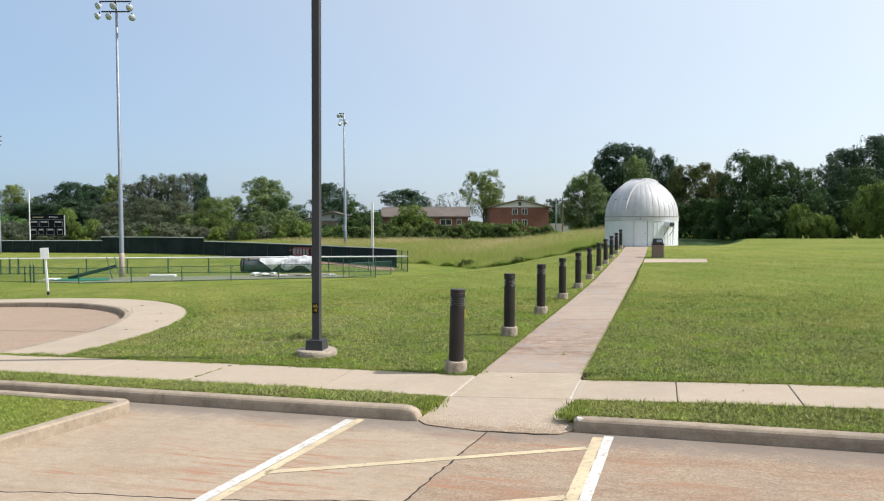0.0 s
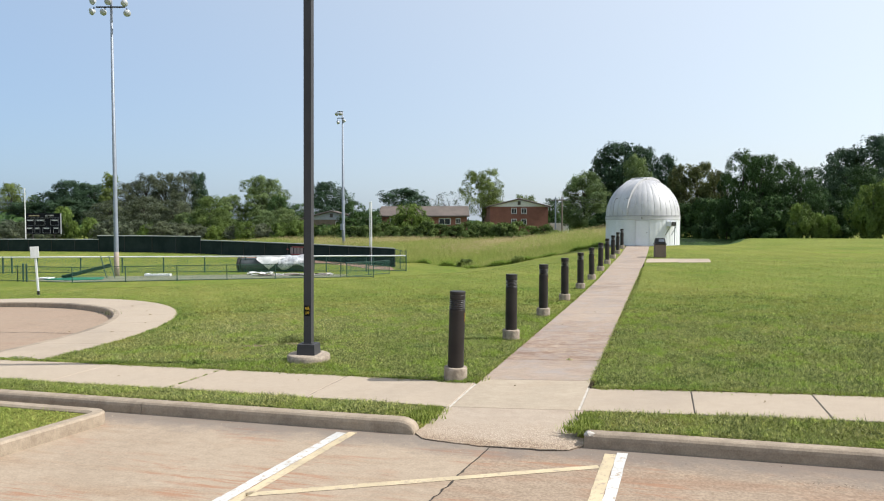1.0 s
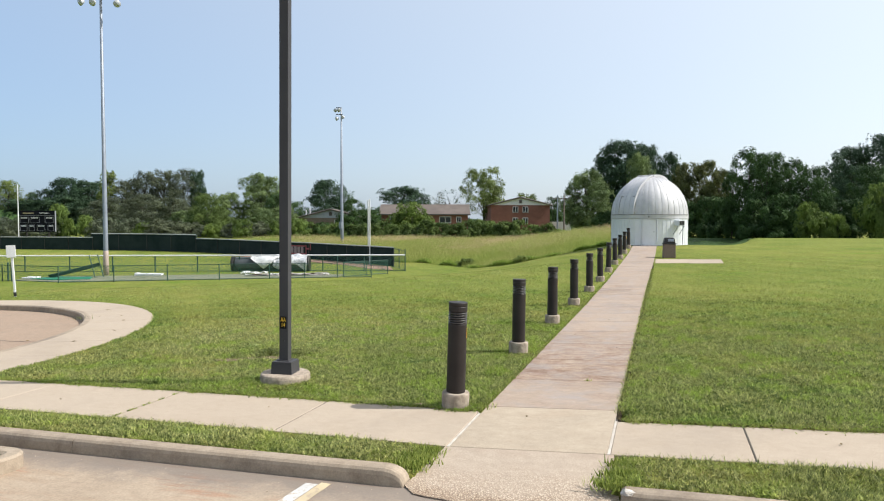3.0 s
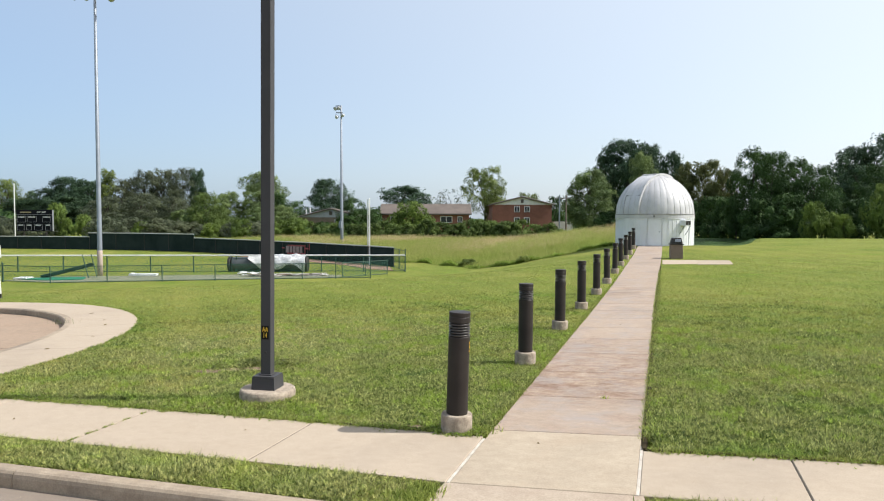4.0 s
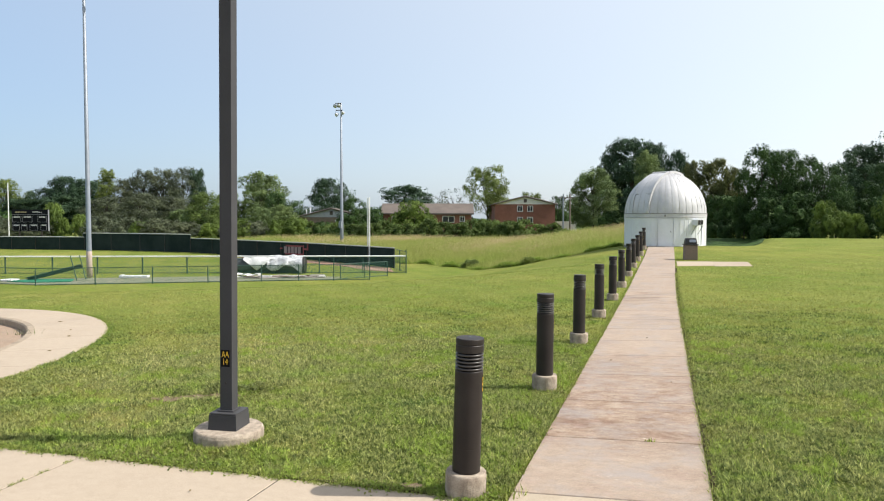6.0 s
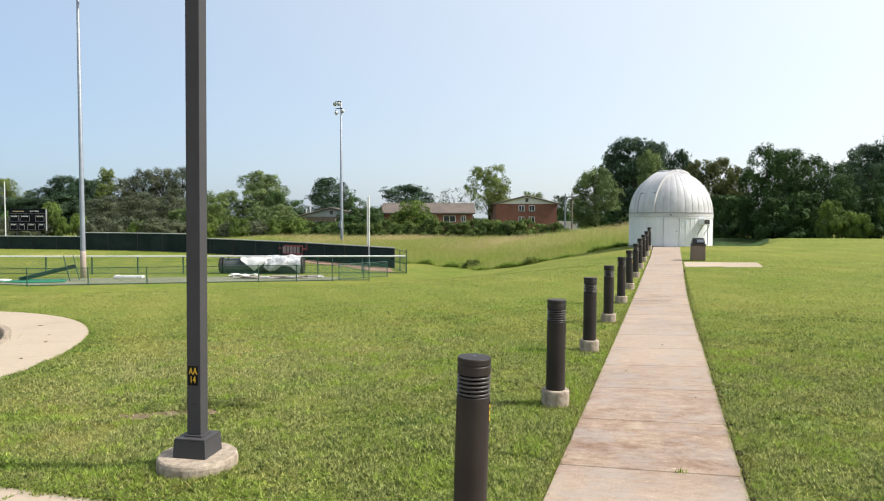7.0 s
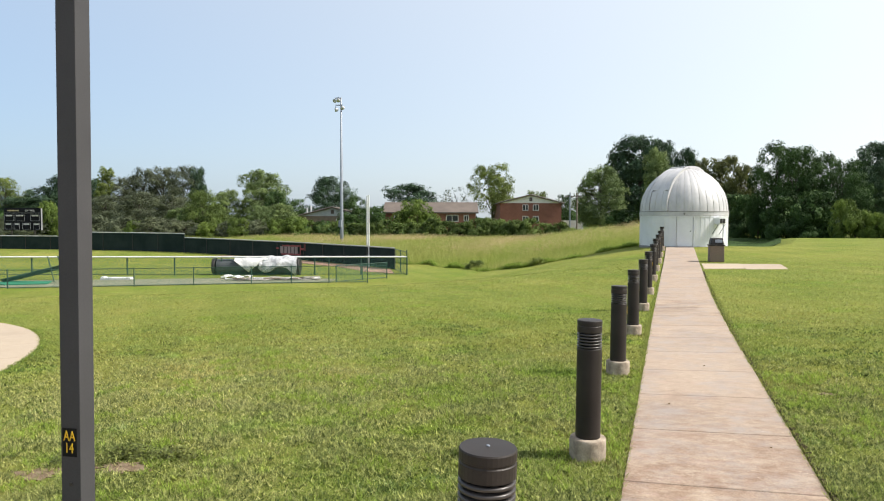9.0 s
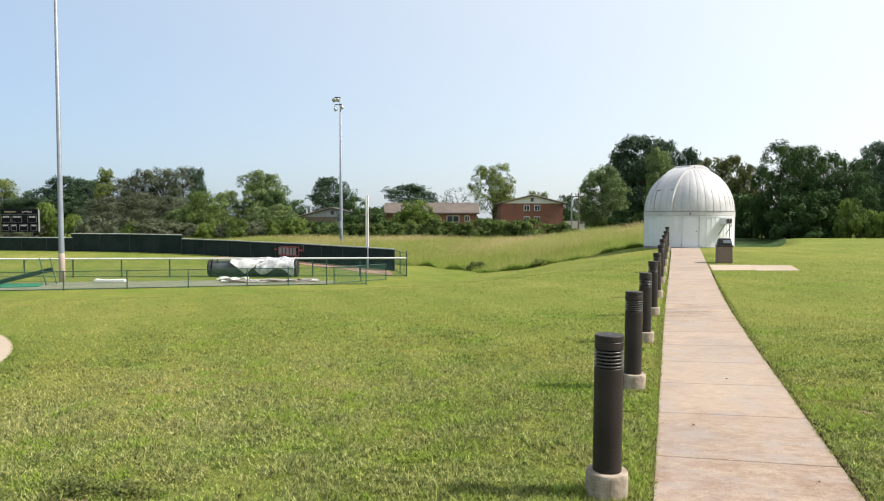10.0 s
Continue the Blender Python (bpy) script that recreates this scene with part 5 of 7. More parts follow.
for x in (-1.6, 1.6):
    bm = bmesh.new()
    box(bm, (0.18, 0.2, 2.6), (x, 0.05, -1.2))
    part("leg", bm, FASCIA, score)

# ---- bullpen clutter ----
a, b = Vector((-27.6, 35.6, 0)), Vector((-22.4, 37.35, 0))
roll = thing("tarp_roller", "dark grey field tarpaulin roller with black end wheels", "tarpaulin roller", (-25.0, 36.5, z_field(-25, 36.5)), rz=math.degrees(math.atan2(b.y - a.y, b.x - a.x)))
half = (b - a).length / 2
bm = lathe(bmesh.new(), [(0.5, -half + 0.2), (0.5, half - 0.2)], 24)
bmesh.ops.transform(bm, matrix=pose(0, 0, 0.56, 0, 90, 0), verts=bm.verts)
part("tube", bm, TARP_GREY, roll)
for s in (-1, 1):
    bm = lathe(bmesh.new(), [(0.12, -0.1), (0.54, -0.1), (0.56, -0.06), (0.56, 0.06), (0.54, 0.1), (0.12, 0.1)], 24)
    bmesh.ops.transform(bm, matrix=pose(s * half, 0, 0.56, 0, 90, 0), verts=bm.verts)
    part("end_wheel", bm, DARK, roll)


def cloth(name, label, origin, rz, height_of, seed, crumple, nu=40, nv=22, material=None, group=""):
    """A crumpled sheet: height_of(u, v) gives place across and up."""
    rng = random.Random(seed)
    off = Vector((rng.uniform(0, 50), rng.uniform(0, 50), 0))
    vs = []
    for i in range(nu + 1):
        for j in range(nv + 1):
            u, v = i / nu, j / nv
            p = Vector(height_of(u, v))
            q = Vector((p.x * 1.6, v * 4, 0)) + off
            p += Vector((noise.noise(q), noise.noise(q + Vector((9, 3, 1))), noise.noise(q * 1.3 + Vector((2, 7, 5))))) * crumple
            vs.append(tuple(p))
    fs = [(i * (nv + 1) + j, (i + 1) * (nv + 1) + j, (i + 1) * (nv + 1) + j + 1, i * (nv + 1) + j + 1) for i in range(nu) for j in range(nv)]
    ob = raw(name, vs, fs, material or TARP_WHITE, None, True)
    ob.matrix_world = pose(*origin, 0, 0, rz)
    mod = ob.modifiers.new("thickness", "SOLIDIFY")
    mod.thickness = 0.012
    return tagged(ob, label, "tarpaulin", group)


def white_flap(u, v):
    x = -1.45 + 2.5 * u
    low = 50 + 75 * max(0.0, 1 - abs(u - 0.42) / 0.42)
    a = radians(-60) + radians(60 + low) * v
    return (x + 0.25 * v * (0.4 - u), -0.64 * math.sin(a), 0.56 + 0.64 * math.cos(a))


def silver_flap(u, v):
    x = 0.25 + 2.45 * u
    low = 92 + 22 * math.sin(u * 7.5) + 25 * u
    a = radians(-60) + radians(60 + low) * v
    r = 0.64 + 0.12 * v * u
    return (x, -r * math.sin(a), max(0.05, 0.56 + r * math.cos(a)))


at = (-25.0, 36.5, z_field(-25, 36.5))
way = math.degrees(math.atan2(b.y - a.y, b.x - a.x))
cloth("tarpaulin", "white tarpaulin hanging in a point over a roller", at, way, white_flap, 4, 0.07)
cloth("tarpaulin", "crumpled silver sheeting draped over a roller", at, way, silver_flap, 5, 0.13, 44, 24, TARP_SILVER)
cloth("tarpaulin", "scrap of white sheet lying on the gravel", (-24.6, 33.6, z_field(-24.6, 33.6) + 0.07), 24, lambda u, v: (u * 1.5 - 0.7, v * 1.2 - 0.6, 0.08), 8, 0.2, 14, 12)
SHEET_GREY = surface("dirty grey sheet", (0.26, 0.23, 0.2), (0.36, 0.33, 0.3), 0.85, 2.5, 12, 0.6, 0.04)
SHEET_BROWN = surface("muddy brown sheet", (0.13, 0.085, 0.06), (0.2, 0.15, 0.12), 0.9, 3, 14, 0.6, 0.04)
cloth("ground_sheet", "grey sheet with tattered edges on the ground", (-21.8, 33.8, z_field(-21.8, 33.8) + 0.04), 27, lambda u, v: (u * 5.0 - 2.5, v * 1.9 - 0.95, 0.04), 12, 0.07, 30, 14, SHEET_GREY)
rng = random.Random(19)
for k in range(13):
    u = k / 12
    x, y = -24.1 + 4.7 * u + rng.uniform(-0.1, 0.1), 32.0 + 2.3 * u + rng.uniform(-0.1, 0.25)
    w, d = rng.uniform(0.3, 0.7), rng.uniform(0.15, 0.35)
    m = (TARP_WHITE, SHEET_BROWN, SHEET_BROWN, SHEET_GREY)[k % 4]
    word = ("white", "muddy brown", "muddy brown", "grey")[k % 4]
    cloth("sheet_scrap", "torn " + word + " scrap of sheeting on the ground", (x, y, z_field(x, y) + 0.06), rng.uniform(0, 60), lambda u, v: (u * w - w / 2, v * d - d / 2, 0.06), 30 + k, 0.1, 8, 6, m, "scraps of sheeting")
bm = bmesh.new()
box(bm, (1.75, 0.55, 0.14), (0, 0, 0.1), bevel=0.03)
box(bm, (0.2, 0.4, 0.2), (-0.75, 0.02, 0.12), bevel=0.03)
ob = part("pitching_board", bm, RAIL_CAP)
ob.matrix_world = pose(-30.6, 30.3, z_field(-30.6, 30.3), 0, 0, 22)
tagged(ob, "low white board lying on the bullpen ground", "board")
bm = bmesh.new()
prism(bm, [(-35.6, 25.5), (-33.6, 25.4), (-31.9, 26.6), (-33.0, 27.9), (-35.3, 27.3)], lambda x, y: float(lie(x, y)) + 0.07, lambda x, y: float(lie(x, y)) - 0.05)
tagged(part("turf_mat", bm, GREEN_MAT), "bright green turf mat in the bullpen", "turf mat")
bm = bmesh.new()
box(bm, (0.75, 0.9, 0.09), (-35.9, 25.9, z_field(-35.9, 25.9) + 0.09), 20, 0.01)
tagged(part("home_plate_board", bm, RAIL_CAP), "pale square board at the end of a green mat", "board")
net = thing("batting_net", "collapsed green batting net on leaning posts", "batting net")
bm = bmesh.new()
a, b = Vector((-35.2, 26.6, z_field(-35, 26.6) + 0.12)), Vector((-33.0, 28.5, z_field(-33, 28.5) + 0.85))
side = Vector((0.55, -0.8, 0))
for k in range(46):
    u = k / 45
    p = a.lerp(b, u)
    rod(bm, p - side * 0.25 + Vector((0, 0, -0.12)), p + side * (0.3 + 0.2 * (1 - u)) + Vector((0, 0, 0.1)), 0.014, None, 4)
for k in range(9):
    h = Vector((0, 0, 0.22 * k / 8 - 0.12))
    rod(bm, a + side * (0.55 * k / 8 - 0.25) + h, b + side * (0.55 * k / 8 - 0.25) + h, 0.02, None, 4)
part("netting", bm, GREEN_STEEL, net)
for p, q in (((-32.8, 27.6), 1.5), ((-32.7, 28.2), 1.5)):
    bm = bmesh.new()
    z = z_field(*p)
    rod(bm, (p[0] + 0.35, p[1], z - 0.1), (p[0] - 0.25, p[1] + 0.1, z + q), 0.03)
    part("post", bm, GREEN_STEEL, net)

# ---- blank sign by the loop ----
sg = (-21.85, 12.75)
sign = thing("sign_post", "blank white sign board on a leaning white post", "sign", (sg[0], sg[1], z_field(*sg)), rz=30, ry=-3.0)
bm = bmesh.new()
box(bm, (0.075, 0.075, 1.75), (0, 0, 0.775), bevel=0.01)
part("post", bm, RAIL_CAP, sign)
bm = bmesh.new()
box(bm, (0.09, 0.09, 0.16), (0, 0, 0.09), bevel=0.01)
part("foot", bm, DARK, sign)
bm = bmesh.new()
box(bm, (0.33, 0.04, 0.48), (0, -0.06, 1.78), bevel=0.01)
part("board", bm, RAIL_CAP, sign)


# ---- houses ----
def house(name, label, at, rz, width, depth, eaves, rise, wall, roof, windows, gable_front, gable=None, base=-2.0):
    h = thing(name, label, "house", (at[0], at[1], -1.0), group="houses behind the hedge", rz=rz)
    bm = bmesh.new()
    box(bm, (width, depth, eaves - base), (0, depth / 2, (eaves + base) / 2))
    part("wall", bm, wall, h)
    ov = 0.45
    bm = bmesh.new()
    if gable_front:
        for s in (-1, 1):
            v = [bm.verts.new(c) for c in ((s * (width / 2 + ov), -ov, eaves - 0.12), (0, -ov, eaves + rise), (0, depth + ov, eaves + rise), (s * (width / 2 + ov), depth + ov, eaves - 0.12))]
            w = [bm.verts.new(x.co + Vector((0, 0, 0.2))) for x in v]
            bm.faces.new(v); bm.faces.new(w[::-1])
            for i in range(4):
                bm.faces.new((v[i], v[(i + 1) % 4], w[(i + 1) % 4], w[i]))
    else:
        for s in (0, 1):
            y0 = -ov if s == 0 else depth + ov
            v = [bm.verts.new(c) for c in ((-width / 2 - ov, y0, eaves - 0.12), (width / 2 + ov, y0, eaves - 0.12), (width / 2 + ov, depth / 2, eaves + rise), (-width / 2 - ov, depth / 2, eaves + rise))]
            w = [bm.verts.new(x.co + Vector((0, 0, 0.2))) for x in v]
            bm.faces.new(v); bm.faces.new(w[::-1])
            for i in range(4):
                bm.faces.new((v[i], v[(i + 1) % 4], w[(i + 1) % 4], w[i]))
    part("roof", bm, roof, h)
    bm = bmesh.new()
    if gable_front:
        vs = [(-width / 2, 0.0, eaves), (width / 2, 0.0, eaves), (0, 0.0, eaves + rise - 0.05)]
        push = Vector((0, -0.03, 0))
        back = Vector((0, 0.2, 0))
    else:
        vs = [(width / 2, 0.0, eaves), (width / 2, depth, eaves), (width / 2, depth / 2, eaves + rise - 0.05)]
        push = Vector((0.03, 0, 0))
        back = Vector((-0.2, 0, 0))
    f = [bm.verts.new(Vector(c) + push) for c in vs]
    g = [bm.verts.new(Vector(c) + back) for c in vs]
    bm.faces.new(f); bm.faces.new(g[::-1])
    for i in range(3):
        bm.faces.new((f[i], f[(i + 1) % 3], g[(i + 1) % 3], g[i]))
    part("gable", bm, gable or SIDING, h, "pale sided gable")
    if gable_front:
        for s in (-1, 1):
            bm = bmesh.new()
            rod(bm, (s * (width / 2 + ov), -ov - 0.03, eaves), (0, -ov - 0.03, eaves + rise + 0.1), 0.13, None, 4)
            part("bargeboard", bm, FASCIA, h)
        bm = bmesh.new()
        box(bm, (0.55, 0.12, 0.7), (0, -0.1, eaves + rise - 0.75))
        part("vent", bm, FASCIA, h)
    else:
        bm = bmesh.new()
        box(bm, (width + 2 * ov, 0.1, 0.2), (0, -ov - 0.06, eaves - 0.05))
        part("gutter", bm, FASCIA, h)
    for x, z, w, t in windows:
        bm = bmesh.new()
        for dx, dz, sx, sz in ((0, t / 2, w, 0.09), (0, -t / 2, w, 0.09), (-w / 2, 0, 0.09, t), (w / 2, 0, 0.09, t), (0, 0, 0.07, t)):
            box(bm, (sx, 0.14, sz), (x + dx, -0.05, z + dz))
        win = part("window", bm, FRAME_WHITE, h)
        for s in (-1, 1):
            bm = bmesh.new()
            box(bm, (w / 2 - 0.1, 0.03, t - 0.1), (x + s * w / 4, -0.03, z))
            part("pane", bm, GLASS, win)
        bm = bmesh.new()
        box(bm, (w + 0.2, 0.2, 0.08), (x, -0.07, z - t / 2 - 0.07))
        part("sill", bm, FASCIA, win)
    return h


house("apartment_house", "two-storey red brick house with a pale gable", (-23.9, 125.2), 18.4, 11.5, 16, 6.25, 1.45, BRICK, ROOF_BROWN,
      [(-1.0, 5.4, 1.0, 1.05), (0.95, 5.4, 1.0, 1.05), (-1.0, 3.25, 1.0, 1.05), (0.95, 3.25, 1.0, 1.05)], True)
house("long_house", "single-storey brick house with a long brown roof", (-39.3, 112.4), 18.0, 16.0, 8, 4.35, 1.75, BRICK, ROOF_BROWN,
      [(-5.6, 3.35, 1.6, 1.1), (3.8, 3.35, 2.1, 1.1), (6.3, 3.4, 0.8, 1.0)], False)
house("bungalow", "dull brown bungalow with a grey-blue gable", (-55.4, 106.2), 18.0, 11.4, 7, 3.7, 1.5, WOOD_POLE, ROOF_BROWN, [(1.4, 2.9, 1.3, 0.9)], True, GREY_SIDING)
bm = bmesh.new()
box(bm, (3.9, 5, 3.0), (0, 2.5, 0.4))
ob = part("shed", bm, SIDING)
ob.matrix_world = pose(-17.2, 134.6, 0.1, 0, 0, 18)
tagged(ob, "low white shed roof beyond the hedge", "shed")
for k, (x, y) in enumerate(((-15.2, 114.8), (-14.1, 115.2))):
    up = thing("utility_pole", "weathered wooden utility pole with a crossarm", "utility pole", (x, y, -1.2), group="utility poles")
    bm = lathe(bmesh.new(), [(0.16, 0), (0.11, 7.9), (0, 7.95)], 8)
    part("pole", bm, GALV if k == 0 else WOOD_POLE, up)
    bm = bmesh.new()
    box(bm, (1.6, 0.1, 0.12), (0, 0, 7.3))
    part("crossarm", bm, WOOD_POLE, up)

    for z in (6.9, 7.42):
        bm = bmesh.new()
        rod(bm, (0.55, 0, z), (14.0, 2.0, z - 0.15), 0.02, None, 4)
        part("wire", bm, DARK, up)
for x, z in ((-3.6, 4.5), (-2.8, 4.8)):
    v = thing("vent_pipe", "pale vent pipe on a bungalow roof", "vent pipe", (-57.2 + x, 106.9, z - 1.35))
    bm = lathe(bmesh.new(), [(0.09, -0.6), (0.09, 0.9), (0.11, 0.92), (0.11, 1.0), (0, 1.02)], 8)
    part("pipe", bm, RAIL_CAP, v)


# ---- trees ----
def loose_mesh(name, verts, corners, material, parent=None):
    """A mesh of many loose faces with the same number of corners, from an array of corner places."""
    n = len(verts)
    me = bpy.data.meshes.new(name)
    me.vertices.add(n)
    me.vertices.foreach_set("co", np.ascontiguousarray(verts, dtype=np.float32).ravel())
    me.loops.add(n)
    me.loops.foreach_set("vertex_index", np.arange(n, dtype=np.int32))
    me.polygons.add(n // corners)
    me.polygons.foreach_set("loop_start", np.arange(0, n, corners, dtype=np.int32))
    me.update(calc_edges=True)
    me.materials.append(material)
    ob = new(name, me)
    ob.parent = parent
    return ob


def leaf_faces(rs, centres, outward, size, jitter=0.3):
    """Leaf sprays as three-cornered flakes that look roughly outward."""
    n = len(centres)
    nrm = outward + rs.normal(0, jitter, (n, 3))
    nrm /= np.linalg.norm(nrm, axis=1, keepdims=True) + 1e-9
    ref = rs.normal(0, 1, (n, 3))
    a = np.cross(nrm, ref)
    a /= np.linalg.norm(a, axis=1, keepdims=True) + 1e-9
    b = np.cross(nrm, a)
    s = size * rs.uniform(0.55, 1.35, (n, 1))
    w = s * rs.uniform(0.6, 1.1, (n, 1))
    return np.stack([centres - a * s - b * w * 0.4, centres + a * s - b * w * 0.4, centres + b * w * 0.8], 1).reshape(-1, 3)


def crown_points(rs, height, radius, low, lobes, leaves, top_shape, airy):
    """Places and outward ways of leaves on a crown of boughs, each bough a heap of smaller leafy lumps."""
    cs, rads = [], []
    for k in range(lobes):
        u = (k + rs.uniform(0, 1)) / lobes
        z = low + (height - low) * (0.06 + 0.9 * u)
        env = max(0.2, math.sin(math.pi * (0.14 + 0.79 * u ** top_shape))) ** 0.65 * radius
        a = rs.uniform(0, 2 * math.pi)
        d = env * math.sqrt(rs.uniform(0.12, 1)) * 0.78
        r = radius * rs.uniform(0.22, 0.42) * (1.12 - 0.42 * u)
        cs.append((d * math.cos(a), d * math.sin(a), min(z, height - r * 0.8)))
        rads.append(r)
    cs, rads = np.array(cs), np.array(rads)
    per = 11
    knob = rs.normal(0, 1, (lobes * per, 3))
    knob[:, 2] = np.abs(knob[:, 2]) * np.where(rs.uniform(0, 1, len(knob)) < 0.72, 1, -1)
    knob /= np.linalg.norm(knob, axis=1, keepdims=True)
    home = np.repeat(np.arange(lobes), per)
    kr = rads[home] * rs.uniform(0.24, 0.5, len(home))
    kc = cs[home] + knob * (rads[home] * rs.uniform(0.5, 0.9, len(home)))[:, None] * np.array([1.05, 1.05, 0.85])
    pick = rs.choice(len(home), leaves, p=kr ** 2 / np.sum(kr ** 2))
    way = rs.normal(0, 1, (leaves, 3)) + knob[pick] * 0.7
    way /= np.linalg.norm(way, axis=1, keepdims=True)
    rr = kr[pick] * (1 - airy * rs.uniform(0, 1, leaves) ** 2) * rs.uniform(0.85, 1.2, leaves)
    pts = kc[pick] + way * rr[:, None] + rs.normal(0, 0.011, (leaves, 3)) * radius
    face = way * 0.6 + knob[pick] * 0.5 + np.array([0.0, 0.0, 0.2])
    face /= np.linalg.norm(face, axis=1, keepdims=True)
    pts[:, 2] = np.maximum(pts[:, 2], 0.05)
    grow = np.array([radius / np.percentile(np.hypot(pts[:, 0], pts[:, 1]), 97)] * 2 + [height / np.percentile(pts[:, 2], 99.6)])
    return pts * grow, face, cs * grow


def tree(name, label, seed, height, radius, low, lobes, leaves, size, material, trunk_r=0.2, top_shape=1.0, airy=0.5, category="tree", group="trees round the field"):
    rs = np.random.RandomState(seed)
    t = thing(name, label, category, group=group)
    pts, way, cs = crown_points(rs, height, radius, low, lobes, leaves, top_shape, airy)
    bm = bmesh.new()
    spine = [Vector((0, 0, -0.4))]
    for k in range(1, 6):
        spine.append(Vector((rs.normal(0, 0.05) * height * 0.2 * k / 5, rs.normal(0, 0.05) * height * 0.2 * k / 5, height * 0.78 * k / 5)))
    for k in range(5):
        rod(bm, spine[k], spine[k + 1], trunk_r * (1 - 0.17 * k), trunk_r * (1 - 0.17 * (k + 1)), 8)
    for k in range(0, len(cs), max(1, len(cs) // 14)):
        c = Vector(cs[k])
        base = spine[min(4, max(1, int(5 * (c.z * 0.7) / (height * 0.78))))]
        mid = base.lerp(c, 0.5) + Vector((0, 0, 0.08 * height * 0.3))
        rod(bm, base, mid, trunk_r * 0.4, trunk_r * 0.22, 6)
        rod(bm, mid, c, trunk_r * 0.22, trunk_r * 0.06, 5)
    part("trunk", bm, BARK, t, "trunk and limbs")
    loose_mesh("crown", leaf_faces(rs, pts, way, size), 3, material, t)
    return t


def plant(kind, size, places, seed):
    """Copies of a tree at (x, y, height of its top, radius)."""
    rng = random.Random(seed)
    spots = []
    for x, y, top, r in places:
        z = float(lie(x, y)) - 0.05
        sx, sz = r / size[1], (top - z) / size[0]
        spots.append(pose(x, y, z, 0, 0, rng.uniform(0, 360)) @ Matrix.Diagonal((sx, sx * rng.uniform(0.92, 1.08), sz, 1)))
    for m in spots[1:]:
        copy_thing(kind, m)
    kind.matrix_world = spots[0]


D = (9.5, 3.8)
plant(tree("oak_tree", "dark green broad oak at the wood's edge", 1, *D, 1.6, 64, 21500, 0.12, OAK, 0.26, 0.9), D,
      [(-161.4, 143.0, 10.9, 7.0), (-154.0, 143.0, 13.9, 6.5), (-63.9, 121.4, 10.6, 4.9), (-4.9, 140.0, 18.6, 6.8), (37.9, 150.0, 16.9, 5.0), (44.2, 150.0, 19.2, 6.2)], 1)
plant(tree("oak_tree", "dark green broad oak behind the field", 2, *D, 2.0, 62, 21500, 0.12, OAK, 0.26, 0.8), D,
      [(-167.1, 140.0, 8.0, 6.4), (-150.1, 146.0, 13.2, 5.8), (-115.3, 147.0, 15.5, 2.7), (-54.1, 140.0, 9.9, 7.2), (3.8, 140.0, 15.9, 3.1), (46.5, 140.0, 17.4, 6.0), (32.2, 118.0, 11.0, 4.2), (-151.1, 138.0, 8.6, 7.1), (-0.7, 142.0, 17.9, 3.8), (-9.4, 141.0, 15.8, 3.3)], 2)
plant(tree("maple_tree", "mid green leafy tree with foliage to the ground", 3, *D, 0.5, 62, 21500, 0.11, MAPLE, 0.2, 0.75, 0.45), D,
      [(-62.7, 100.0, 6.9, 3.1), (13.6, 93.9, 11.8, 3.1), (18.5, 92.0, 10.1, 3.3), (-49.2, 102.0, 6.0, 3.0), (28.7, 95.6, 9.6, 3.3), (11.6, 93.9, 8.9, 1.9), (-68.8, 86.0, 3.8, 2.6)], 3)
plant(tree("maple_tree", "mid green leafy tree at the lawn's edge", 4, *D, 0.7, 60, 21500, 0.11, MAPLE, 0.2, 0.85, 0.45), D,
      [(15.3, 90.5, 10.8, 3.0), (20.0, 89.0, 9.0, 2.9), (20.8, 86.2, 7.4, 2.0), (16.6, 95.0, 11.2, 3.0), (-47.9, 108.0, 4.2, 2.8), (-21.3, 150.0, 7.6, 2.8), (-64.6, 110.0, 5.8, 2.6)], 4)
plant(tree("maple_tree", "dense dark green tree, rounded to a point, behind the outfield", 17, 9.5, 4.6, 0.3, 84, 26000, 0.118, VINE, 0.2, 0.55, 0.3), (9.5, 4.6),
      [(-67.1, 86.0, 6.5, 3.5)], 17)
plant(tree("olive_tree", "dull olive-green tree in the wood", 5, *D, 0.6, 72, 24000, 0.1, DUSTY, 0.22, 0.8, 0.45), D,
      [(-132.3, 140.0, 12.8, 5.1), (-128.6, 143.0, 15.1, 5.6), (-124.1, 145.0, 15.5, 5.6), (-118.7, 146.0, 15.8, 5.2), (-123.6, 125.0, 7.6, 6.0), (-111.2, 122.0, 8.2, 5.9), (-101.2, 120.0, 7.3, 4.6)], 5)
plant(tree("lime_tree", "light green airy tree with gaps in its crown", 6, *D, 2.6, 38, 19000, 0.102, LIME, 0.2, 0.9, 0.75), D,
      [(-172.7, 140.0, 13.4, 5.5), (-34.0, 136.0, 13.5, 5.7), (-27.1, 148.0, 8.4, 3.5)], 6)
plant(tree("elm_tree", "fresh green full-leaved elm by the meadow", 15, *D, 0.8, 70, 27000, 0.12, ELM, 0.2, 0.85, 0.5), D,
      [(-10.6, 120.0, 11.2, 4.7), (-1.3, 115.0, 13.5, 2.9), (-83.0, 100.0, 4.0, 2.6), (-54.5, 88.0, 4.4, 2.4), (-78.6, 120.0, 11.9, 5.3), (-83.4, 115.0, 7.9, 3.7), (-60.5, 92.0, 4.2, 2.4)], 15)
plant(tree("poplar_tree", "light green pointed tree above the wood", 7, 10.0, 2.0, 0.6, 90, 22800, 0.093, LIME, 0.18, 0.55, 0.6), (10.0, 2.0),
      [(-135.8, 138.0, 15.1, 3.6)], 7)
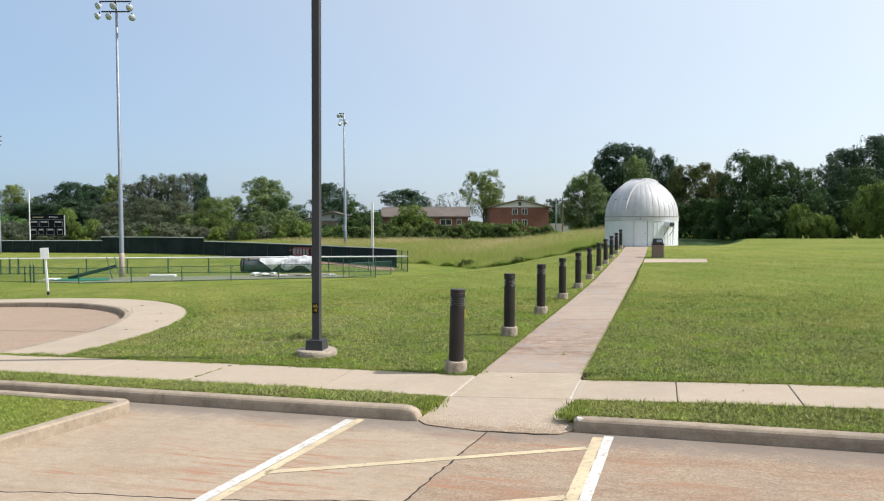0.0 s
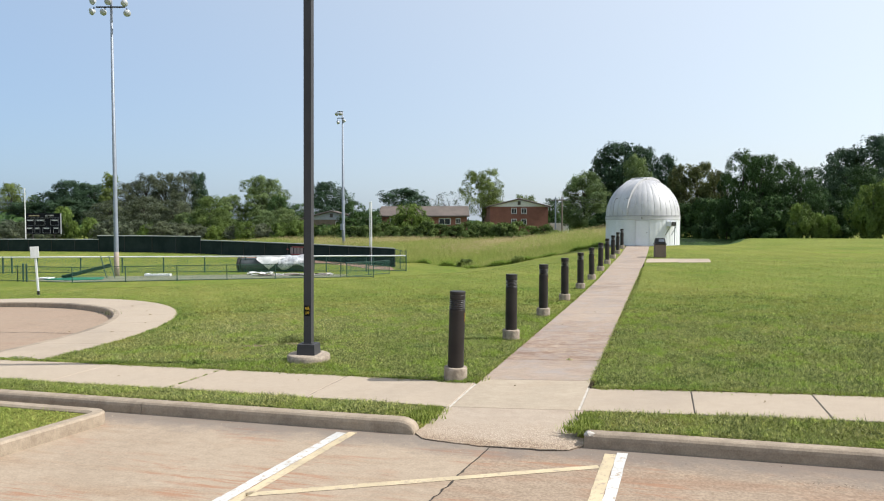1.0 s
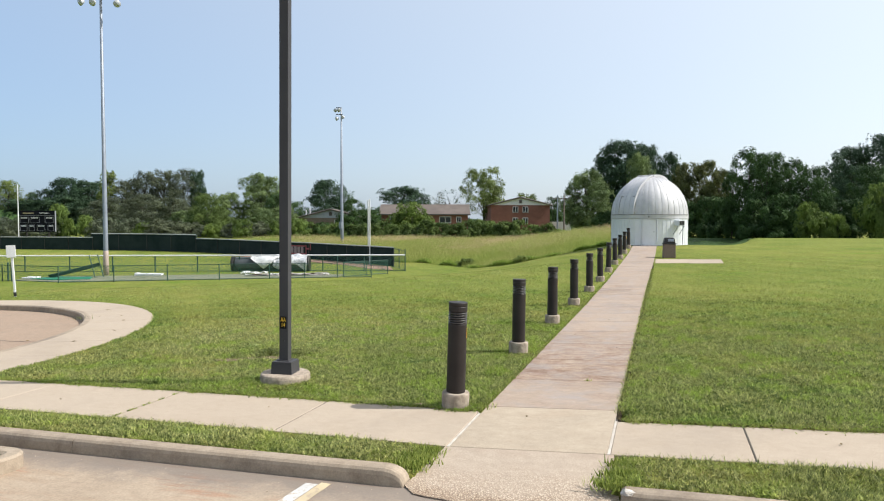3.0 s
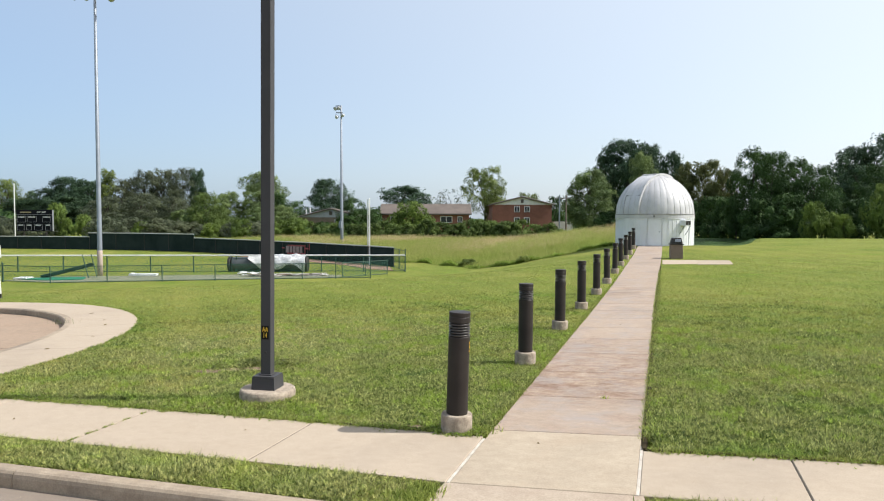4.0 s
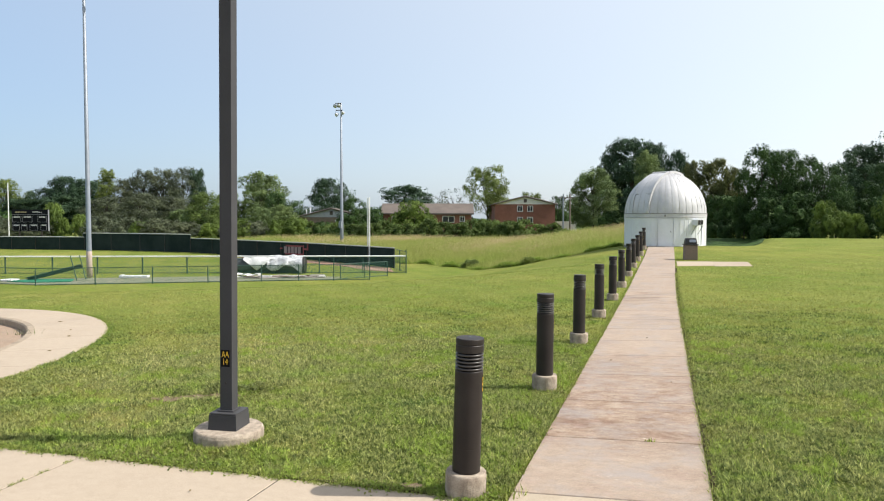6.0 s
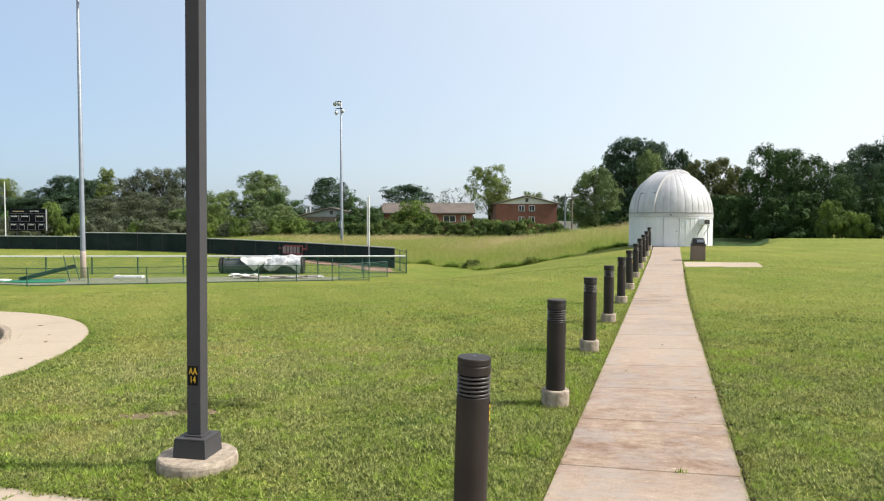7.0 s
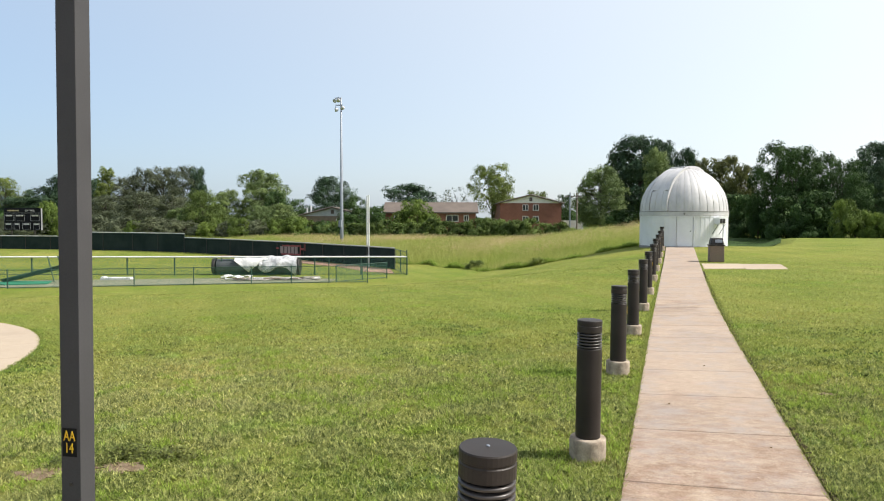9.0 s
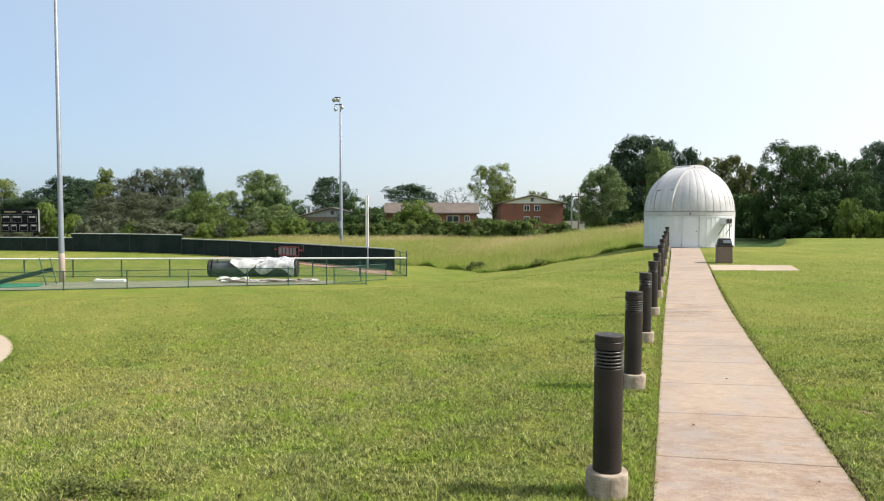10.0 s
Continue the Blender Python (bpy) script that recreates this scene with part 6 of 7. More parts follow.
plant(tree("russet_tree", "browning tree beside the dome", 8, *D, 1.0, 56, 28000, 0.12, RUSSET, 0.2, 0.85, 0.4), D,
      [(8.7, 115.0, 12.0, 4.0), (11.3, 112.0, 10.2, 2.5), (5.6, 118.0, 11.9, 2.4)], 8)
plant(tree("bare_tree", "thin half-bare tree far behind the houses", 9, *D, 2.5, 30, 900, 0.16, DUSTY, 0.2, 0.9, 0.7), D, [(-43.5, 141.9, 9.4, 3.6), (-50, 150, 8, 3.4)], 9)
B = (3.0, 2.0)
plant(tree("bush", "dense green bush at the wood's foot", 10, *B, 0.1, 34, 7800, 0.1, MAPLE, 0.07, 0.7, 0.4, "bush", "bushes"), B,
      [(10.6, 100.0, 5.5, 2.5), (13.7, 88.2, 4.9, 2.8), (16.3, 84.4, 5.4, 2.7), (8.9, 105.0, 5.8, 3.1), (6.1, 106.0, 5.0, 2.8), (2.2, 110.0, 4.0, 2.9), (-2.0, 112.0, 4.0, 3.1), (-6.5, 114.0, 3.8, 3.2), (24.4, 85.3, 4.7, 2.9), (13.0, 98.0, 3.6, 2.0), (15.1, 83.6, 2.4, 2.0), (-50.9, 88.0, 1.9, 1.9), (-47.6, 88.0, 1.9, 1.9), (-44.3, 88.0, 1.7, 1.7), (17.8, 83.6, 2.9, 1.7)], 10)
plant(tree("bush", "light green sunlit bush on the lawn's edge", 11, *B, 0.1, 28, 7200, 0.098, SUNLIT, 0.06, 0.7, 0.45, "bush", "bushes"), B,
      [(18.5, 80.5, 4.3, 1.6), (20.0, 81.0, 3.2, 1.5), (21.4, 80.1, 2.9, 1.3), (25.8, 80.1, 6.3, 2.4), (28.1, 79.3, 6.7, 2.8), (-91.1, 80.0, 4.8, 1.8), (-85.7, 80.0, 3.0, 1.5), (-89.0, 80.0, 2.5, 1.1), (-49.8, 84.0, 2.5, 2.0), (-36.9, 99.0, 5.2, 3.3), (-39.4, 98.0, 3.4, 2.2), (-34.6, 98.0, 3.2, 2.0), (-73.0, 78.2, 1.9, 1.5), (-62.0, 80.5, 1.7, 1.6), (-57.6, 81.5, 2.3, 1.7), (-52.4, 83.0, 2.2, 1.7)], 11)
plant(tree("bush", "dull green scrub behind the outfield fence", 12, *B, 0.1, 40, 8000, 0.088, DUSTY, 0.07, 0.7, 0.4, "bush", "bushes"), B,
      [(-67.1, 82.0, 1.9, 2.5), (-63.4, 82.0, 1.6, 2.4), (-60.0, 83.0, 1.8, 2.4), (-56.3, 83.0, 2.0, 2.3), (-53.8, 85.0, 1.9, 2.2), (-70.6, 79.0, 2.3, 2.6), (-75.6, 79.0, 2.5, 2.7), (-81.9, 80.0, 2.6, 2.8), (-93.0, 79.0, 2.5, 2.8), (-99.4, 80.0, 2.5, 3.0), (-106.8, 82.0, 2.7, 3.3), (-68.5, 80.0, 2.2, 2.5)], 12)

plant(tree("shrub", "low dull shrub in the meadow's edge", 16, 1.2, 0.9, 0.05, 30, 6460, 0.047, LIME, 0.03, 0.7, 0.5, "shrub", "shrubs along the ditch"), (1.2, 0.9),
      [(-12.9, 46.3, -0.95, 0.8), (-7.6, 42.4, -0.45, 0.6)], 16)

# hedge grown over with vines
hedge = tree("hedge_bush", "vine-covered hedge clump behind the meadow", 13, *B, 0.05, 34, 6500, 0.11, VINE, 0.06, 0.7, 0.35, "hedge", "hedge behind the meadow")
rng = random.Random(21)
spots = []
for k in range(21):
    u = k / 20
    spots.append((-50 + 38.5 * u, 88.0 + 3.5 * u + rng.uniform(-0.8, 0.8), 1.75 + rng.uniform(-0.3, 0.45) + 0.3 * u - 0.8 * float(smooth(0.8, 1, u)), 1.75 + rng.uniform(-0.2, 0.4)))
plant(hedge, B, spots, 13)

# far woods closing the view
rs = np.random.RandomState(31)
az = rs.uniform(radians(20), radians(165), 26000)
dist = rs.uniform(175, 260, 26000)
fx, fy = dist * np.cos(az), dist * np.sin(az)
fz = -1.5 + rs.uniform(0, 1, 26000) ** 0.7 * (5.0 + 1.4 * np.sin(az * 23) + 1.1 * np.sin(az * 51 + 1)) * dist / 215
far = loose_mesh("far_woods", leaf_faces(rs, np.stack([fx, fy, fz], 1), np.tile((0.2, -0.6, 0.7), (26000, 1)), 0.85), 3, MAPLE)
tagged(far, "distant belt of green woodland", "woods", "", "stuff")


# dark leaf flakes laid over the hollow's lawn as the wood's shade
rs = np.random.RandomState(37)
n = 60000
y = rs.uniform(60, 99, n)
fan = rs.uniform(0.04, 0.15, n)
x = 0.45 + fan * (y + 1.7)
keep = (x > 4.2) & (y > 60 + 130 * np.maximum(fan - 0.09, 0) + 2 * np.sin(x * 1.1)) & (fan < 0.145)
x, y = x[keep], y[keep]
cover = loose_mesh("ground_cover", leaf_faces(rs, np.stack([x, y, lie(x, y) + rs.uniform(0.01, 0.07, len(x))], 1), np.tile((0.1, -0.15, 1.0), (len(x), 1)), 0.12, 0.16), 3, MAPLE)
tagged(cover, "low dark green flakes laid as shade at the wood's foot", "ground cover", "", "stuff")


# ---- tall grass ----
def blades(name, x, y, z, height, width, lean, material, rs, parent=None):
    n = len(x)
    a = rs.uniform(0, 2 * math.pi, n)
    wx, wy = np.cos(a) * width / 2, np.sin(a) * width / 2
    b = rs.uniform(0, 2 * math.pi, n)
    tip = np.stack([x + np.cos(b) * lean, y + np.sin(b) * lean, z + height], 1)
    v = np.stack([np.stack([x - wx, y - wy, z - 0.01], 1), np.stack([x + wx, y + wy, z - 0.01], 1), tip], 1)
    return loose_mesh(name, v.reshape(-1, 3), 3, material, parent)


MX = [-60, -46, -40, -30, -22, -17.5, -12.5, -8, -5, -3, -1.0, 1.2]
MY = [60, 58.5, 57, 53, 50.5, 49, 45, 42.6, 42.4, 43.0, 44.6, 47.5]
rs = np.random.RandomState(41)
n = 330000
x, y = rs.uniform(-58, 2.5, n), rs.uniform(39, 90, n)
keep = (y > np.interp(x, MX, MY) + 0.5 * np.sin(x * 1.7)) & (rs.uniform(0, 1, n) < np.clip(1.35 - (y - 40) / 60, 0.35, 1))
keep &= np.hypot(x - DOME[0], y - DOME[1]) > R + 0.2
x, y = x[keep], y[keep]
past = y - np.interp(x, MX, MY)
h = np.clip(0.4 + past * 0.06, 0.3, 0.72) * rs.uniform(0.55, 1.25, len(x)) * (1 + 0.3 * np.sin(x * 0.5 + 1.2 * np.sin(y * 0.35))) * (1 + 0.75 * smooth(-20, -6, x) * smooth(45, 54, y))
mead = blades("meadow_grass", x, y, lie(x, y), h, rs.uniform(0.015, 0.04, len(x)), h * rs.uniform(0.15, 0.95, len(x)), MEADOW, rs)
tagged(mead, "tall yellow-green unmown meadow grass", "meadow", "", "stuff")
n = 330000
x, y = rs.uniform(-50, 1, n), rs.uniform(44, 90, n)
past = y - np.interp(x, MX, MY) - 2 * np.sin(x * 0.4)
bank = smooth(-13, -4, x)
keep = rs.uniform(0, 1, n) < smooth(3, 14, past + 7 * bank) * (0.55 + 0.45 * np.sin(x * 0.33 + 0.8 * np.sin(y * 0.21))) * (past > 2) * (0.6 + 0.4 * bank)
x, y = x[keep], y[keep]
h = rs.uniform(0.6, 1.1, len(x)) * (1 + 0.6 * smooth(-20, -6, x))
tops = np.stack([x, y, lie(x, y) + h * rs.uniform(0.6, 1.0, len(x))], 1)
seed_heads = loose_mesh("seed_heads", leaf_faces(rs, tops, np.tile((0.3, -0.5, 0.6), (len(x), 1)), 0.034, 0.6), 3, SEED)
tagged(seed_heads, "reddish seed heads over the meadow", "meadow", "", "stuff")


# rank broad-leaved weeds along the mown edge
n = 60000
x = rs.uniform(-26, 1.0, n)
back = np.abs(rs.normal(0, 1.0, n)) * 1.1
y = np.interp(x, MX, MY) + 0.5 * np.sin(x * 1.7) + back - 0.1
clump = 0.6 * np.sin(x * 1.3 + 2 * np.sin(x * 0.37)) + 0.5 * np.sin(x * 3.1 + y) + rs.normal(0, 0.35, n)
keep = (clump > -0.1) & (np.hypot(x - DOME[0], y - DOME[1]) > R + 0.3)
x, y, clump, back = x[keep], y[keep], clump[keep], back[keep]
tall = np.clip(0.15 + 0.22 * clump, 0.1, 0.5) * np.exp(-back * 0.3)
z = lie(x, y) + tall * rs.uniform(0.05, 1, len(x)) ** 0.7
weeds = loose_mesh("edge_weeds", leaf_faces(rs, np.stack([x, y, z], 1), np.tile((0.2, -0.3, 0.8), (len(x), 1)), 0.05, 0.5), 3, WEEDS)
tagged(weeds, "lush green weeds along the meadow's mown edge", "weeds", "", "stuff")


# ---- lawn blades ----
def free_of_paving(x, y, margin=0.0):
    s = path_edge(y)
    on_path = (x > 0.34 + s - margin) & (x < 1.86 + s + margin) & (y < 39.8)
    west = (x < 0.33) & (y < -0.13 + margin) & (y > -1.42 - margin)
    east = (x > 1.87) & (y < -0.34 + margin) & (y > -1.42 - margin)
    rr = np.hypot(x - LOOP[0], y - LOOP[1])
    loop = (rr < LOOP_OUT + margin) & (y > -1.5)
    spur_zone = (x > 2.0) & (x < 5.25) & (y > 27.2) & (y < 29.9)
    out = on_path | west | east | loop | spur_zone | (y < KERB_Y + 0.09) | ((x > 0.2) & (x < 1.98) & (y < 0))
    for bx, by in zip(BOLLARD_X, BOLLARD_Y):
        out |= np.hypot(x - bx, y - by) < 0.15
    out |= np.hypot(x - LP[0], y - LP[1]) < 0.36
    for px, py, pr in BARE:
        out |= (np.hypot((x - px) / 1.6, y - py) < pr * 0.95) & (np.sin(x * 90) * np.sin(y * 77) < 0.8)
    return ~out


BARE = [(-4.62, 2.02, 0.15), (2.55, 6.8, 0.08), (-3.98, 2.36, 0.16), (-4.3, 2.18, 0.14), (-0.5, 0.03, 0.07)]
for k, (px, py, pr) in enumerate(BARE):
    bm = bmesh.new()
    rng = random.Random(60 + k)
    ringv = [(px + 1.6 * pr * rng.uniform(0.45, 1.25) * math.cos(a), py + pr * rng.uniform(0.45, 1.25) * math.sin(a)) for a in np.linspace(0, 2 * math.pi, 34)[:-1]]
    prism(bm, ringv, lambda x, y: float(lawn(x, y)) + 0.008, lambda x, y: float(lawn(x, y)) - 0.05)
    tagged(part("ground_bare_patch", bm, SOIL), "small patch of bare brown soil", "ground", "", "structure")

rs = np.random.RandomState(51)


def near_walk(x, y):
    """Distance from the line along which one walks."""
    ax, ay, bx, by = 2.6, -8.6, 0.45, -1.7
    t = np.clip(((x - ax) * (bx - ax) + (y - ay) * (by - ay)) / ((bx - ax) ** 2 + (by - ay) ** 2), 0, 1)
    return np.hypot(x - ax - t * (bx - ax), y - ay - t * (by - ay))


def lumps(x, y, size, seed):
    """Smooth random lumps of one size, 0 to 1."""
    table = np.random.RandomState(seed).uniform(0, 1, (256, 256))
    u, v = x / size, y / size
    i, j = np.floor(u).astype(int), np.floor(v).astype(int)
    a, b = u - i, v - j
    a, b = a * a * (3 - 2 * a), b * b * (3 - 2 * b)
    at = lambda k, m: table[(i + k) % 256, (j + m) % 256]
    return (at(0, 0) * (1 - a) + at(1, 0) * a) * (1 - b) + (at(0, 1) * (1 - a) + at(1, 1) * a) * b


sets = []
for x0, x1, y0, y1, count in ((-9, 8, -2.2, 9.5, 1050000), (-17, 14, -2.2, 19, 860000), (-30, 24, -2.2, 36, 330000)):
    x, y = rs.uniform(x0, x1, count), rs.uniform(y0, y1, count)
    sets.append((x, y))
lawn_parts = tagged(new("lawn_grass"), "short green grass blades of the lawn", "grass", "", "stuff")
bounds = ((0, 7.5, 0.026, 0.0105), (7.5, 15, 0.034, 0.02), (15, 34, 0.032, 0.02))
for (x, y), (d0, d1, hh, ww), grass in zip(sets, bounds, (BLADE, BLADE_FINE, BLADE_FINE)):
    d = near_walk(x, y)
    edge = rs.uniform(-2.6, 2.6, len(x)) * (1 if d1 < 10 else 1.3)
    inner = rs.uniform(-2.6, 2.6, len(x)) * (1 if d0 < 10 else 1.3) * (d0 > 0)
    keep = (d + inner >= d0) & (d + edge < d1) & free_of_paving(x, y, 0.01)
    x, y = x[keep], y[keep]
    fine = 0.6 if d0 == 0 else 1.0
    tuft = 0.35 * lumps(x, y, 0.33 * fine, 1) + 0.55 * lumps(x, y, 0.1 * fine, 2) + 0.5 * lumps(x, y, 0.045 * fine, 3)
    tuft = np.clip(1.75 * tuft - 0.72, 0, 1)
    if d0 > 0:
        tuft = 0.12 + 0.76 * tuft
    some = rs.uniform(0, 1, len(x)) < 0.45 + 0.65 * tuft
    x, y, tuft = x[some], y[some], tuft[some]
    h = hh * rs.uniform(0.45, 1.3, len(x)) * (0.4 + 1.25 * tuft)
    # low dark blades: the shade between tufts, put into the leaf colour
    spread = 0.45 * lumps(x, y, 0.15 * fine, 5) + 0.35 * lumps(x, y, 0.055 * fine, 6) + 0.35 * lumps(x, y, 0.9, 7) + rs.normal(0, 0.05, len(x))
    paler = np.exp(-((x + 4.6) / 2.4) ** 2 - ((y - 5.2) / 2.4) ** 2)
    darker_leaf = spread < (0.555 if d0 == 0 else 0.45 if d0 < 10 else 0) + 0.07 * smooth(4.0, 0.5, y) * (x > 1.8) - 0.2 * paler
    w = ww * rs.uniform(0.6, 1.4, len(x))
    for name, some, leaf, wide, low in (("blades", ~darker_leaf, grass, 1.0, 1.0), ("darker_leaf", darker_leaf, SHADE_WEED, 1.25, 0.75)):
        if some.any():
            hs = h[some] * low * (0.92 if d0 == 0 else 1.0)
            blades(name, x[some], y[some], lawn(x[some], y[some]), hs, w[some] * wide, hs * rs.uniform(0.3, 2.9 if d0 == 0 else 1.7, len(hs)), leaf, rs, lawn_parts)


def star_tufts(name, x, y, per, size, material):
    """Tufts of blades that lean outward from a middle."""
    size = np.repeat(size, per)
    n = len(size)
    a = rs.uniform(0, 2 * math.pi, n)
    cx, cy = np.repeat(x, per) + rs.normal(0, 0.008, n), np.repeat(y, per) + rs.normal(0, 0.008, n)
    out = size * rs.uniform(0.35, 1.1, n)
    rise = size * rs.uniform(0.15, 0.95, n)
    base = lawn(cx, cy) + 0.004
    wide = rs.uniform(0.0024, 0.0052, n)
    sx, sy = -np.sin(a) * wide, np.cos(a) * wide
    corners = np.stack([np.stack([cx + sx, cy + sy, base], 1), np.stack([cx + np.cos(a) * out, cy + np.sin(a) * out, base + rise], 1), np.stack([cx - sx, cy - sy, base], 1)], 1)
    loose_mesh(name, corners.reshape(-1, 3), 3, material, lawn_parts)


# tufts of long-bladed grass, spread over the near lawn
n = 380000
x, y = rs.uniform(-9.5, 9.0, n), rs.uniform(-2.25, 11.5, n)
some = (near_walk(x, y) + rs.uniform(-2.5, 2.5, n) < 9.5) & free_of_paving(x, y, 0.02)
some &= 0.6 * lumps(x, y, 0.45, 31) + 0.4 * lumps(x, y, 0.16, 32) + rs.normal(0, 0.15, n) > 0.44 + 0.12 * smooth(3, 7, near_walk(x, y))
x, y = x[some], y[some]
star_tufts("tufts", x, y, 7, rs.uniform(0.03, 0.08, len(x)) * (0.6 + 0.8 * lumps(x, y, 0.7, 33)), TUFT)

# lush lime clumps, most of them by the bollards and the path's edges
n = 34000
x, y = rs.uniform(-6.5, 5.5, n), rs.uniform(-0.1, 8.0, n)
by_path = np.maximum(smooth(-1.1, -0.2, x) * (x < 0.4), 0.6 * smooth(3.2, 2.2, x) * (x > 1.8))
some = free_of_paving(x, y, 0.02) & (0.7 * lumps(x, y, 0.34, 61) + 0.3 * lumps(x, y, 0.1, 62) + 0.16 * by_path + rs.normal(0, 0.05, n) > 0.64)
x, y = x[some], y[some]
star_tufts("lush_tufts", x, y, 9, rs.uniform(0.04, 0.095, len(x)), LUSH)

# longer grass of the kerb strips, the island and the edges of the paving
rank_parts = tagged(new("strip_grass"), "longer rank grass beside kerbs and paving", "grass", "", "stuff")
n = 120000
x, y = rs.uniform(-16, 14, n), rs.uniform(KERB_Y + 0.1, -1.4, n)
keep = (x < 0.27 - 0.06 * smooth(-1.7, -2.2, y)) | (x > 1.93 + 0.05 * smooth(-1.7, -2.2, y))
x, y = x[keep], y[keep]
patchy = 0.6 * lumps(x, y, 0.22, 11) + 0.4 * lumps(x, y, 0.07, 12)
h = rs.uniform(0.012, 0.043, len(x)) * (0.3 + 1.15 * patchy)
# the lowest blades take the dark leaf colour
low = patchy + rs.normal(0, 0.06, len(x)) < 0.4
for some, leaf in ((~low, RANK), (low, SHADE_WEED)):
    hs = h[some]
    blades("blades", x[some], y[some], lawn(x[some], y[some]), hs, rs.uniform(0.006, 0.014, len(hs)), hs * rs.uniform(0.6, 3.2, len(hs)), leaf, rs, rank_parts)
n = 62000
x, y = rs.uniform(-10, -3.75, n), rs.uniform(-9, -2.9, n)
keep = x < np.interp(y, [-9, -5.4, -4.2, -3.2, -2.9], [-4.1, -3.98, -3.86, -3.76, -3.95])
x, y = x[keep], y[keep]
h = rs.uniform(0.014, 0.05, len(x))
blades("blades", x, y, lot(x) + 0.115, h, rs.uniform(0.006, 0.013, len(x)), h * rs.uniform(0.6, 3.0, len(x)), RANK, rs, rank_parts)
ex, ey = [], []
n = 14000
yy = rs.uniform(0, 24, n) ** 1.0
side = rs.uniform(0, 1, n) < 0.5
ex.append(np.where(side, 0.33 + path_edge(yy) - rs.uniform(-0.02, 0.07, n), 1.87 + path_edge(yy) + rs.uniform(-0.025, 0.06, n)))
ey.append(yy)
n = 24000
xx = rs.uniform(-9, 9, n)
xx = xx[(xx < 0.2) | (xx > 1.95)]
ex.append(xx)
ey.append(np.where(xx < 1, -0.12, -0.33) + rs.uniform(-0.03, 0.06, len(xx)) - 0.1 * np.clip(1.7 * lumps(xx, xx * 0, 0.19, 21) - 0.6, 0, 1) * rs.uniform(0, 1, len(xx)))
n = 5000
t = rs.uniform(radians(3), radians(110), n)
rr = LOOP_OUT + rs.uniform(-0.03, 0.07, n)
ex.append(LOOP[0] + rr * np.cos(t))
ey.append(LOOP[1] + rr * np.sin(t))
for bx, by in zip(BOLLARD_X[:5], BOLLARD_Y[:5]):
    t = rs.uniform(0, 2 * math.pi, 350)
    rr = rs.uniform(0.15, 0.24, 350)
    ex.append(bx + rr * np.cos(t))
    ey.append(by + rr * np.sin(t))
t = rs.uniform(0, 2 * math.pi, 900)
rr = rs.uniform(0.345, 0.46, 900)
ex.append(LP[0] + rr * np.cos(t))
ey.append(LP[1] + rr * np.sin(t))
x, y = np.concatenate(ex), np.concatenate(ey)
h = rs.uniform(0.02, 0.06, len(x))
blades("blades", x, y, lawn(x, y), h, rs.uniform(0.006, 0.012, len(x)), h * rs.uniform(0.3, 1.2, len(x)), RANK, rs, rank_parts)
n = 9000
xx = rs.uniform(1.95, 9, n)
yy = -0.335 + rs.uniform(-0.015, 0.045, n)
y2 = rs.uniform(0, 14, n // 2)
for bx, by in zip(BOLLARD_X[:4], BOLLARD_Y[:4]):
    a = rs.uniform(0, 2 * math.pi, 420)
    r = 0.155 + np.abs(rs.normal(0, 0.06, 420))
    xx, yy = np.concatenate([xx, bx + r * np.cos(a) * 1.2]), np.concatenate([yy, by + r * np.sin(a)])
xx = np.concatenate([xx, np.where(rs.uniform(0, 1, n // 2) < 0.4, 0.325 - rs.uniform(-0.01, 0.05, n // 2), 1.875 + rs.uniform(-0.01, 0.05, n // 2)) + path_edge(y2)])
yy = np.concatenate([yy, y2])
h = rs.uniform(0.006, 0.028, len(xx))
blades("dead_blades", xx, yy, lawn(xx, yy) + 0.006, h, rs.uniform(0.005, 0.011, len(xx)), h * rs.uniform(0.8, 3.0, len(xx)), THATCH, rs, rank_parts)
# low weeds round the bare patches and at the far kerb
for px, py, r, n, hh in ((1.37, 1.71, 0.03, 26, 0.06), (-12.2, 6.4, 0.4, 22, 0.2), (0.16, 0.02, 0.2, 260, 0.09), (0.17, -1.62, 0.14, 420, 0.075), (0.16, -1.85, 0.14, 420, 0.08), (0.13, -2.06, 0.13, 420, 0.08), (2.02, -1.65, 0.12, 420, 0.075), (2.0, -1.9, 0.13, 480, 0.065), (1.98, -2.14, 0.15, 620, 0.07)):
    x, y = px + rs.normal(0, r * 0.6, n), py + rs.normal(0, r * 0.35, n)
    h = rs.uniform(0.3, 1.0, n) * hh
    blades("weeds", x, y, lawn(x, y), h, rs.uniform(0.008, 0.02, n), h * rs.uniform(0.2, 0.9, n), SHADE_WEED if hh > 0.1 else RANK, rs, rank_parts)

for px, py, r, n in ((-4.15, 2.64, 0.34, 1300), (-3.7, 2.72, 0.26, 800), (-4.6, 2.3, 0.15, 200)):
    x, y = px + rs.normal(0, r * 0.6, n), py + rs.normal(0, r * 0.3, n)
    z = lawn(x, y) + rs.uniform(0.01, 0.13, n) * np.exp(-(((x - px) / r) ** 2 + ((y - py) / (0.6 * r)) ** 2))
    loose_mesh("weeds", leaf_faces(rs, np.stack([x, y, z], 1), np.tile((0, -0.2, 1.0), (n, 1)), 0.017, 0.45), 3, SHADE_WEED, rank_parts)

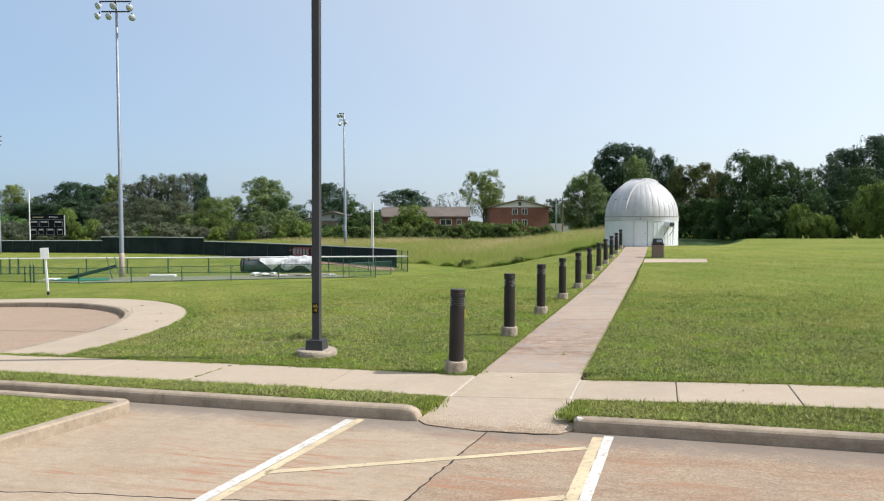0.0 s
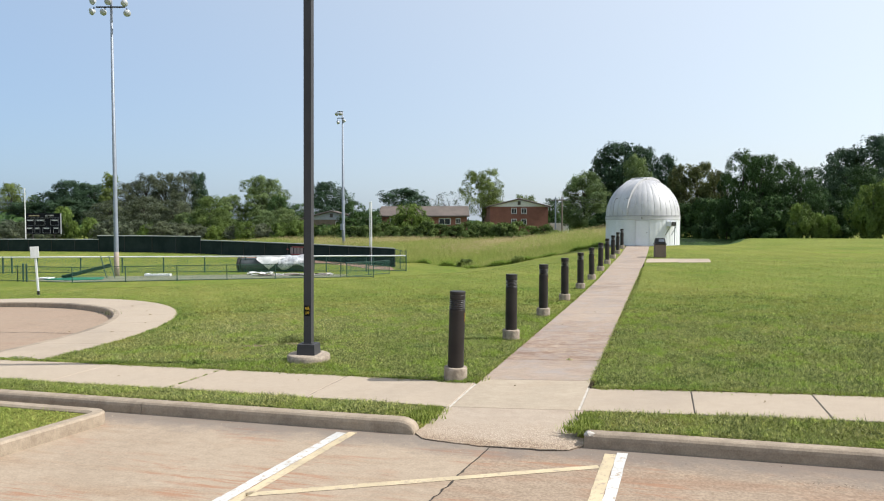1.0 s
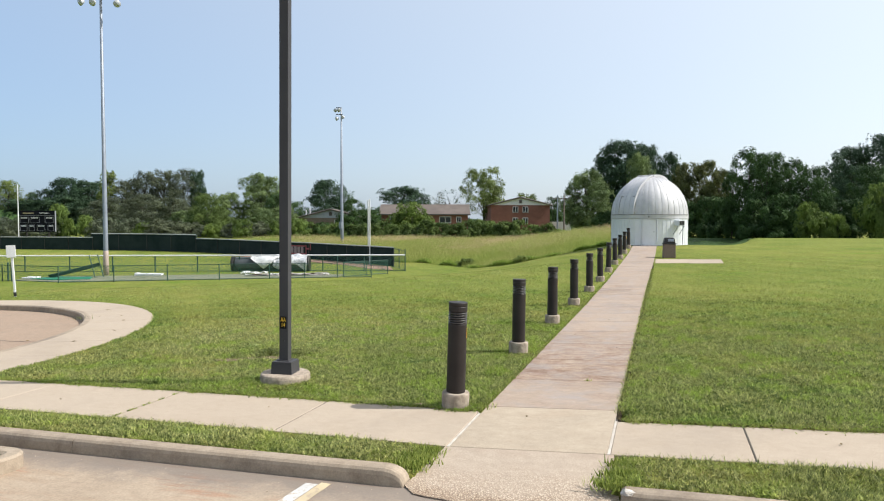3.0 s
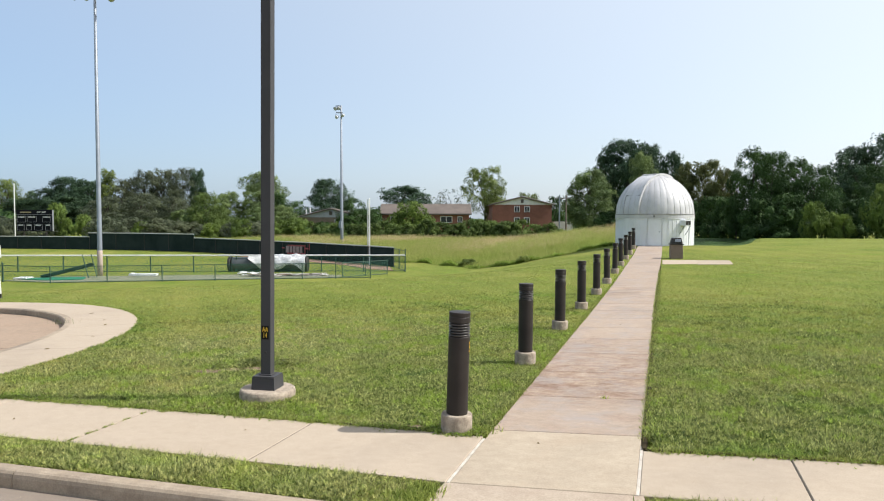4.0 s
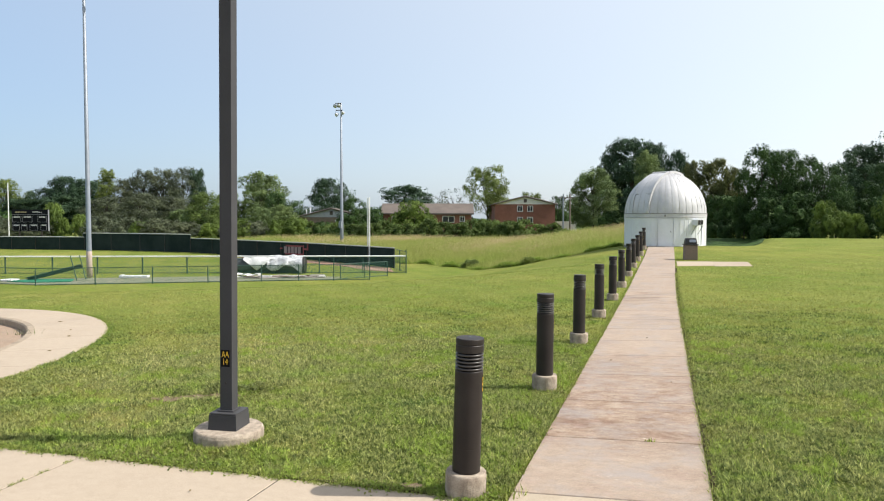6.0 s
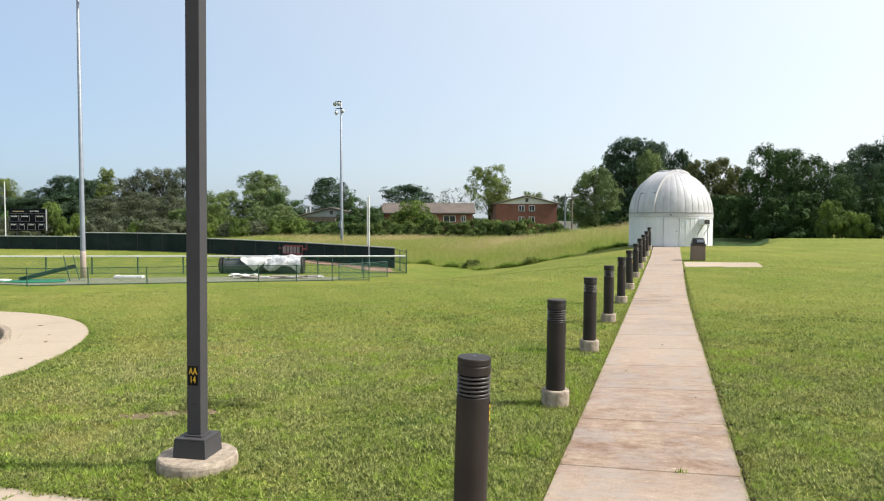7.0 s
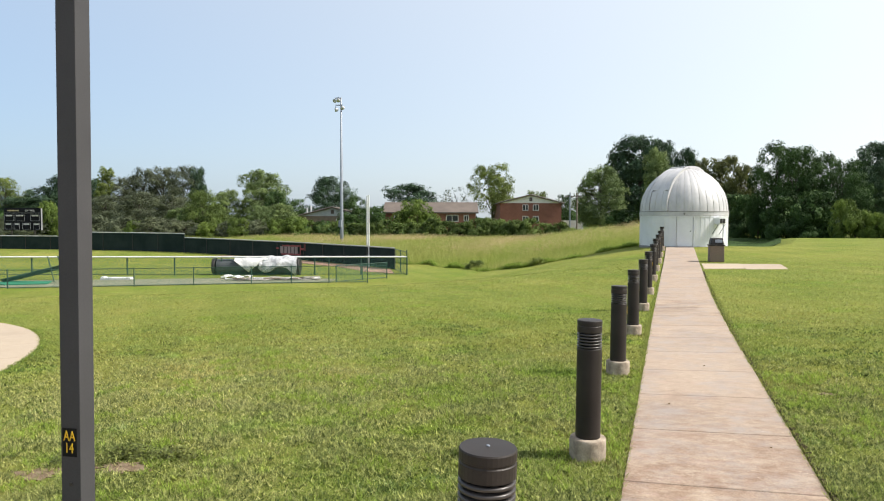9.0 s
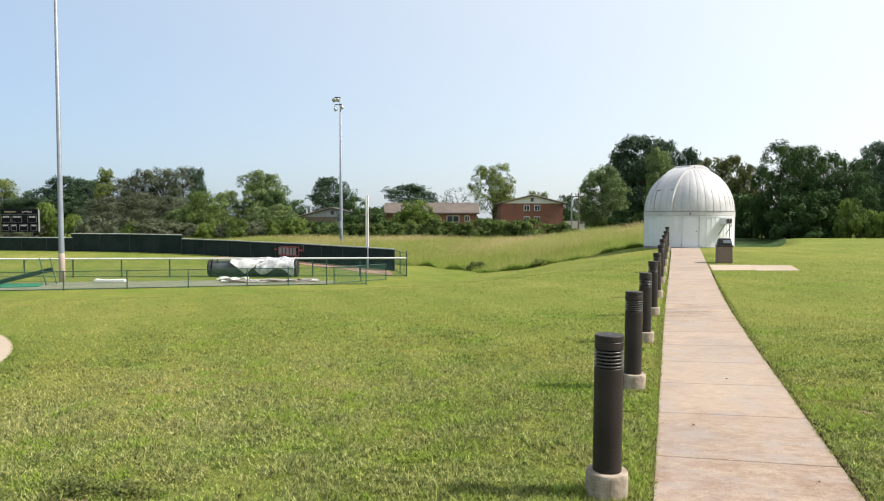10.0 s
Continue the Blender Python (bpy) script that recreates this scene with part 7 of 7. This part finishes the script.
# leafy weeds hanging over the edges of the paving
n = 15000
x = rs.uniform(-8.5, 8.0, n)
x = x[((x < 0.28) | (x > 1.95))]
t = rs.uniform(radians(4), radians(60), 5000)
rr = LOOP_OUT + 0.02 + np.abs(rs.normal(0, 0.07, 5000))
foot = rs.uniform(0, 2 * math.pi, 900)
fr = 0.17 + np.abs(rs.normal(0, 0.05, 900))
ex = np.concatenate([x, LOOP[0] + rr * np.cos(t), BOLLARD_X[0] + fr * np.cos(foot) * 1.2])
ey = np.concatenate([np.where(x < 1, -0.14, -0.35) + rs.normal(0.06, 0.06, len(x)), LOOP[1] + rr * np.sin(t), BOLLARD_Y[0] + fr * np.sin(foot)])
thick = 0.6 * lumps(ex, ey * 0.5, 0.24, 71) + 0.4 * lumps(ex, ey, 0.09, 72)
some = thick + rs.normal(0, 0.08, len(ex)) > 0.46
ex, ey, thick = ex[some], ey[some], thick[some]
ez = lawn(ex, ey) + 0.01 + rs.uniform(0, 0.075, len(ex)) * np.clip(thick * 1.4 - 0.3, 0.1, 1)
dark = rs.uniform(0, 1, len(ex)) < 0.45
for some, leaf in ((dark, SHADE_WEED), (~dark, WEEDS)):
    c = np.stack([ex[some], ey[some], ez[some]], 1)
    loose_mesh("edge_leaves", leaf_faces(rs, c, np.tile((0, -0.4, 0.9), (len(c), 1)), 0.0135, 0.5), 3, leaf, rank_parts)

# weeds in the joint of the pavement
n = 700
t = rs.uniform(0, 1, n)
t = t[np.sin(t * 31) + 0.6 * np.sin(t * 67) > 0.1]
x, y = -3.8 + rs.normal(0, 0.012, len(t)), -1.4 + 1.25 * t
h = rs.uniform(0.01, 0.035, len(t))
blades("weeds", x, y, lie(x, y) + 0.008, h, rs.uniform(0.006, 0.014, len(t)), h * rs.uniform(0.3, 1.2, len(t)), RANK, rs, rank_parts)


# dark soil at the turf's cut edge, with shade put into its colour
def turf_edge(points, out, seed):
    rng = random.Random(seed)
    vs, fs = [], []
    for i, (x, y) in enumerate(points):
        w, h = rng.uniform(0.015, 0.065), rng.uniform(0.008, 0.03)
        z = float(lie(x, y))
        a, b = Vector((x, y, z)), Vector((x + out[0] * w, y + out[1] * w, z))
        vs += [a + Vector((0, 0, 0.002)), a + Vector((out[0] * 0.004, out[1] * 0.004, h)), b + Vector((0, 0, h)), b - Vector((0, 0, 0.03))]
        if i:
            k = 4 * i
            fs += [(k - 4 + j, k - 3 + j, k + 1 + j, k + j) for j in range(3)]
    ob = raw("turf_edge", vs, fs, EDGE_SOIL_SHADE)
    tagged(ob, "dark soil and shade at the cut edge of the lawn", "turf edge", "", "structure")


turf_edge([(1.866 + float(path_edge(y)), y) for y in np.arange(-0.3, 26, 0.045)], (1, 0), 1)
turf_edge([(x, -0.126) for x in np.arange(-8.5, 0.3, 0.045)], (0, 1), 2)
turf_edge([(x, -0.334) for x in np.arange(1.9, 9, 0.045)], (0, 1), 3)

# fallen leaves and grit on the paving
LEAF = leafy("dry leaves", (0.12, 0.08, 0.03), (0.2, 0.15, 0.05), 0.2)
rng = random.Random(77)
spots = [(-10.6, 6.2), (-11.4, 7.0), (-9.4, 4.6), (-13.0, 8.2), (-9.0, 3.1), (-10.1, 3.0), (0.9, -0.3), (1.6, 4.4), (0.7, 5.9), (-2.2, -0.6), (-5.1, -0.9), (3.9, -0.8), (1.2, 8.3)]
for x, y in spots:
    bm = bmesh.new()
    w = rng.uniform(0.05, 0.09) if x < -8 else rng.uniform(0.018, 0.035)
    c = [bm.verts.new(p) for p in ((-w, 0, 0.004), (-w * 0.2, -w * 0.5, 0.012), (w, 0, 0.006), (0, w * 0.5, 0.014))]
    mid = bm.verts.new((0, 0, 0.002))
    for i in range(4):
        bm.faces.new((c[i], c[(i + 1) % 4], mid))
    leaf = part("fallen_leaf", bm, LEAF)
    leaf.matrix_world = pose(x, y, float(lie(x, y)) + 0.019, 0, 0, rng.uniform(0, 360))
    tagged(leaf, "small dry brown leaf lying on concrete", "leaf", "fallen leaves")
rs2 = np.random.RandomState(88)
n = 420
gxx, gyy = rs2.uniform(-4, 4, n), -2.45 - np.abs(rs2.normal(0, 0.5, n))
gxx[:150], gyy[:150] = rs2.normal(4.1, 0.22, 150), rs2.normal(-2.92, 0.09, 150)
pts = np.stack([gxx, gyy, lot(gxx) + 0.004], 1)
grit = loose_mesh("grit", leaf_faces(rs2, pts, np.tile((0, 0, 1.0), (n, 1)), 0.008, 0.3), 3, WALK)
tagged(grit, "loose pale grit along the kerb", "grit", "", "stuff")
